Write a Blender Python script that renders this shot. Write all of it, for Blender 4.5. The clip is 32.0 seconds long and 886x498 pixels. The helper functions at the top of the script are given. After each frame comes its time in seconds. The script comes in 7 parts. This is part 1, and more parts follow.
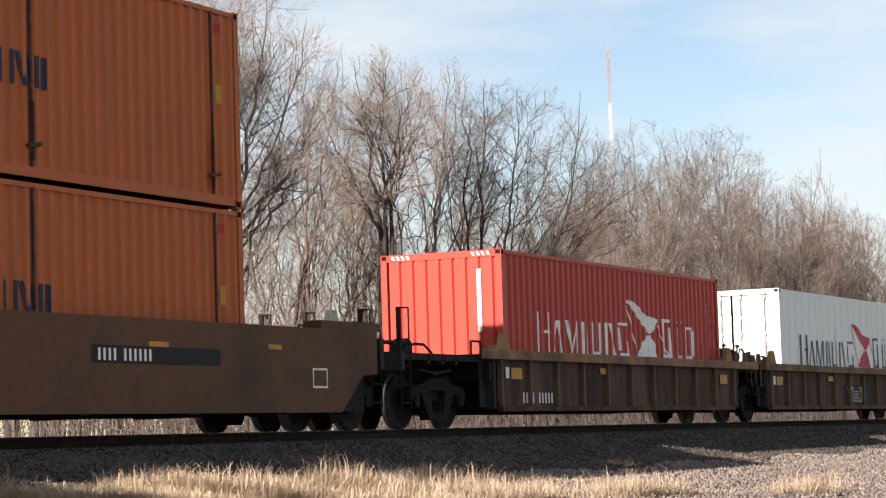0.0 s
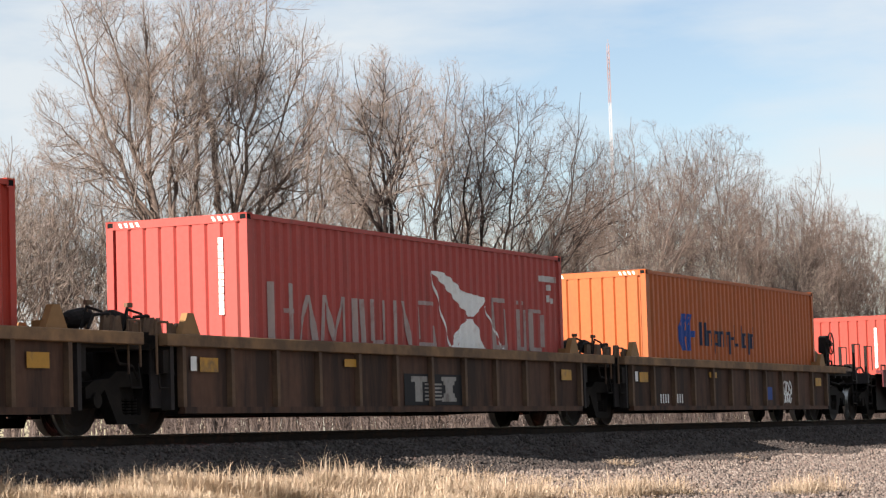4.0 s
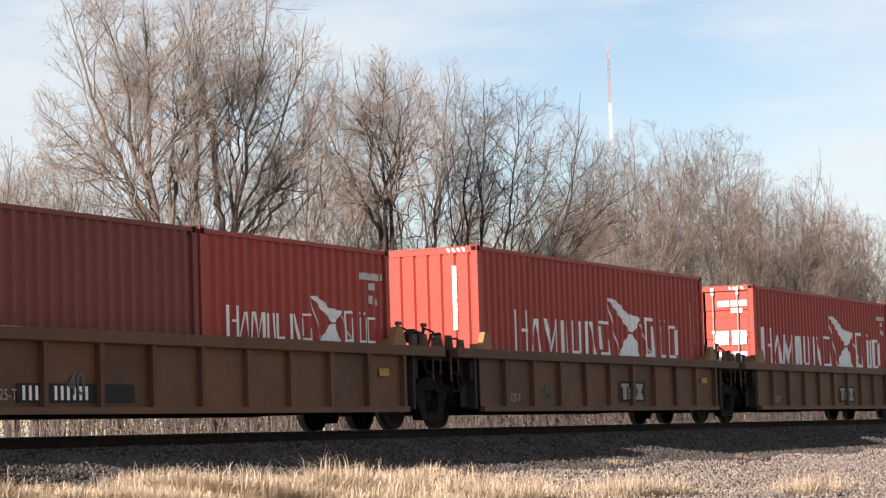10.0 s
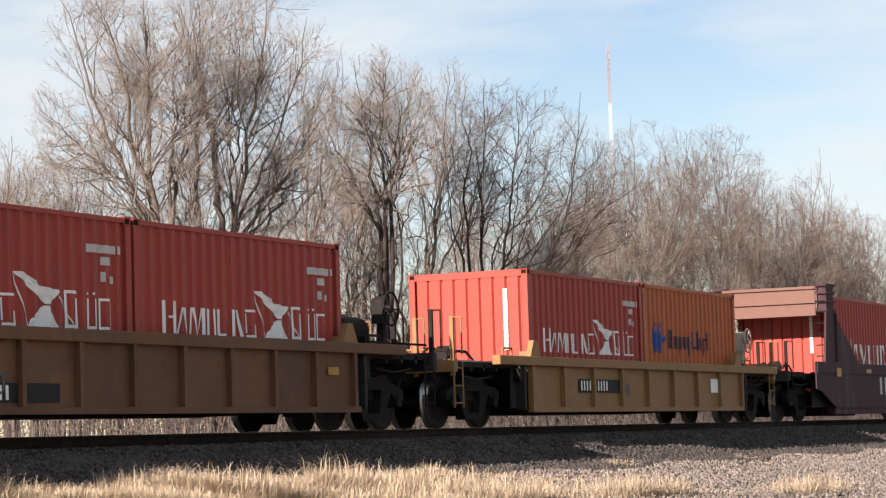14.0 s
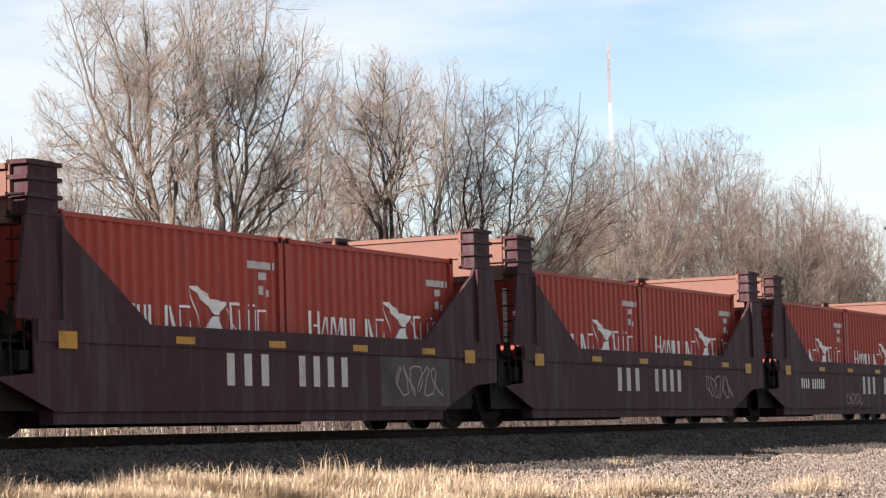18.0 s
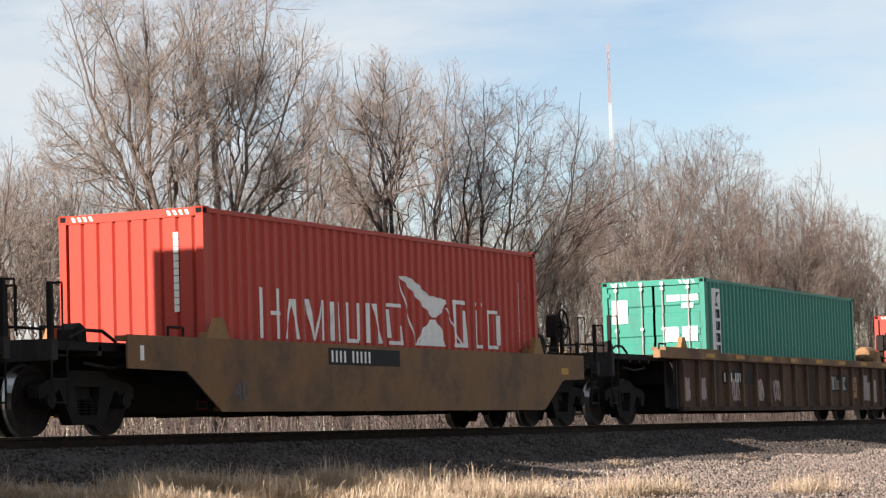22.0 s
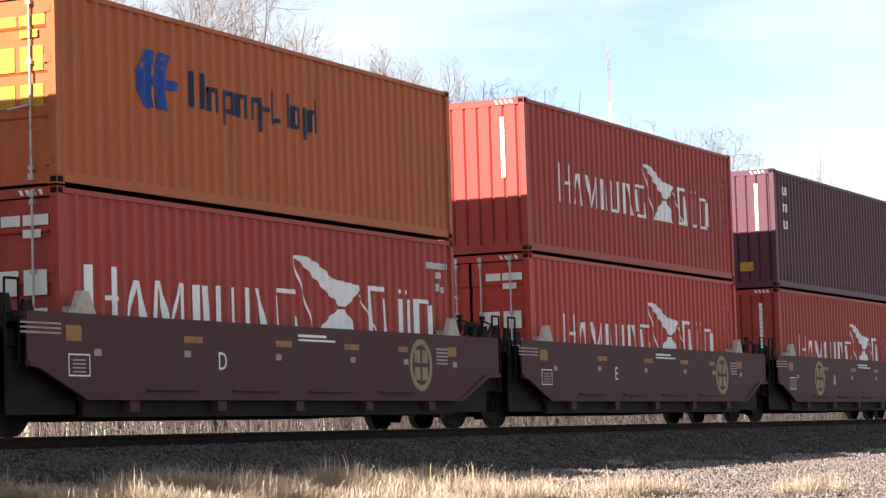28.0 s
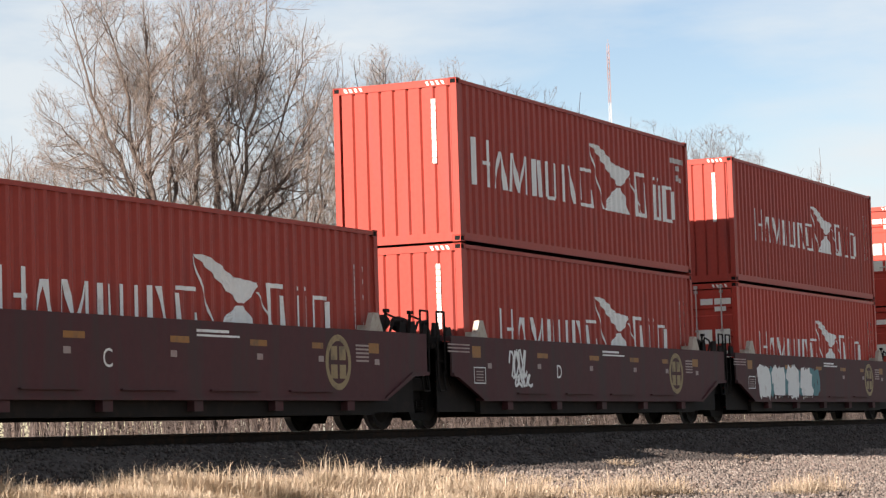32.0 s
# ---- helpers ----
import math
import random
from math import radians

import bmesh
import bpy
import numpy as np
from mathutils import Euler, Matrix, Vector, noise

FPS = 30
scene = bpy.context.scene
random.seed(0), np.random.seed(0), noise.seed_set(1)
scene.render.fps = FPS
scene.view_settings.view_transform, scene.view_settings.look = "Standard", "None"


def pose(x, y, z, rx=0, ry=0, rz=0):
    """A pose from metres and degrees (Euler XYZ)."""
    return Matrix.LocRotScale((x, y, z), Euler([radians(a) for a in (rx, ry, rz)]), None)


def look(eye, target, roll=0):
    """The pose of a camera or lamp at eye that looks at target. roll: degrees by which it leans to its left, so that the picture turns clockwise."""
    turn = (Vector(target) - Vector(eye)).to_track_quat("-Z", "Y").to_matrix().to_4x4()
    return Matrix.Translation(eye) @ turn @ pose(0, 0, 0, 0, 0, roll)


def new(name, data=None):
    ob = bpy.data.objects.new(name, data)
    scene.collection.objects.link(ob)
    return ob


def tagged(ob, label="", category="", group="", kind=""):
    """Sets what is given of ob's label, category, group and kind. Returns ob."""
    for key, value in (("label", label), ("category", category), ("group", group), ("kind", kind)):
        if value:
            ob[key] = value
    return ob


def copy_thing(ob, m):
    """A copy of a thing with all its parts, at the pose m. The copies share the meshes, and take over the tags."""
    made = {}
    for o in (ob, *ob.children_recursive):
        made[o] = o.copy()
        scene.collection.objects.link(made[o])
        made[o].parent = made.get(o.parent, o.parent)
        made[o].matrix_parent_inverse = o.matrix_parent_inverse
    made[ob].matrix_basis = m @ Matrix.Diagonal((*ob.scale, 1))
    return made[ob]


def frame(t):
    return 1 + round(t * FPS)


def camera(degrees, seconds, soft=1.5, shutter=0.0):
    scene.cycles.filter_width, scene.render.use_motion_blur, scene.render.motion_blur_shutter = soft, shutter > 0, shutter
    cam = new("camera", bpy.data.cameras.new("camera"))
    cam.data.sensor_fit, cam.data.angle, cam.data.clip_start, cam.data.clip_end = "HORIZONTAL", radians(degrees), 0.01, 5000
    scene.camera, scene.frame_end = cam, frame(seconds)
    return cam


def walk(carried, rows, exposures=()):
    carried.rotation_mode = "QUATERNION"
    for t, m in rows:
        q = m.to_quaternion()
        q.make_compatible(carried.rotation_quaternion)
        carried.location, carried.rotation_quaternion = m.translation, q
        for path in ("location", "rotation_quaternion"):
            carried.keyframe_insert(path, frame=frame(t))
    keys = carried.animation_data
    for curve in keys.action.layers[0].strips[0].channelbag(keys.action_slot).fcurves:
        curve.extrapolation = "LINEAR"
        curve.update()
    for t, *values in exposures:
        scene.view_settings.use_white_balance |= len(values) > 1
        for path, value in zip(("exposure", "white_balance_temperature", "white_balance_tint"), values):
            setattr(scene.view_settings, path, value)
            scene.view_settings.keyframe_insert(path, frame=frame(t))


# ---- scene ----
import collections

# ---------------------------------------------------------------- camera
cam = camera(20.42, 32.0, soft=1.3)
EYE = (0.0, 0.0, -0.19)
VIEW = (0.90460753, 0.41922646, 0.07703503)
CAM_POSE = look(EYE, [EYE[i] + 50 * VIEW[i] for i in range(3)], -1.757)
walk(cam, [(0, CAM_POSE), (32, CAM_POSE)], [(t, stops, 6420 if 26 < t < 30 else 6680, 16) for t, stops in ((0, 1.30), (1.5, 1.05), (3.0, 1.15), (6.0, 1.27), (15.5, 1.28), (18.5, 1.46), (20.5, 1.40), (22.0, 1.19), (23.0, 1.28), (24.5, 1.31), (26.5, 1.64), (29.8, 1.66), (30.6, 1.42), (31.2, 1.30), (32, 1.22))])

# ---------------------------------------------------------------- light
SUN_EL, SUN_AZ = radians(24.0), radians(11.6)
SUN_DIR = Vector((-math.cos(SUN_AZ) * math.cos(SUN_EL), math.sin(SUN_AZ) * math.cos(SUN_EL), math.sin(SUN_EL)))


def make_world():
    world = bpy.data.worlds.new("sky")
    scene.world = world
    world.use_nodes = True
    nt = world.node_tree
    nt.nodes.clear()
    out = nt.nodes.new("ShaderNodeOutputWorld")
    bg = nt.nodes.new("ShaderNodeBackground")
    sky = nt.nodes.new("ShaderNodeTexSky")
    sky.sky_type = "NISHITA"
    sky.sun_disc = False
    sky.sun_elevation = SUN_EL
    sky.sun_rotation = math.atan2(SUN_DIR.x, SUN_DIR.y)
    sky.altitude = 300
    sky.air_density, sky.dust_density, sky.ozone_density = 1.0, 0.35, 1.2
    # thin high cloud over the whole sky
    geo = nt.nodes.new("ShaderNodeTexCoord")
    mapping = nt.nodes.new("ShaderNodeMapping")
    mapping.inputs["Scale"].default_value = (2.0, 2.0, 9.0)
    cloud = nt.nodes.new("ShaderNodeTexNoise")
    cloud.inputs["Scale"].default_value = 2.2
    cloud.inputs["Detail"].default_value = 7
    cloud.inputs["Roughness"].default_value = 0.55
    ramp = nt.nodes.new("ShaderNodeValToRGB")
    ramp.color_ramp.elements[0].position, ramp.color_ramp.elements[0].color = 0.38, (0, 0, 0, 1)
    ramp.color_ramp.elements[1].position, ramp.color_ramp.elements[1].color = 0.62, (0.85, 0.85, 0.85, 1)
    mix = nt.nodes.new("ShaderNodeMix")
    mix.data_type = "RGBA"
    mix.inputs[7].default_value = (6.4, 7.12, 7.3, 1)
    nt.links.new(geo.outputs["Generated"], mapping.inputs["Vector"])
    nt.links.new(mapping.outputs[0], cloud.inputs["Vector"])
    nt.links.new(cloud.outputs[0], ramp.inputs[0])
    nt.links.new(ramp.outputs[0], mix.inputs[0])
    nt.links.new(sky.outputs[0], mix.inputs[6])
    nt.links.new(mix.outputs[2], bg.inputs[0])
    bg.inputs[1].default_value = 0.053
    nt.links.new(bg.outputs[0], out.inputs[0])


make_world()
sun_data = bpy.data.lights.new("sun", "SUN")
sun_data.energy, sun_data.angle, sun_data.color = 5.0, radians(0.55), (1.0, 0.93, 0.82)
sun = new("sun", sun_data)
sun.matrix_world = look(SUN_DIR * 200, (0, 0, 0))

# ---------------------------------------------------------------- materials


def material(name, color, rough=0.6, metal=0.0, vary=0.12, grain=30.0, dirt=(0.10, 0.08, 0.06), dirt_amount=0.0,
             dirt_scale=1.2, bump=0.0, bump_scale=60.0, streaks=False, random_value=0.0, spec=0.15):
    """Paint, metal or earth with two scales of variation, dirt patches and fine relief."""
    mat = bpy.data.materials.new(name)
    mat.use_nodes = True
    nt = mat.node_tree
    bsdf = nt.nodes["Principled BSDF"]
    bsdf.inputs["Roughness"].default_value = rough
    bsdf.inputs["Metallic"].default_value = metal
    bsdf.inputs["Specular IOR Level"].default_value = spec
    tex = nt.nodes.new("ShaderNodeTexCoord")
    n1 = nt.nodes.new("ShaderNodeTexNoise")
    n1.inputs["Scale"].default_value = grain
    n1.inputs["Detail"].default_value = 4
    nt.links.new(tex.outputs["Object"], n1.inputs["Vector"])
    n2 = nt.nodes.new("ShaderNodeTexNoise")
    n2.inputs["Scale"].default_value = dirt_scale
    n2.inputs["Detail"].default_value = 6
    n2.inputs["Roughness"].default_value = 0.65
    if streaks:
        mp = nt.nodes.new("ShaderNodeMapping")
        mp.inputs["Scale"].default_value = (3.0, 3.0, 0.35)
        nt.links.new(tex.outputs["Object"], mp.inputs["Vector"])
        nt.links.new(mp.outputs[0], n2.inputs["Vector"])
    else:
        nt.links.new(tex.outputs["Object"], n2.inputs["Vector"])
    ramp = nt.nodes.new("ShaderNodeValToRGB")
    ramp.color_ramp.elements[0].position = 0.25
    ramp.color_ramp.elements[1].position = 0.75
    lo = [max(0.0, c * (1 - vary)) for c in color]
    hi = [min(1.0, c * (1 + vary)) for c in color]
    ramp.color_ramp.elements[0].color = (*lo, 1)
    ramp.color_ramp.elements[1].color = (*hi, 1)
    add = nt.nodes.new("ShaderNodeMath")
    add.operation = "MULTIPLY_ADD"
    add.inputs[1].default_value = 0.5
    half = nt.nodes.new("ShaderNodeMath")
    half.operation = "MULTIPLY"
    half.inputs[1].default_value = 0.5
    nt.links.new(n2.outputs[0], half.inputs[0])
    nt.links.new(n1.outputs[0], add.inputs[0])
    nt.links.new(half.outputs[0], add.inputs[2])
    nt.links.new(add.outputs[0], ramp.inputs[0])
    last = ramp.outputs[0]
    if dirt_amount > 0:
        r2 = nt.nodes.new("ShaderNodeValToRGB")
        r2.color_ramp.elements[0].position = 0.60 - 0.27 * dirt_amount
        r2.color_ramp.elements[0].color = (0, 0, 0, 1)
        r2.color_ramp.elements[1].position = 0.76 - 0.24 * dirt_amount
        r2.color_ramp.elements[1].color = (min(1, 0.4 + dirt_amount),) * 3 + (1,)
        nt.links.new(n2.outputs[0], r2.inputs[0])
        mix = nt.nodes.new("ShaderNodeMix")
        mix.data_type = "RGBA"
        mix.inputs[7].default_value = (*dirt, 1)
        nt.links.new(r2.outputs[0], mix.inputs[0])
        nt.links.new(last, mix.inputs[6])
        last = mix.outputs[2]
    if random_value > 0:
        info = nt.nodes.new("ShaderNodeObjectInfo")
        hsv = nt.nodes.new("ShaderNodeHueSaturation")
        mr = nt.nodes.new("ShaderNodeMapRange")
        mr.inputs[3].default_value, mr.inputs[4].default_value = 1 - random_value, 1 + random_value
        nt.links.new(info.outputs["Random"], mr.inputs[0])
        nt.links.new(mr.outputs[0], hsv.inputs["Value"])
        nt.links.new(last, hsv.inputs["Color"])
        last = hsv.outputs[0]
    nt.links.new(last, bsdf.inputs["Base Color"])
    if bump > 0:
        b = nt.nodes.new("ShaderNodeBump")
        b.inputs["Strength"].default_value = bump
        n3 = nt.nodes.new("ShaderNodeTexNoise")
        n3.inputs["Scale"].default_value = bump_scale
        n3.inputs["Detail"].default_value = 3
        nt.links.new(tex.outputs["Object"], n3.inputs["Vector"])
        nt.links.new(n3.outputs[0], b.inputs["Height"])
        nt.links.new(b.outputs[0], bsdf.inputs["Normal"])
    return mat


def island_material(name, stops, rough=0.9):
    """For heaps of stones or blades: a colour picked piece by piece."""
    mat = bpy.data.materials.new(name)
    mat.use_nodes = True
    nt = mat.node_tree
    bsdf = nt.nodes["Principled BSDF"]
    bsdf.inputs["Roughness"].default_value = rough
    bsdf.inputs["Specular IOR Level"].default_value = 0.15
    geo = nt.nodes.new("ShaderNodeNewGeometry")
    ramp = nt.nodes.new("ShaderNodeValToRGB")
    while len(ramp.color_ramp.elements) < len(stops):
        ramp.color_ramp.elements.new(0.5)
    for i, c in enumerate(stops):
        ramp.color_ramp.elements[i].position = i / (len(stops) - 1)
        ramp.color_ramp.elements[i].color = (*c, 1)
    nt.links.new(geo.outputs["Random Per Island"], ramp.inputs[0])
    nt.links.new(ramp.outputs[0], bsdf.inputs["Base Color"])
    return mat


DIRT = (0.09, 0.07, 0.055)
RUST = (0.16, 0.07, 0.035)
M = {
    "red": material("red_container_paint", (0.33, 0.051, 0.037), 0.5, 0, 0.14, 14, (0.20, 0.05, 0.045), 0.25, 1.1, 0.06, 40, True),
    "red_faded": material("faded_red_container_paint", (0.37, 0.068, 0.058), 0.55, 0, 0.14, 14, (0.22, 0.07, 0.06), 0.3, 1.1, 0.06, 40, True),
    "red_bright": material("bright_red_container_paint", (0.40, 0.050, 0.034), 0.45, 0, 0.1, 14, (0.26, 0.05, 0.04), 0.2, 1.1, 0.05, 40, True),
    "orange": material("orange_container_paint", (0.40, 0.102, 0.032), 0.5, 0, 0.14, 12, (0.24, 0.08, 0.03), 0.3, 1.0, 0.06, 40, True),
    "orange_rust": material("rust_spotted_orange_paint", (0.40, 0.108, 0.033), 0.55, 0, 0.16, 12, (0.20, 0.065, 0.022), 0.28, 4.0, 0.08, 40),
    "green": material("green_container_paint", (0.03, 0.20, 0.15), 0.45, 0, 0.1, 12, (0.04, 0.12, 0.1), 0.2, 1.0, 0.05, 40, True),
    "grey": material("blue_grey_container_paint", (0.15, 0.20, 0.215), 0.55, 0, 0.12, 10, (0.24, 0.19, 0.11), 0.4, 1.6, 0.06, 40, True),
    "brown": material("brown_container_paint", (0.21, 0.052, 0.043), 0.5, 0, 0.12, 12, (0.09, 0.04, 0.035), 0.3, 1.0, 0.05, 40, True),
    "rust_red": material("rusty_red_container_paint", (0.185, 0.050, 0.040), 0.55, 0, 0.14, 12, (0.17, 0.05, 0.04), 0.35, 1.0, 0.06, 40, True),
    "dark_brown": material("dark_maroon_container_paint", (0.095, 0.035, 0.048), 0.5, 0, 0.12, 12, (0.06, 0.03, 0.035), 0.3, 1.0, 0.05, 40, True),
    "white": material("white_reefer_panel", (0.66, 0.68, 0.68), 0.4, 0, 0.05, 10, (0.45, 0.44, 0.42), 0.2, 1.0, 0.03, 40, True),
    "mark_white": material("white_lettering_paint", (0.76, 0.75, 0.73), 0.6, 0, 0.08, 20, (0.4, 0.3, 0.27), 0.15, 3.0),
    "mark_faint": material("faded_white_lettering_paint", (0.36, 0.28, 0.26), 0.65, 0, 0.1, 20, (0.25, 0.1, 0.1), 0.3, 3.0),
    "mark_navy": material("navy_lettering_paint", (0.022, 0.03, 0.06), 0.6, 0, 0.1, 20),
    "mark_blue": material("blue_logo_paint", (0.02, 0.06, 0.25), 0.6, 0, 0.1, 20),
    "mark_grey": material("dark_grey_lettering_paint", (0.09, 0.10, 0.11), 0.6, 0, 0.1, 20),
    "mark_red": material("red_logo_paint", (0.42, 0.03, 0.04), 0.55, 0, 0.1, 20),
    "mark_yellow": material("yellow_reflector_paint", (0.45, 0.23, 0.035), 0.5, 0, 0.12, 20, DIRT, 0.3, 3.0),
    "mark_amber": material("dull_amber_reflector", (0.30, 0.135, 0.04), 0.5, 0, 0.12, 20, DIRT, 0.3, 3.0),
    "woods": island_material("dark_winter_stem", [(0.059, 0.043, 0.036), (0.119, 0.086, 0.069), (0.041, 0.030, 0.026), (0.166, 0.121, 0.095)]),
    "mark_black": material("black_stencil_patch", (0.02, 0.02, 0.022), 0.7, 0, 0.1, 20),
    "mark_orange": material("orange_square_paint", (0.45, 0.12, 0.05), 0.6, 0, 0.1, 20),
    "casting": material("dark_steel_casting", (0.06, 0.035, 0.03), 0.7, 0.2, 0.2, 40, RUST, 0.3, 4.0, 0.1, 80),
    "hole": material("unlit_socket", (0.008, 0.008, 0.008), 0.9),
    "bar": material("galvanised_locking_bar", (0.42, 0.40, 0.38), 0.45, 0.6, 0.15, 30, RUST, 0.3, 5.0),
    "guide_pale": material("pale_worn_guide_paint", (0.42, 0.36, 0.30), 0.6, 0, 0.15, 20, RUST, 0.3, 4.0),
    "hazard": material("hazard_stripe_white", (0.7, 0.68, 0.62), 0.6),
    "yellow_car": material("weathered_yellow_car_paint", (0.130, 0.064, 0.036), 0.65, 0, 0.2, 9, (0.085, 0.046, 0.031), 0.5, 0.9, 0.1, 30, False, 0.2),
    "yellow_clean": material("cleaner_yellow_car_paint", (0.25, 0.135, 0.058), 0.6, 0, 0.15, 9, (0.2, 0.11, 0.04), 0.4, 0.9, 0.1, 30, False),
    "yellow_mid": material("ochre_yellow_car_paint", (0.185, 0.096, 0.042), 0.6, 0, 0.18, 9, (0.09, 0.055, 0.036), 0.5, 0.9, 0.1, 30, False),
    "brown_yellow": material("grimed_brown_yellow_car_paint", (0.105, 0.050, 0.028), 0.65, 0, 0.18, 9, (0.055, 0.032, 0.024), 0.5, 0.5, 0.1, 30),
    "olive_car": material("ochre_chord_paint", (0.27, 0.155, 0.08), 0.75, 0, 0.25, 5, (0.12, 0.075, 0.048), 0.75, 0.9, 0.12, 30, False, 0.15),
    "olive_web": material("grimy_rusty_side_sheet", (0.098, 0.052, 0.036), 0.8, 0, 0.25, 7, (0.040, 0.026, 0.021), 0.7, 0.8, 0.12, 30, True, 0.30),
    "maroon_car": material("maroon_car_paint", (0.098, 0.019, 0.024), 0.6, 0, 0.14, 9, (0.09, 0.03, 0.032), 0.5, 0.8, 0.08, 30, True),
    "brown_car": material("brown_car_paint", (0.078, 0.027, 0.030), 0.65, 0, 0.15, 9, (0.06, 0.034, 0.034), 0.5, 0.8, 0.08, 30, True),
    "sea_car": material("dusty_plum_car_paint", (0.047, 0.018, 0.024), 0.7, 0, 0.18, 9, (0.062, 0.048, 0.051), 0.45, 1.2, 0.08, 30, True),
    "sea_head": material("pale_brown_bulkhead_paint", (0.155, 0.078, 0.064), 0.65, 0, 0.12, 9, (0.14, 0.08, 0.06), 0.3, 1.2, 0.06, 30),
    "truck": material("grimy_cast_steel", (0.014, 0.012, 0.011), 0.85, 0.0, 0.25, 20, (0.022, 0.018, 0.015), 0.4, 3.0, 0.15, 40, spec=0.12),
    "wheel": material("rolled_steel_wheel", (0.014, 0.011, 0.010), 0.7, 0.2, 0.2, 20, (0.03, 0.018, 0.012), 0.3, 4.0, 0.08, 40, spec=0.12),
    "tread": material("bright_worn_tread", (0.45, 0.44, 0.42), 0.3, 0.9, 0.1, 40),
    "steel_dark": material("dark_fitting_steel", (0.016, 0.013, 0.012), 0.75, 0.1, 0.2, 30, (0.03, 0.02, 0.015), 0.3, 4.0, spec=0.12),
    "rail": material("rail_steel", (0.022, 0.015, 0.012), 0.8, 0.2, 0.2, 20, (0.05, 0.025, 0.014), 0.4, 5.0, 0.1, 50, spec=0.12),
    "rail_top": material("polished_rail_head", (0.45, 0.45, 0.45), 0.25, 0.95, 0.05, 30),
    "tie": material("creosoted_wood", (0.022, 0.017, 0.014), 0.9, 0, 0.3, 8, (0.04, 0.035, 0.03), 0.4, 2.0, 0.3, 30, spec=0.12),
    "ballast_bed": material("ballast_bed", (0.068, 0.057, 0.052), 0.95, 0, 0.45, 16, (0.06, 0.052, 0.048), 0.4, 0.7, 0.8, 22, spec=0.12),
    # shoulder stones carry some of the train's shade in their colour, verge gravel some sunlight
    "ballast": island_material("crushed_ballast_shade_toned", [(0.036, 0.032, 0.030), (0.072, 0.061, 0.056), (0.052, 0.044, 0.041), (0.108, 0.095, 0.087), (0.042, 0.035, 0.033), (0.080, 0.060, 0.054)]),
    "gravel": island_material("verge_gravel_sun_toned", [(0.105, 0.088, 0.078), (0.190, 0.155, 0.137), (0.145, 0.117, 0.104), (0.285, 0.243, 0.212), (0.115, 0.090, 0.080), (0.210, 0.155, 0.134)]),
    "soil": material("dry_soil_and_straw", (0.155, 0.125, 0.09), 0.95, 0, 0.35, 5, (0.15, 0.12, 0.08), 0.5, 0.25, 0.6, 12, spec=0.12),
    "grass": island_material("dry_grass_blade", [(0.417, 0.310, 0.216), (0.538, 0.425, 0.306), (0.329, 0.230, 0.153), (0.607, 0.502, 0.388), (0.477, 0.365, 0.261)]),
    "post_brown": material("grimed_brown_post_paint", (0.15, 0.092, 0.058), 0.75, 0, 0.25, 7, (0.07, 0.045, 0.034), 0.6, 1.2, 0.1, 30),
    "orange_warm": material("warm_orange_container_paint", (0.50, 0.168, 0.034), 0.5, 0, 0.1, 12, (0.34, 0.11, 0.03), 0.25, 1.0, 0.05, 40, True),
    "mark_plate": material("greyed_code_plate_paint", (0.50, 0.47, 0.45), 0.6, 0, 0.12, 20, (0.3, 0.22, 0.2), 0.25, 3.0),
    "patch_grey": material("grey_overpainted_patch", (0.085, 0.075, 0.078), 0.7, 0, 0.2, 12, (0.05, 0.04, 0.04), 0.5, 1.5),
    "weeds": island_material("dead_weed_stem", [(0.099, 0.076, 0.067), (0.038, 0.029, 0.027), (0.145, 0.117, 0.105), (0.066, 0.050, 0.045)]),
    "bolster": material("grimed_bolster_plate", (0.034, 0.029, 0.029), 0.8, 0, 0.25, 9, (0.02, 0.017, 0.016), 0.5, 1.5, 0.1, 30, True),
    "mark_grime": material("grimed_pale_logo_paint", (0.30, 0.28, 0.26), 0.7, 0, 0.15, 20, (0.1, 0.08, 0.07), 0.45, 3.0),
    "bark_dark": material("dark_wet_bark", (0.055, 0.042, 0.038), 0.95, 0, 0.35, 6, (0.03, 0.024, 0.022), 0.5, 1.5, 0.6, 25, spec=0.12),
    "bark": material("grey_brown_bark", (0.135, 0.105, 0.09), 0.95, 0, 0.35, 6, (0.10, 0.078, 0.066), 0.5, 1.5, 0.6, 25, spec=0.12),
    "twig": island_material("pale_winter_twig", [(0.220, 0.172, 0.150), (0.363, 0.300, 0.260), (0.078, 0.059, 0.052), (0.401, 0.345, 0.300), (0.109, 0.082, 0.067), (0.298, 0.234, 0.198)]),
    "twig_dark": island_material("brown_winter_twig", [(0.072, 0.053, 0.045), (0.151, 0.116, 0.097), (0.044, 0.033, 0.029), (0.216, 0.167, 0.140)]),
    "twig_far": island_material("reddish_winter_twig", [(0.150, 0.108, 0.092), (0.260, 0.200, 0.170), (0.050, 0.036, 0.032), (0.300, 0.240, 0.205), (0.085, 0.060, 0.052), (0.036, 0.027, 0.025)]),
    "mast_red": material("mast_red_paint", (0.30, 0.21, 0.20), 0.6),
    "mast_white": material("mast_white_paint", (0.45, 0.44, 0.44), 0.6),
}
# plain saturated red, no lamp: stands in for a sunlit red spot
red_spot = bpy.data.materials.new("sunlit_red_spot_paint")
red_spot.use_nodes = True
red_spot.node_tree.nodes["Principled BSDF"].inputs["Base Color"].default_value = (0.6, 0.02, 0.03, 1)
M["red_spot_paint"] = red_spot

# ---------------------------------------------------------------- mesh helpers


def thing(name):
    return new(name)


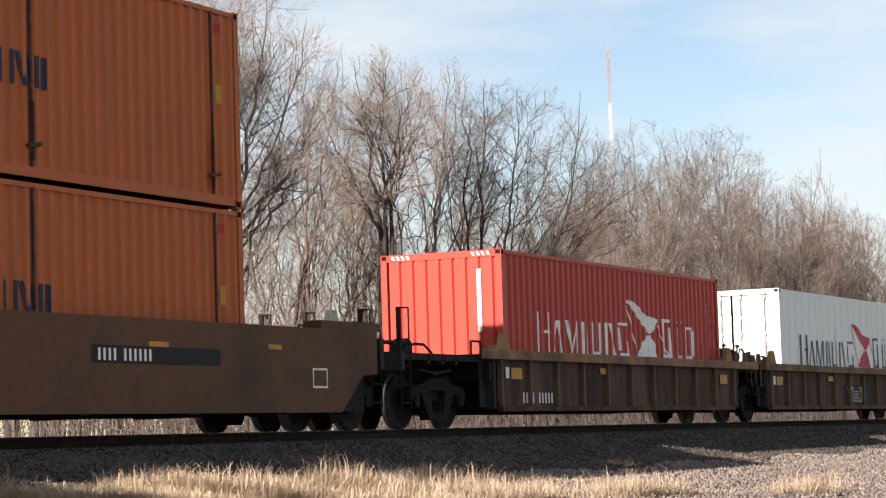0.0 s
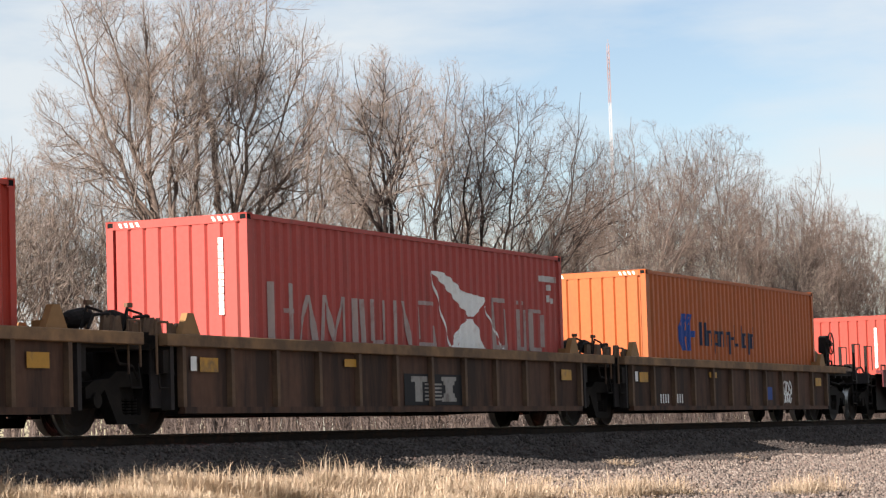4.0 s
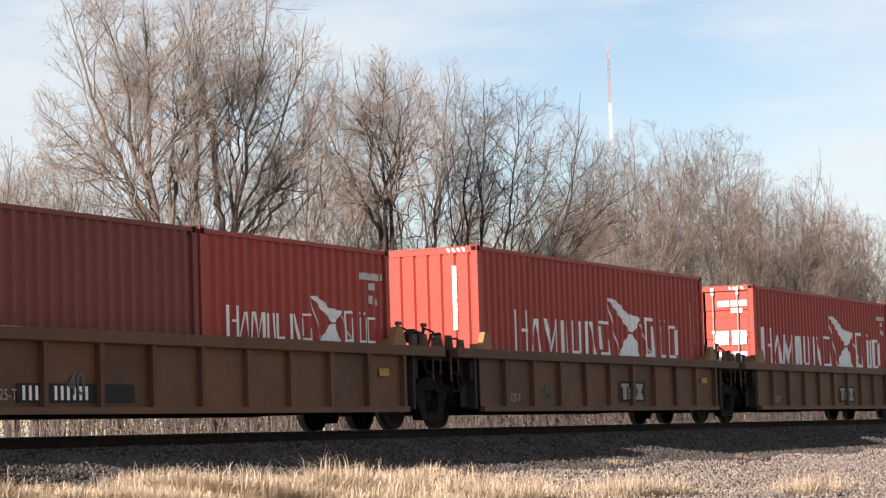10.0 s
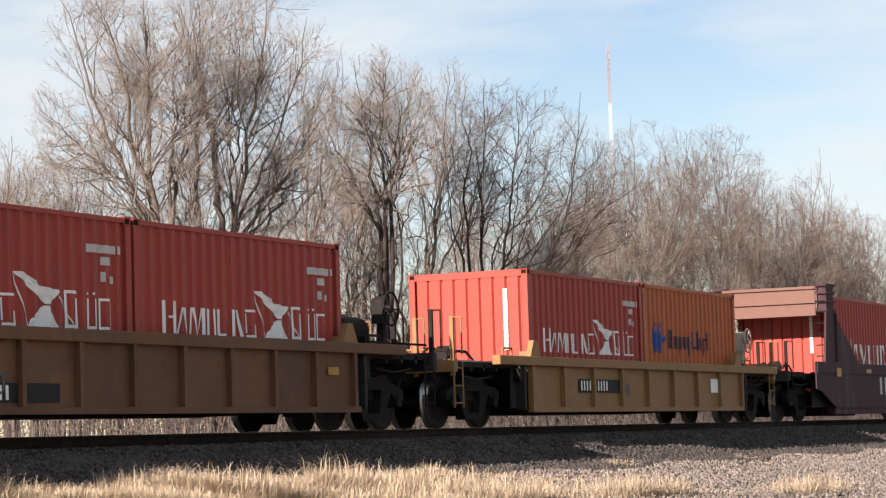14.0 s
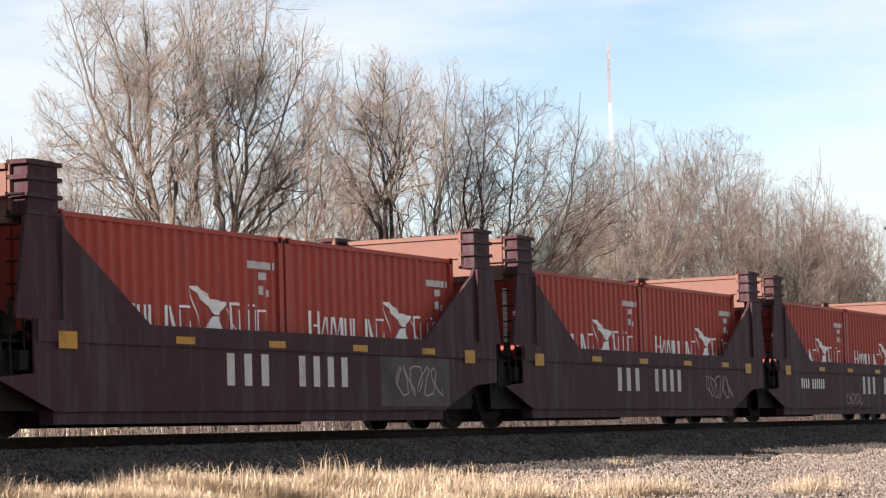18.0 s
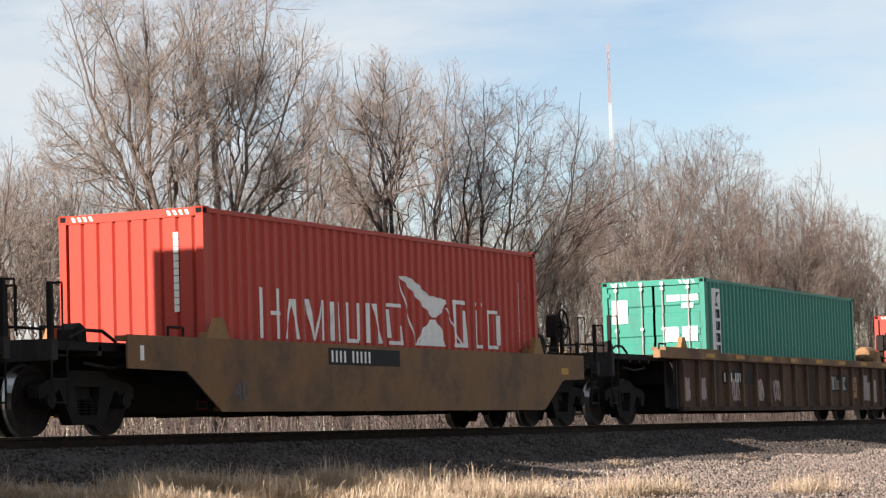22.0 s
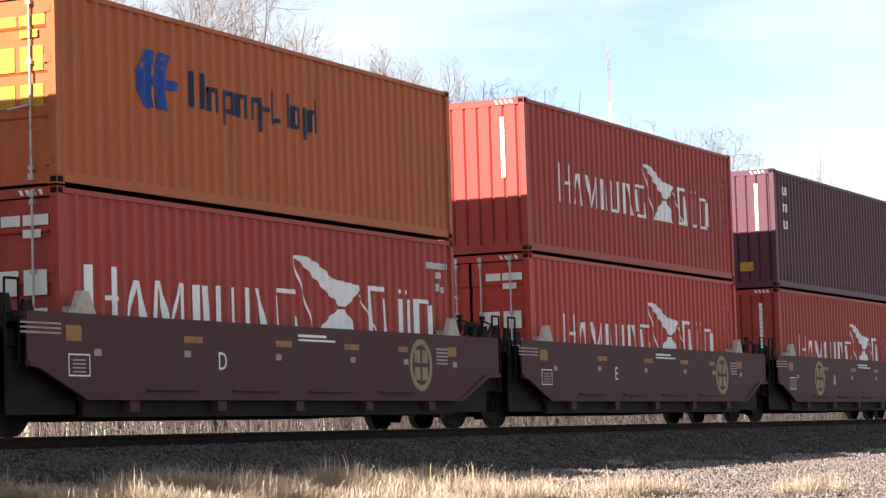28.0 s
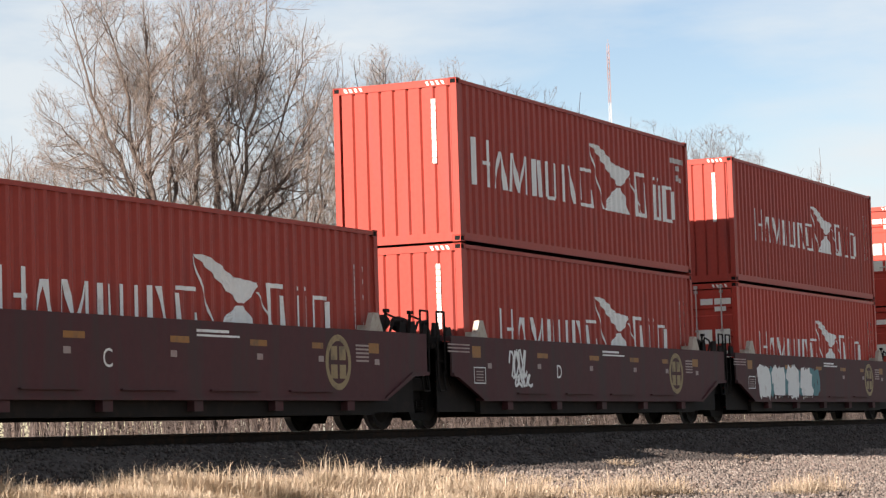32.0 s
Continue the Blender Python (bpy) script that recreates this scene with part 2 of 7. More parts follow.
def part(name, bm, mat, parent, label=""):
    """One mesh object under a thing or under a part."""
    me = bpy.data.meshes.new(name)
    bm.to_mesh(me)
    bm.free()
    me.materials.append(M[mat])
    ob = new(name, me)
    ob.parent = parent
    if label:
        tagged(ob, label)
    return ob


def share(name, mesh, parent, m):
    ob = new(name, mesh)
    ob.parent = parent
    ob.matrix_basis = m
    return ob


def box(bm, x0, x1, y0, y1, z0, z1):
    v = [bm.verts.new((x, y, z)) for x in (x0, x1) for y in (y0, y1) for z in (z0, z1)]
    for f in ((0, 1, 3, 2), (4, 6, 7, 5), (0, 4, 5, 1), (2, 3, 7, 6), (0, 2, 6, 4), (1, 5, 7, 3)):
        bm.faces.new([v[i] for i in f])


def slab(bm, outline, y0, y1):
    """An outline of (x, z) points drawn out from y0 to y1."""
    a = [bm.verts.new((x, y0, z)) for x, z in outline]
    b = [bm.verts.new((x, y1, z)) for x, z in outline]
    n = len(outline)
    bm.faces.new(a)
    bm.faces.new(list(reversed(b)))
    for i in range(n):
        j = (i + 1) % n
        bm.faces.new((a[i], b[i], b[j], a[j]))


def rod(bm, p, q, r, sides=8):
    p, q = Vector(p), Vector(q)
    d = (q - p).normalized()
    u = d.orthogonal().normalized()
    w = d.cross(u)
    a, b = [], []
    for i in range(sides):
        an = 2 * math.pi * i / sides
        o = (u * math.cos(an) + w * math.sin(an)) * r
        a.append(bm.verts.new(p + o))
        b.append(bm.verts.new(q + o))
    for i in range(sides):
        j = (i + 1) % sides
        bm.faces.new((a[i], a[j], b[j], b[i]))
    bm.faces.new(list(reversed(a)))
    bm.faces.new(b)


def pipe(bm, points, r, sides=6):
    for p, q in zip(points[:-1], points[1:]):
        rod(bm, p, q, r, sides)


def lathe(bm, profile, centre, axis_y=True, sides=24):
    """A profile of (radius, offset) turned about the y axis through centre."""
    rings = []
    for r, o in profile:
        rings.append([bm.verts.new((centre[0] + r * math.cos(2 * math.pi * i / sides), centre[1] + o,
                                    centre[2] + r * math.sin(2 * math.pi * i / sides))) for i in range(sides)])
    for a, b in zip(rings[:-1], rings[1:]):
        for i in range(sides):
            j = (i + 1) % sides
            bm.faces.new((a[i], a[j], b[j], b[i]))
    bm.faces.new(rings[0])
    bm.faces.new(list(reversed(rings[-1])))


def bm_new():
    return bmesh.new()


def clean(bm):
    bmesh.ops.recalc_face_normals(bm, faces=bm.faces)
    return bm


def bevelled(bm, width):
    bmesh.ops.recalc_face_normals(bm, faces=bm.faces)
    bmesh.ops.bevel(bm, geom=list(bm.edges), offset=width, segments=1, affect="EDGES")
    return bm

# ---------------------------------------------------------------- ground and track
TRACK_Y = 18.973        # centre line of the track
NEAR = 17.754           # near faces of the loads


def ground_z(x, y):
    """Lie of the land: a ballast shoulder, a low verge and flat fields."""
    d = abs(y - TRACK_Y)
    steps = ((0.0, -0.30), (0.9, -0.25), (1.5, -0.235), (2.1, -0.45), (2.99, -0.74), (4.42, -0.95), (6.5, -1.14), (10.0, -1.38), (16.0, -1.62), (40.0, -1.75), (9000.0, -1.75))
    if y > TRACK_Y:
        steps = ((0.0, -0.34), (1.55, -0.34), (3.2, -0.6), (6.0, -0.35), (12.0, -0.2), (40.0, -0.1), (9000.0, -0.1))
    for (a, za), (b, zb) in zip(steps[:-1], steps[1:]):
        if d <= b:
            return za + (zb - za) * (d - a) / (b - a)
    return steps[-1][1]


def build_ground():
    ys = [-3000, -400, -60, -20, -8, 0, 4, 7, 9, 10.5] + [11.5 + 0.35 * i for i in range(40)] + [26, 28, 31, 36, 45, 70, 150, 500, 3500]
    xs = [-3000, -500, -80, -20] + [0 + 1.5 * i for i in range(75)] + [120, 150, 220, 400, 900, 4000]
    rng = np.random.RandomState(3)
    verts, faces = [], []
    for x in xs:
        for y in ys:
            d = abs(y - TRACK_Y)
            bumpy = 0.035 if 2.2 < d < 12 and 5 < x < 110 else 0.0
            verts.append((x, y, ground_z(x, y) + rng.uniform(-bumpy, bumpy)))
    n = len(ys)
    for i in range(len(xs) - 1):
        for j in range(n - 1):
            faces.append((i * n + j, (i + 1) * n + j, (i + 1) * n + j + 1, i * n + j + 1))
    me = bpy.data.meshes.new("ground")
    me.from_pydata(verts, [], faces)
    me.materials.append(M["soil"])
    tagged(new("ground", me), "dry straw-covered soil beside the railway", "ground", kind="structure")
    # ballast bed, a little above the soil
    verts, faces = [], []
    bys = [TRACK_Y - 11.9 + 0.2 * i for i in range(76)]
    bxs = [-150, -60, -10] + [5 + 0.6 * i for i in range(180)] + [130, 200, 400]
    for x in bxs:
        for y in bys:
            d = abs(y - TRACK_Y)
            edge = 0.05 if d < 3.2 or (y < TRACK_Y and d < 11.5 and x > 33 + 3 * math.sin(y * 2.1)) else -0.06
            verts.append((x, y, ground_z(x, y) + edge + rng.uniform(-0.02, 0.02)))
    n = len(bys)
    for i in range(len(bxs) - 1):
        for j in range(n - 1):
            faces.append((i * n + j, (i + 1) * n + j, (i + 1) * n + j + 1, i * n + j + 1))
    me = bpy.data.meshes.new("ballast_bed")
    me.from_pydata(verts, [], faces)
    me.materials.append(M["ballast_bed"])
    tagged(new("ballast_bed", me), "bed of grey crushed stone under the track", "ballast", kind="structure")


def build_stones():
    rng = np.random.RandomState(11)
    base = np.array([(1, 0, 0), (-1, 0, 0), (0, 1, 0), (0, -1, 0), (0, 0, 1), (0, 0, -1)], float)
    tri = np.array([(0, 2, 4), (2, 1, 4), (1, 3, 4), (3, 0, 4), (2, 0, 5), (1, 2, 5), (3, 1, 5), (0, 3, 5)])
    n = 92000
    x = 18 + 60 * rng.rand(n) ** 1.2
    y = TRACK_Y - 1.0 - 9.6 * rng.rand(n) ** 1.25
    keep = rng.rand(n) < np.where(y > 15.4, 1.0, np.where(x > 32, 0.8, 0.25))
    x, y = x[keep], y[keep]
    n = len(x)
    s = (0.013 + 0.022 * rng.rand(n)) * (1 + 0.008 * (x - 20))
    z = np.array([ground_z(a, b) for a, b in zip(x, y)]) + 0.05 + s * 0.3
    q = rng.normal(size=(n, 4))
    q /= np.linalg.norm(q, axis=1)[:, None]
    w, a, b, c = q.T
    rot = np.stack([1 - 2 * (b * b + c * c), 2 * (a * b - c * w), 2 * (a * c + b * w), 2 * (a * b + c * w), 1 - 2 * (a * a + c * c),
                    2 * (b * c - a * w), 2 * (a * c - b * w), 2 * (b * c + a * w), 1 - 2 * (a * a + b * b)], 1).reshape(n, 3, 3)
    shape = base[None] * (0.7 + 0.6 * rng.rand(n, 6, 1)) * s[:, None, None]
    v = np.einsum("nij,nkj->nki", rot, shape) + np.stack([x, y, z], 1)[:, None]
    # two stone tones; the split roughly follows the shaded shoulder and the sunlit verge
    for name, pick, mat, label in (("ballast_stones", y > 15.35 + 0.25 * np.sin(x * 0.9) - 1.2 * np.clip((28.0 - x) / 2.5, 0, 1), "ballast", "loose angular dark grey ballast stones, darkened to deepen the shade"),
                                   ("verge_gravel", y <= 15.35 + 0.25 * np.sin(x * 0.9) - 1.2 * np.clip((28.0 - x) / 2.5, 0, 1), "gravel", "pinkish gravel of the verge, paled to strengthen the sunlight")):
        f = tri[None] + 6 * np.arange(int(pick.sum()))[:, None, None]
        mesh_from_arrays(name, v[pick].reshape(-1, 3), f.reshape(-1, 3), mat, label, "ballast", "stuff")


def mesh_from_arrays(name, verts, tris, mat, label, category, kind, parent=None):
    me = bpy.data.meshes.new(name)
    me.vertices.add(len(verts))
    me.vertices.foreach_set("co", np.asarray(verts, np.float32).ravel())
    me.loops.add(len(tris) * 3)
    me.loops.foreach_set("vertex_index", np.asarray(tris, np.int32).ravel())
    me.polygons.add(len(tris))
    me.polygons.foreach_set("loop_start", np.arange(0, len(tris) * 3, 3, dtype=np.int32))
    me.polygons.foreach_set("loop_total", np.full(len(tris), 3, np.int32))
    me.update(calc_edges=True)
    me.validate()
    me.materials.append(M[mat])
    ob = new(name, me)
    if parent:
        ob.parent = parent
    return tagged(ob, label, category, kind=kind)


def build_track():
    prof = [(-0.07, -0.172), (0.07, -0.172), (0.07, -0.155), (0.012, -0.135), (0.012, -0.05), (0.036, -0.038), (0.036, -0.004),
            (0.03, 0.0), (-0.03, 0.0), (-0.036, -0.004), (-0.036, -0.038), (-0.012, -0.05), (-0.012, -0.135), (-0.07, -0.155)]
    for side in (-1, 1):
        rail = thing("rail")
        tagged(rail, "brown steel rail with a polished head", "rail", "rails of the track")
        bm = bm_new()
        yc = TRACK_Y + side * 0.7535
        a = [bm.verts.new((-300, yc + y, z)) for y, z in prof]
        b = [bm.verts.new((900, yc + y, z)) for y, z in prof]
        for i in range(len(prof)):
            j = (i + 1) % len(prof)
            bm.faces.new((a[i], a[j], b[j], b[i]))
        part("rail_profile", clean(bm), "rail", rail)
        bm = bm_new()
        box(bm, -300, 900, yc - 0.028, yc + 0.028, 0.0, 0.0015)
        part("running_surface", clean(bm), "rail_top", rail)
    ties = thing("sleepers")
    tagged(ties, "creosoted wooden sleepers bedded in the ballast", "sleepers", kind="structure")
    bm = bm_new()
    box(bm, -0.115, 0.115, -1.3, 1.3, -0.16, 0.0)
    bevelled(bm, 0.012)
    first = part("sleeper", bm, "tie", ties)
    first.matrix_basis = pose(10, TRACK_Y, -0.172)
    rng = random.Random(5)
    for i in range(1, 190):
        share("sleeper", first.data, ties, pose(10 + 0.53 * i + rng.uniform(-0.03, 0.03), TRACK_Y + rng.uniform(-0.05, 0.05), -0.172, 0, 0, rng.uniform(-1.5, 1.5)))


def build_grass():
    """Dry bunch grass along the foot of the shoulder, matted below, thinning into single tufts."""
    rng = np.random.RandomState(21)
    tufts = []        # x, y, height, blades, spread

    def patch(n, x0, x1, y0, y1, h0, h1, blades, wave=0.0, spread=0.13):
        for i in range(n):
            x = x0 + (x1 - x0) * rng.rand()
            y = y0 + (y1 - y0) * rng.rand() + wave * math.sin(x * 1.7)
            lump = 0.75 + 0.3 * math.sin(x * 2.3 + y * 1.9) + 0.2 * math.sin(x * 6.1)
            tufts.append((x, y, (h0 + (h1 - h0) * rng.rand() ** 1.6) * max(0.45, lump), blades, spread))

    patch(520, 23.8, 30.5, 14.6, 15.6, 0.22, 0.52, 95, 0.2)
    patch(850, 23.5, 31.0, 14.3, 15.6, 0.09, 0.18, 55, 0.2, 0.16)
    patch(300, 27.5, 32.7, 13.1, 14.8, 0.20, 0.46, 95)
    patch(450, 27.2, 33.2, 13.0, 14.8, 0.09, 0.18, 55, 0.0, 0.16)
    patch(120, 31.5, 34.0, 12.3, 13.4, 0.12, 0.30, 80)
    patch(420, 21.8, 26.5, 15.2, 16.3, 0.16, 0.40, 90, 0.12)
    patch(520, 21.8, 27.0, 15.0, 16.4, 0.08, 0.17, 55, 0.12, 0.16)
    patch(260, 26.0, 34.0, 15.2, 16.05, 0.14, 0.36, 70, 0.15)
    patch(160, 33.0, 36.5, 13.4, 15.6, 0.08, 0.22, 60)
    patch(90, 29.0, 34.0, 14.7, 15.6, 0.08, 0.22, 40)
    patch(170, 35.0, 65.0, 11.0, 13.6, 0.06, 0.14, 26)
    for x, y, h, w in ((32.8, 12.6, 0.46, 0.5), (33.3, 12.5, 0.52, 0.45), (33.9, 12.4, 0.50, 0.45), (34.4, 12.3, 0.42, 0.45), (36.2, 11.3, 0.42, 0.5), (36.9, 11.15, 0.50, 0.50), (37.6, 11.05, 0.48, 0.50), (35.2, 11.9, 0.18, 0.40),
                       (40.8, 15.55, 0.26, 0.10), (47.5, 15.5, 0.18, 0.10), (31.5, 15.3, 0.32, 0.15), (32.4, 15.4, 0.30, 0.12), (26.0, 15.6, 0.34, 0.2), (23.5, 15.5, 0.36, 0.15)):
        for k in range(5):
            tufts.append((x + rng.normal() * w * 0.6, y + rng.normal() * 0.12, h * (0.7 + 0.4 * rng.rand()), 110, 0.09 + 0.15 * w))
    near_count = len(tufts)
    patch(900, 20.0, 150.0, 23.0, 33.0, 0.3, 0.75, 20)
    vs, fs, k = [], [], 0
    for x, y, h, n, spread in tufts:
        if y < 20 and x < 27:
            h *= min(1.0, max(0.8, 0.7 + (x - 23.0) / 8.0))
            n = int(n * min(1.0, max(0.8, (x - 21.0) / 3.5)))
        z0 = ground_z(x, y) - 0.015
        ox, oy = rng.normal(size=n) * spread, rng.normal(size=n) * spread
        an = np.arctan2(oy, ox) + rng.normal(size=n) * 1.1
        lean = (0.25 + 1.45 * rng.rand(n)) * h
        hh = h * (0.4 + 0.75 * rng.rand(n) ** 1.3) * (1.08 - 0.38 * lean / h)
        w = (0.0016 + 0.0026 * rng.rand(n)) * (1.0 if y < 20 else 2.2)
        dx, dy = np.cos(an), np.sin(an)
        # blades turn their width square to their lean or across it
        fx, fy = -dy * w, dx * w
        px, py = x + ox, y + oy
        p0 = np.stack([px - fx, py - fy, np.full(n, z0)], 1)
        p1 = np.stack([px + fx, py + fy, np.full(n, z0)], 1)
        m = np.stack([px + dx * lean * 0.32, py + dy * lean * 0.32, z0 + hh * 0.78], 1)
        f3 = np.stack([fx, fy, np.zeros(n)], 1) * 0.75
        t = np.stack([px + dx * lean, py + dy * lean, z0 + hh], 1)
        vs.append(np.stack([p0, p1, m - f3, m + f3, t], 1).reshape(-1, 3))
        base = k + 5 * np.arange(n)[:, None]
        fs.append(np.concatenate([base + np.array([0, 1, 3]), base + np.array([0, 3, 2]), base + np.array([2, 3, 4])], 0))
        k += 5 * n
    mesh_from_arrays("dry_grass", np.concatenate(vs[:near_count]), np.concatenate(fs[:near_count]), "grass", "straw-coloured dry bunch grass beside the track", "grass", "stuff")
    first = sum(len(v) for v in vs[:near_count])
    mesh_from_arrays("dead_weeds", np.concatenate(vs[near_count:]), np.concatenate(fs[near_count:]) - first, "weeds", "grey-brown dead weeds under the far trees", "weeds", "stuff")


build_ground()
build_track()
build_stones()
build_grass()

# ---------------------------------------------------------------- trees
def spikes(P, Q, r0, r1, sides=3):
    """Tapered prisms from P to Q, all in one pair of arrays."""
    d = Q - P
    d = d / (np.linalg.norm(d, axis=1)[:, None] + 1e-9)
    u = np.cross(d, np.array([0.37, 0.81, 0.46]))
    u /= np.linalg.norm(u, axis=1)[:, None] + 1e-9
    w = np.cross(d, u)
    angles = [2 * math.pi * i / sides for i in range(sides)]
    ring = [u * math.cos(a) + w * math.sin(a) for a in angles]
    if r1 is None:
        v = np.stack([P + o * r0[:, None] for o in ring] + [Q], 1)
        cells = [(i, (i + 1) % sides, sides) for i in range(sides)]
    else:
        v = np.stack([P + o * r0[:, None] for o in ring] + [Q + o * r1[:, None] for o in ring], 1)
        cells = []
        for i in range(sides):
            j = (i + 1) % sides
            cells += [(i, j, sides + j), (i, sides + j, sides + i)]
    base = v.shape[1] * np.arange(len(P))[:, None]
    f = np.concatenate([base + np.array(c) for c in cells], 0)
    return v.reshape(-1, 3), f


def joined(meshes):
    vs, fs, k = [], [], 0
    for v, f in meshes:
        vs.append(v)
        fs.append(f + k)
        k += len(v)
    return np.concatenate(vs), np.concatenate(fs)


def inside(lobes, p):
    """How far out points lie in the nearest lobe of a crown: 1 on its skin."""
    best = np.full(len(p), 1e9)
    for x, z, rx, rz in lobes:
        ry = max(rx, 1.2)
        best = np.minimum(best, ((p[:, 0] - x) / rx) ** 2 + (p[:, 1] / ry) ** 2 + ((p[:, 2] - z) / rz) ** 2)
    return np.sqrt(best)


def unit(v):
    return v / (np.linalg.norm(v, axis=-1, keepdims=True) + 1e-9)


def sprout(rng, lobes, parents, per_metre, first, angle, share_len, limits, steps, rise, wobble, cap, tip, fuzzy, core=1.0):
    """Branches that leave the parents' lines sideways and bend upward, cut back where they leave the crown;
    core: how thickly they stand in the crown's heart, against its skin."""
    pts, r0, r1 = parents
    k = pts.shape[1] - 1
    length = np.linalg.norm(np.diff(pts, axis=1), axis=2).sum(1)
    count = rng.poisson(length * per_metre * (1 - first))
    who = np.repeat(np.arange(len(pts)), count)
    n = len(who)
    u = first + (1 - first) * rng.rand(n) ** 0.8
    i = np.minimum((u * k).astype(int), k - 1)
    f = (u * k - i)[:, None]
    a, b = pts[who, i], pts[who, i + 1]
    start = a * (1 - f) + b * f
    along = unit(b - a)
    side = rng.normal(size=(n, 3))
    side = unit(side - along * (side * along).sum(1)[:, None])
    tilt = np.radians(angle * rng.uniform(0.6, 1.4, n))[:, None]
    d = along * np.cos(tilt) + side * np.sin(tilt)
    ln = np.clip(share_len * length[who] * (1.1 - 0.6 * u) * rng.uniform(0.6, 1.3, n), limits[0], limits[1])
    line = [start]
    for s in range(steps):
        d = unit(d + rng.normal(size=(n, 3)) * wobble + np.array([0, 0, rise]))
        line.append(line[-1] + d * (ln / steps)[:, None])
    line = np.stack(line, 1)
    for trial in range(2):
        out = inside(lobes, line[:, -1]) > fuzzy
        line[out] = line[out, :1] + (line[out] - line[out, :1]) * 0.62
    keep = (inside(lobes, line[:, 0]) < 1.12) & (inside(lobes, line[:, -1]) < fuzzy * 1.12)
    keep &= rng.rand(n) < core + (1 - core) * np.clip(inside(lobes, line[:, 0]) * 1.6 - 0.5, 0, 1)
    ra = np.minimum((r0[who] + (r1[who] - r0[who]) * u) * 0.62, cap)
    return line[keep], ra[keep], np.minimum(tip, ra)[keep]


def prisms(branches, sides):
    """Tapered prisms along the lines of a set of branches."""
    pts, r0, r1 = branches
    k = pts.shape[1] - 1
    out = []
    for s in range(k):
        a, b = r0 + (r1 - r0) * s / k, r0 + (r1 - r0) * (s + 1) / k
        over = (pts[:, s + 1] - pts[:, s]) * 0.05
        out.append(spikes(pts[:, s] - over, pts[:, s + 1] + over, a, b, sides))
    return joined(out)


def grow_tree(seed, lobes, limbs, girth, fine):
    """Bare tree. lobes: (side, height, half width, half height) of the crown's masses; limbs: (side and height where
    the limb leaves the trunk, side and height of its end, bow); fine: (side twigs a metre, end twigs a metre, twig radius)."""
    rng = np.random.RandomState(seed)
    lines, thick = [], []
    top = max(z for _, _, _, z, _ in limbs)
    for x0, z0, x1, z1, bow in limbs:
        for way in (-1, 1):
            y0 = way * 0.07
            y1 = way * rng.uniform(0.2, 1.3)
            s = np.array([x0 + rng.normal() * 0.08, y0, z0])
            e = np.array([x1 + rng.normal() * (0.12 if way < 0 else 0.6), y1, (z1 - 0.3) * (1 if way < 0 else rng.uniform(0.85, 0.97))])
            m = np.array([x0 + (x1 - x0) * bow, y0 + (y1 - y0) * 0.6, z0 + (z1 - z0) * (0.95 - bow)])
            foot = np.array([x0 * 0.45 + rng.normal() * 0.05, y0 * 1.5, -0.3])
            low = [foot + (s - foot) * t for t in np.linspace(0, 1, 6)[:-1]]
            high = [s * (1 - t) ** 2 + m * 2 * t * (1 - t) + e * t * t for t in np.linspace(0, 1, 15)]
            line = np.array(low + high)
            sway = np.cumsum(rng.normal(size=line.shape) * np.array([0.085, 0.085, 0.03]), 0)
            lines.append(line + sway - sway[0])
            thick.append(girth * rng.uniform(0.75, 1.05) * (z1 - z0 + 2) / (top - z0 + 2) * (1.0 if way < 0 else 0.5))
    stems = (np.array(lines), np.array(thick), np.full(len(lines), 0.007))
    l1 = sprout(rng, lobes, stems, 2.2, 0.32, 46, 0.36, (1.0, 3.6), 7, 0.05, 0.17, 0.024, 0.006, 1.0, 0.75)
    l2 = sprout(rng, lobes, l1, 5.0, 0.16, 42, 0.50, (0.6, 1.8), 4, 0.06, 0.20, 0.0095, 0.0048, 1.03, 0.65)
    l3 = sprout(rng, lobes, l2, fine[0], 0.12, 40, 0.52, (0.3, 0.95), 2, 0.10, 0.20, fine[2] * 1.25, fine[2], 1.06, 0.55)
    l4 = sprout(rng, lobes, l3, fine[1], 0.10, 36, 0.6, (0.14, 0.42), 1, 0.15, 0.10, fine[2], fine[2] * 0.5, 1.09, 0.6)
    trunk = joined([prisms(stems, 7), prisms(l1, 4)])
    crown = joined([prisms(l2, 3), prisms(l3, 3), spikes(l4[0][:, 0], l4[0][:, 1], l4[1], None)])
    return trunk, crown


def make_tree(name, label, seed, lobes, limbs, girth, fine, bark, crown_mat):
    trunk, crown = grow_tree(seed, lobes, limbs, girth, fine)
    t = thing(name)
    mesh_from_arrays("trunk", trunk[0], trunk[1], bark, "", "", "", t)
    mesh_from_arrays("crown", crown[0], crown[1], crown_mat, "", "", "", t)
    return tagged(t, label, "tree", "bare trees behind the track")


FACING = -65.1      # the row's trees spread square to this heading


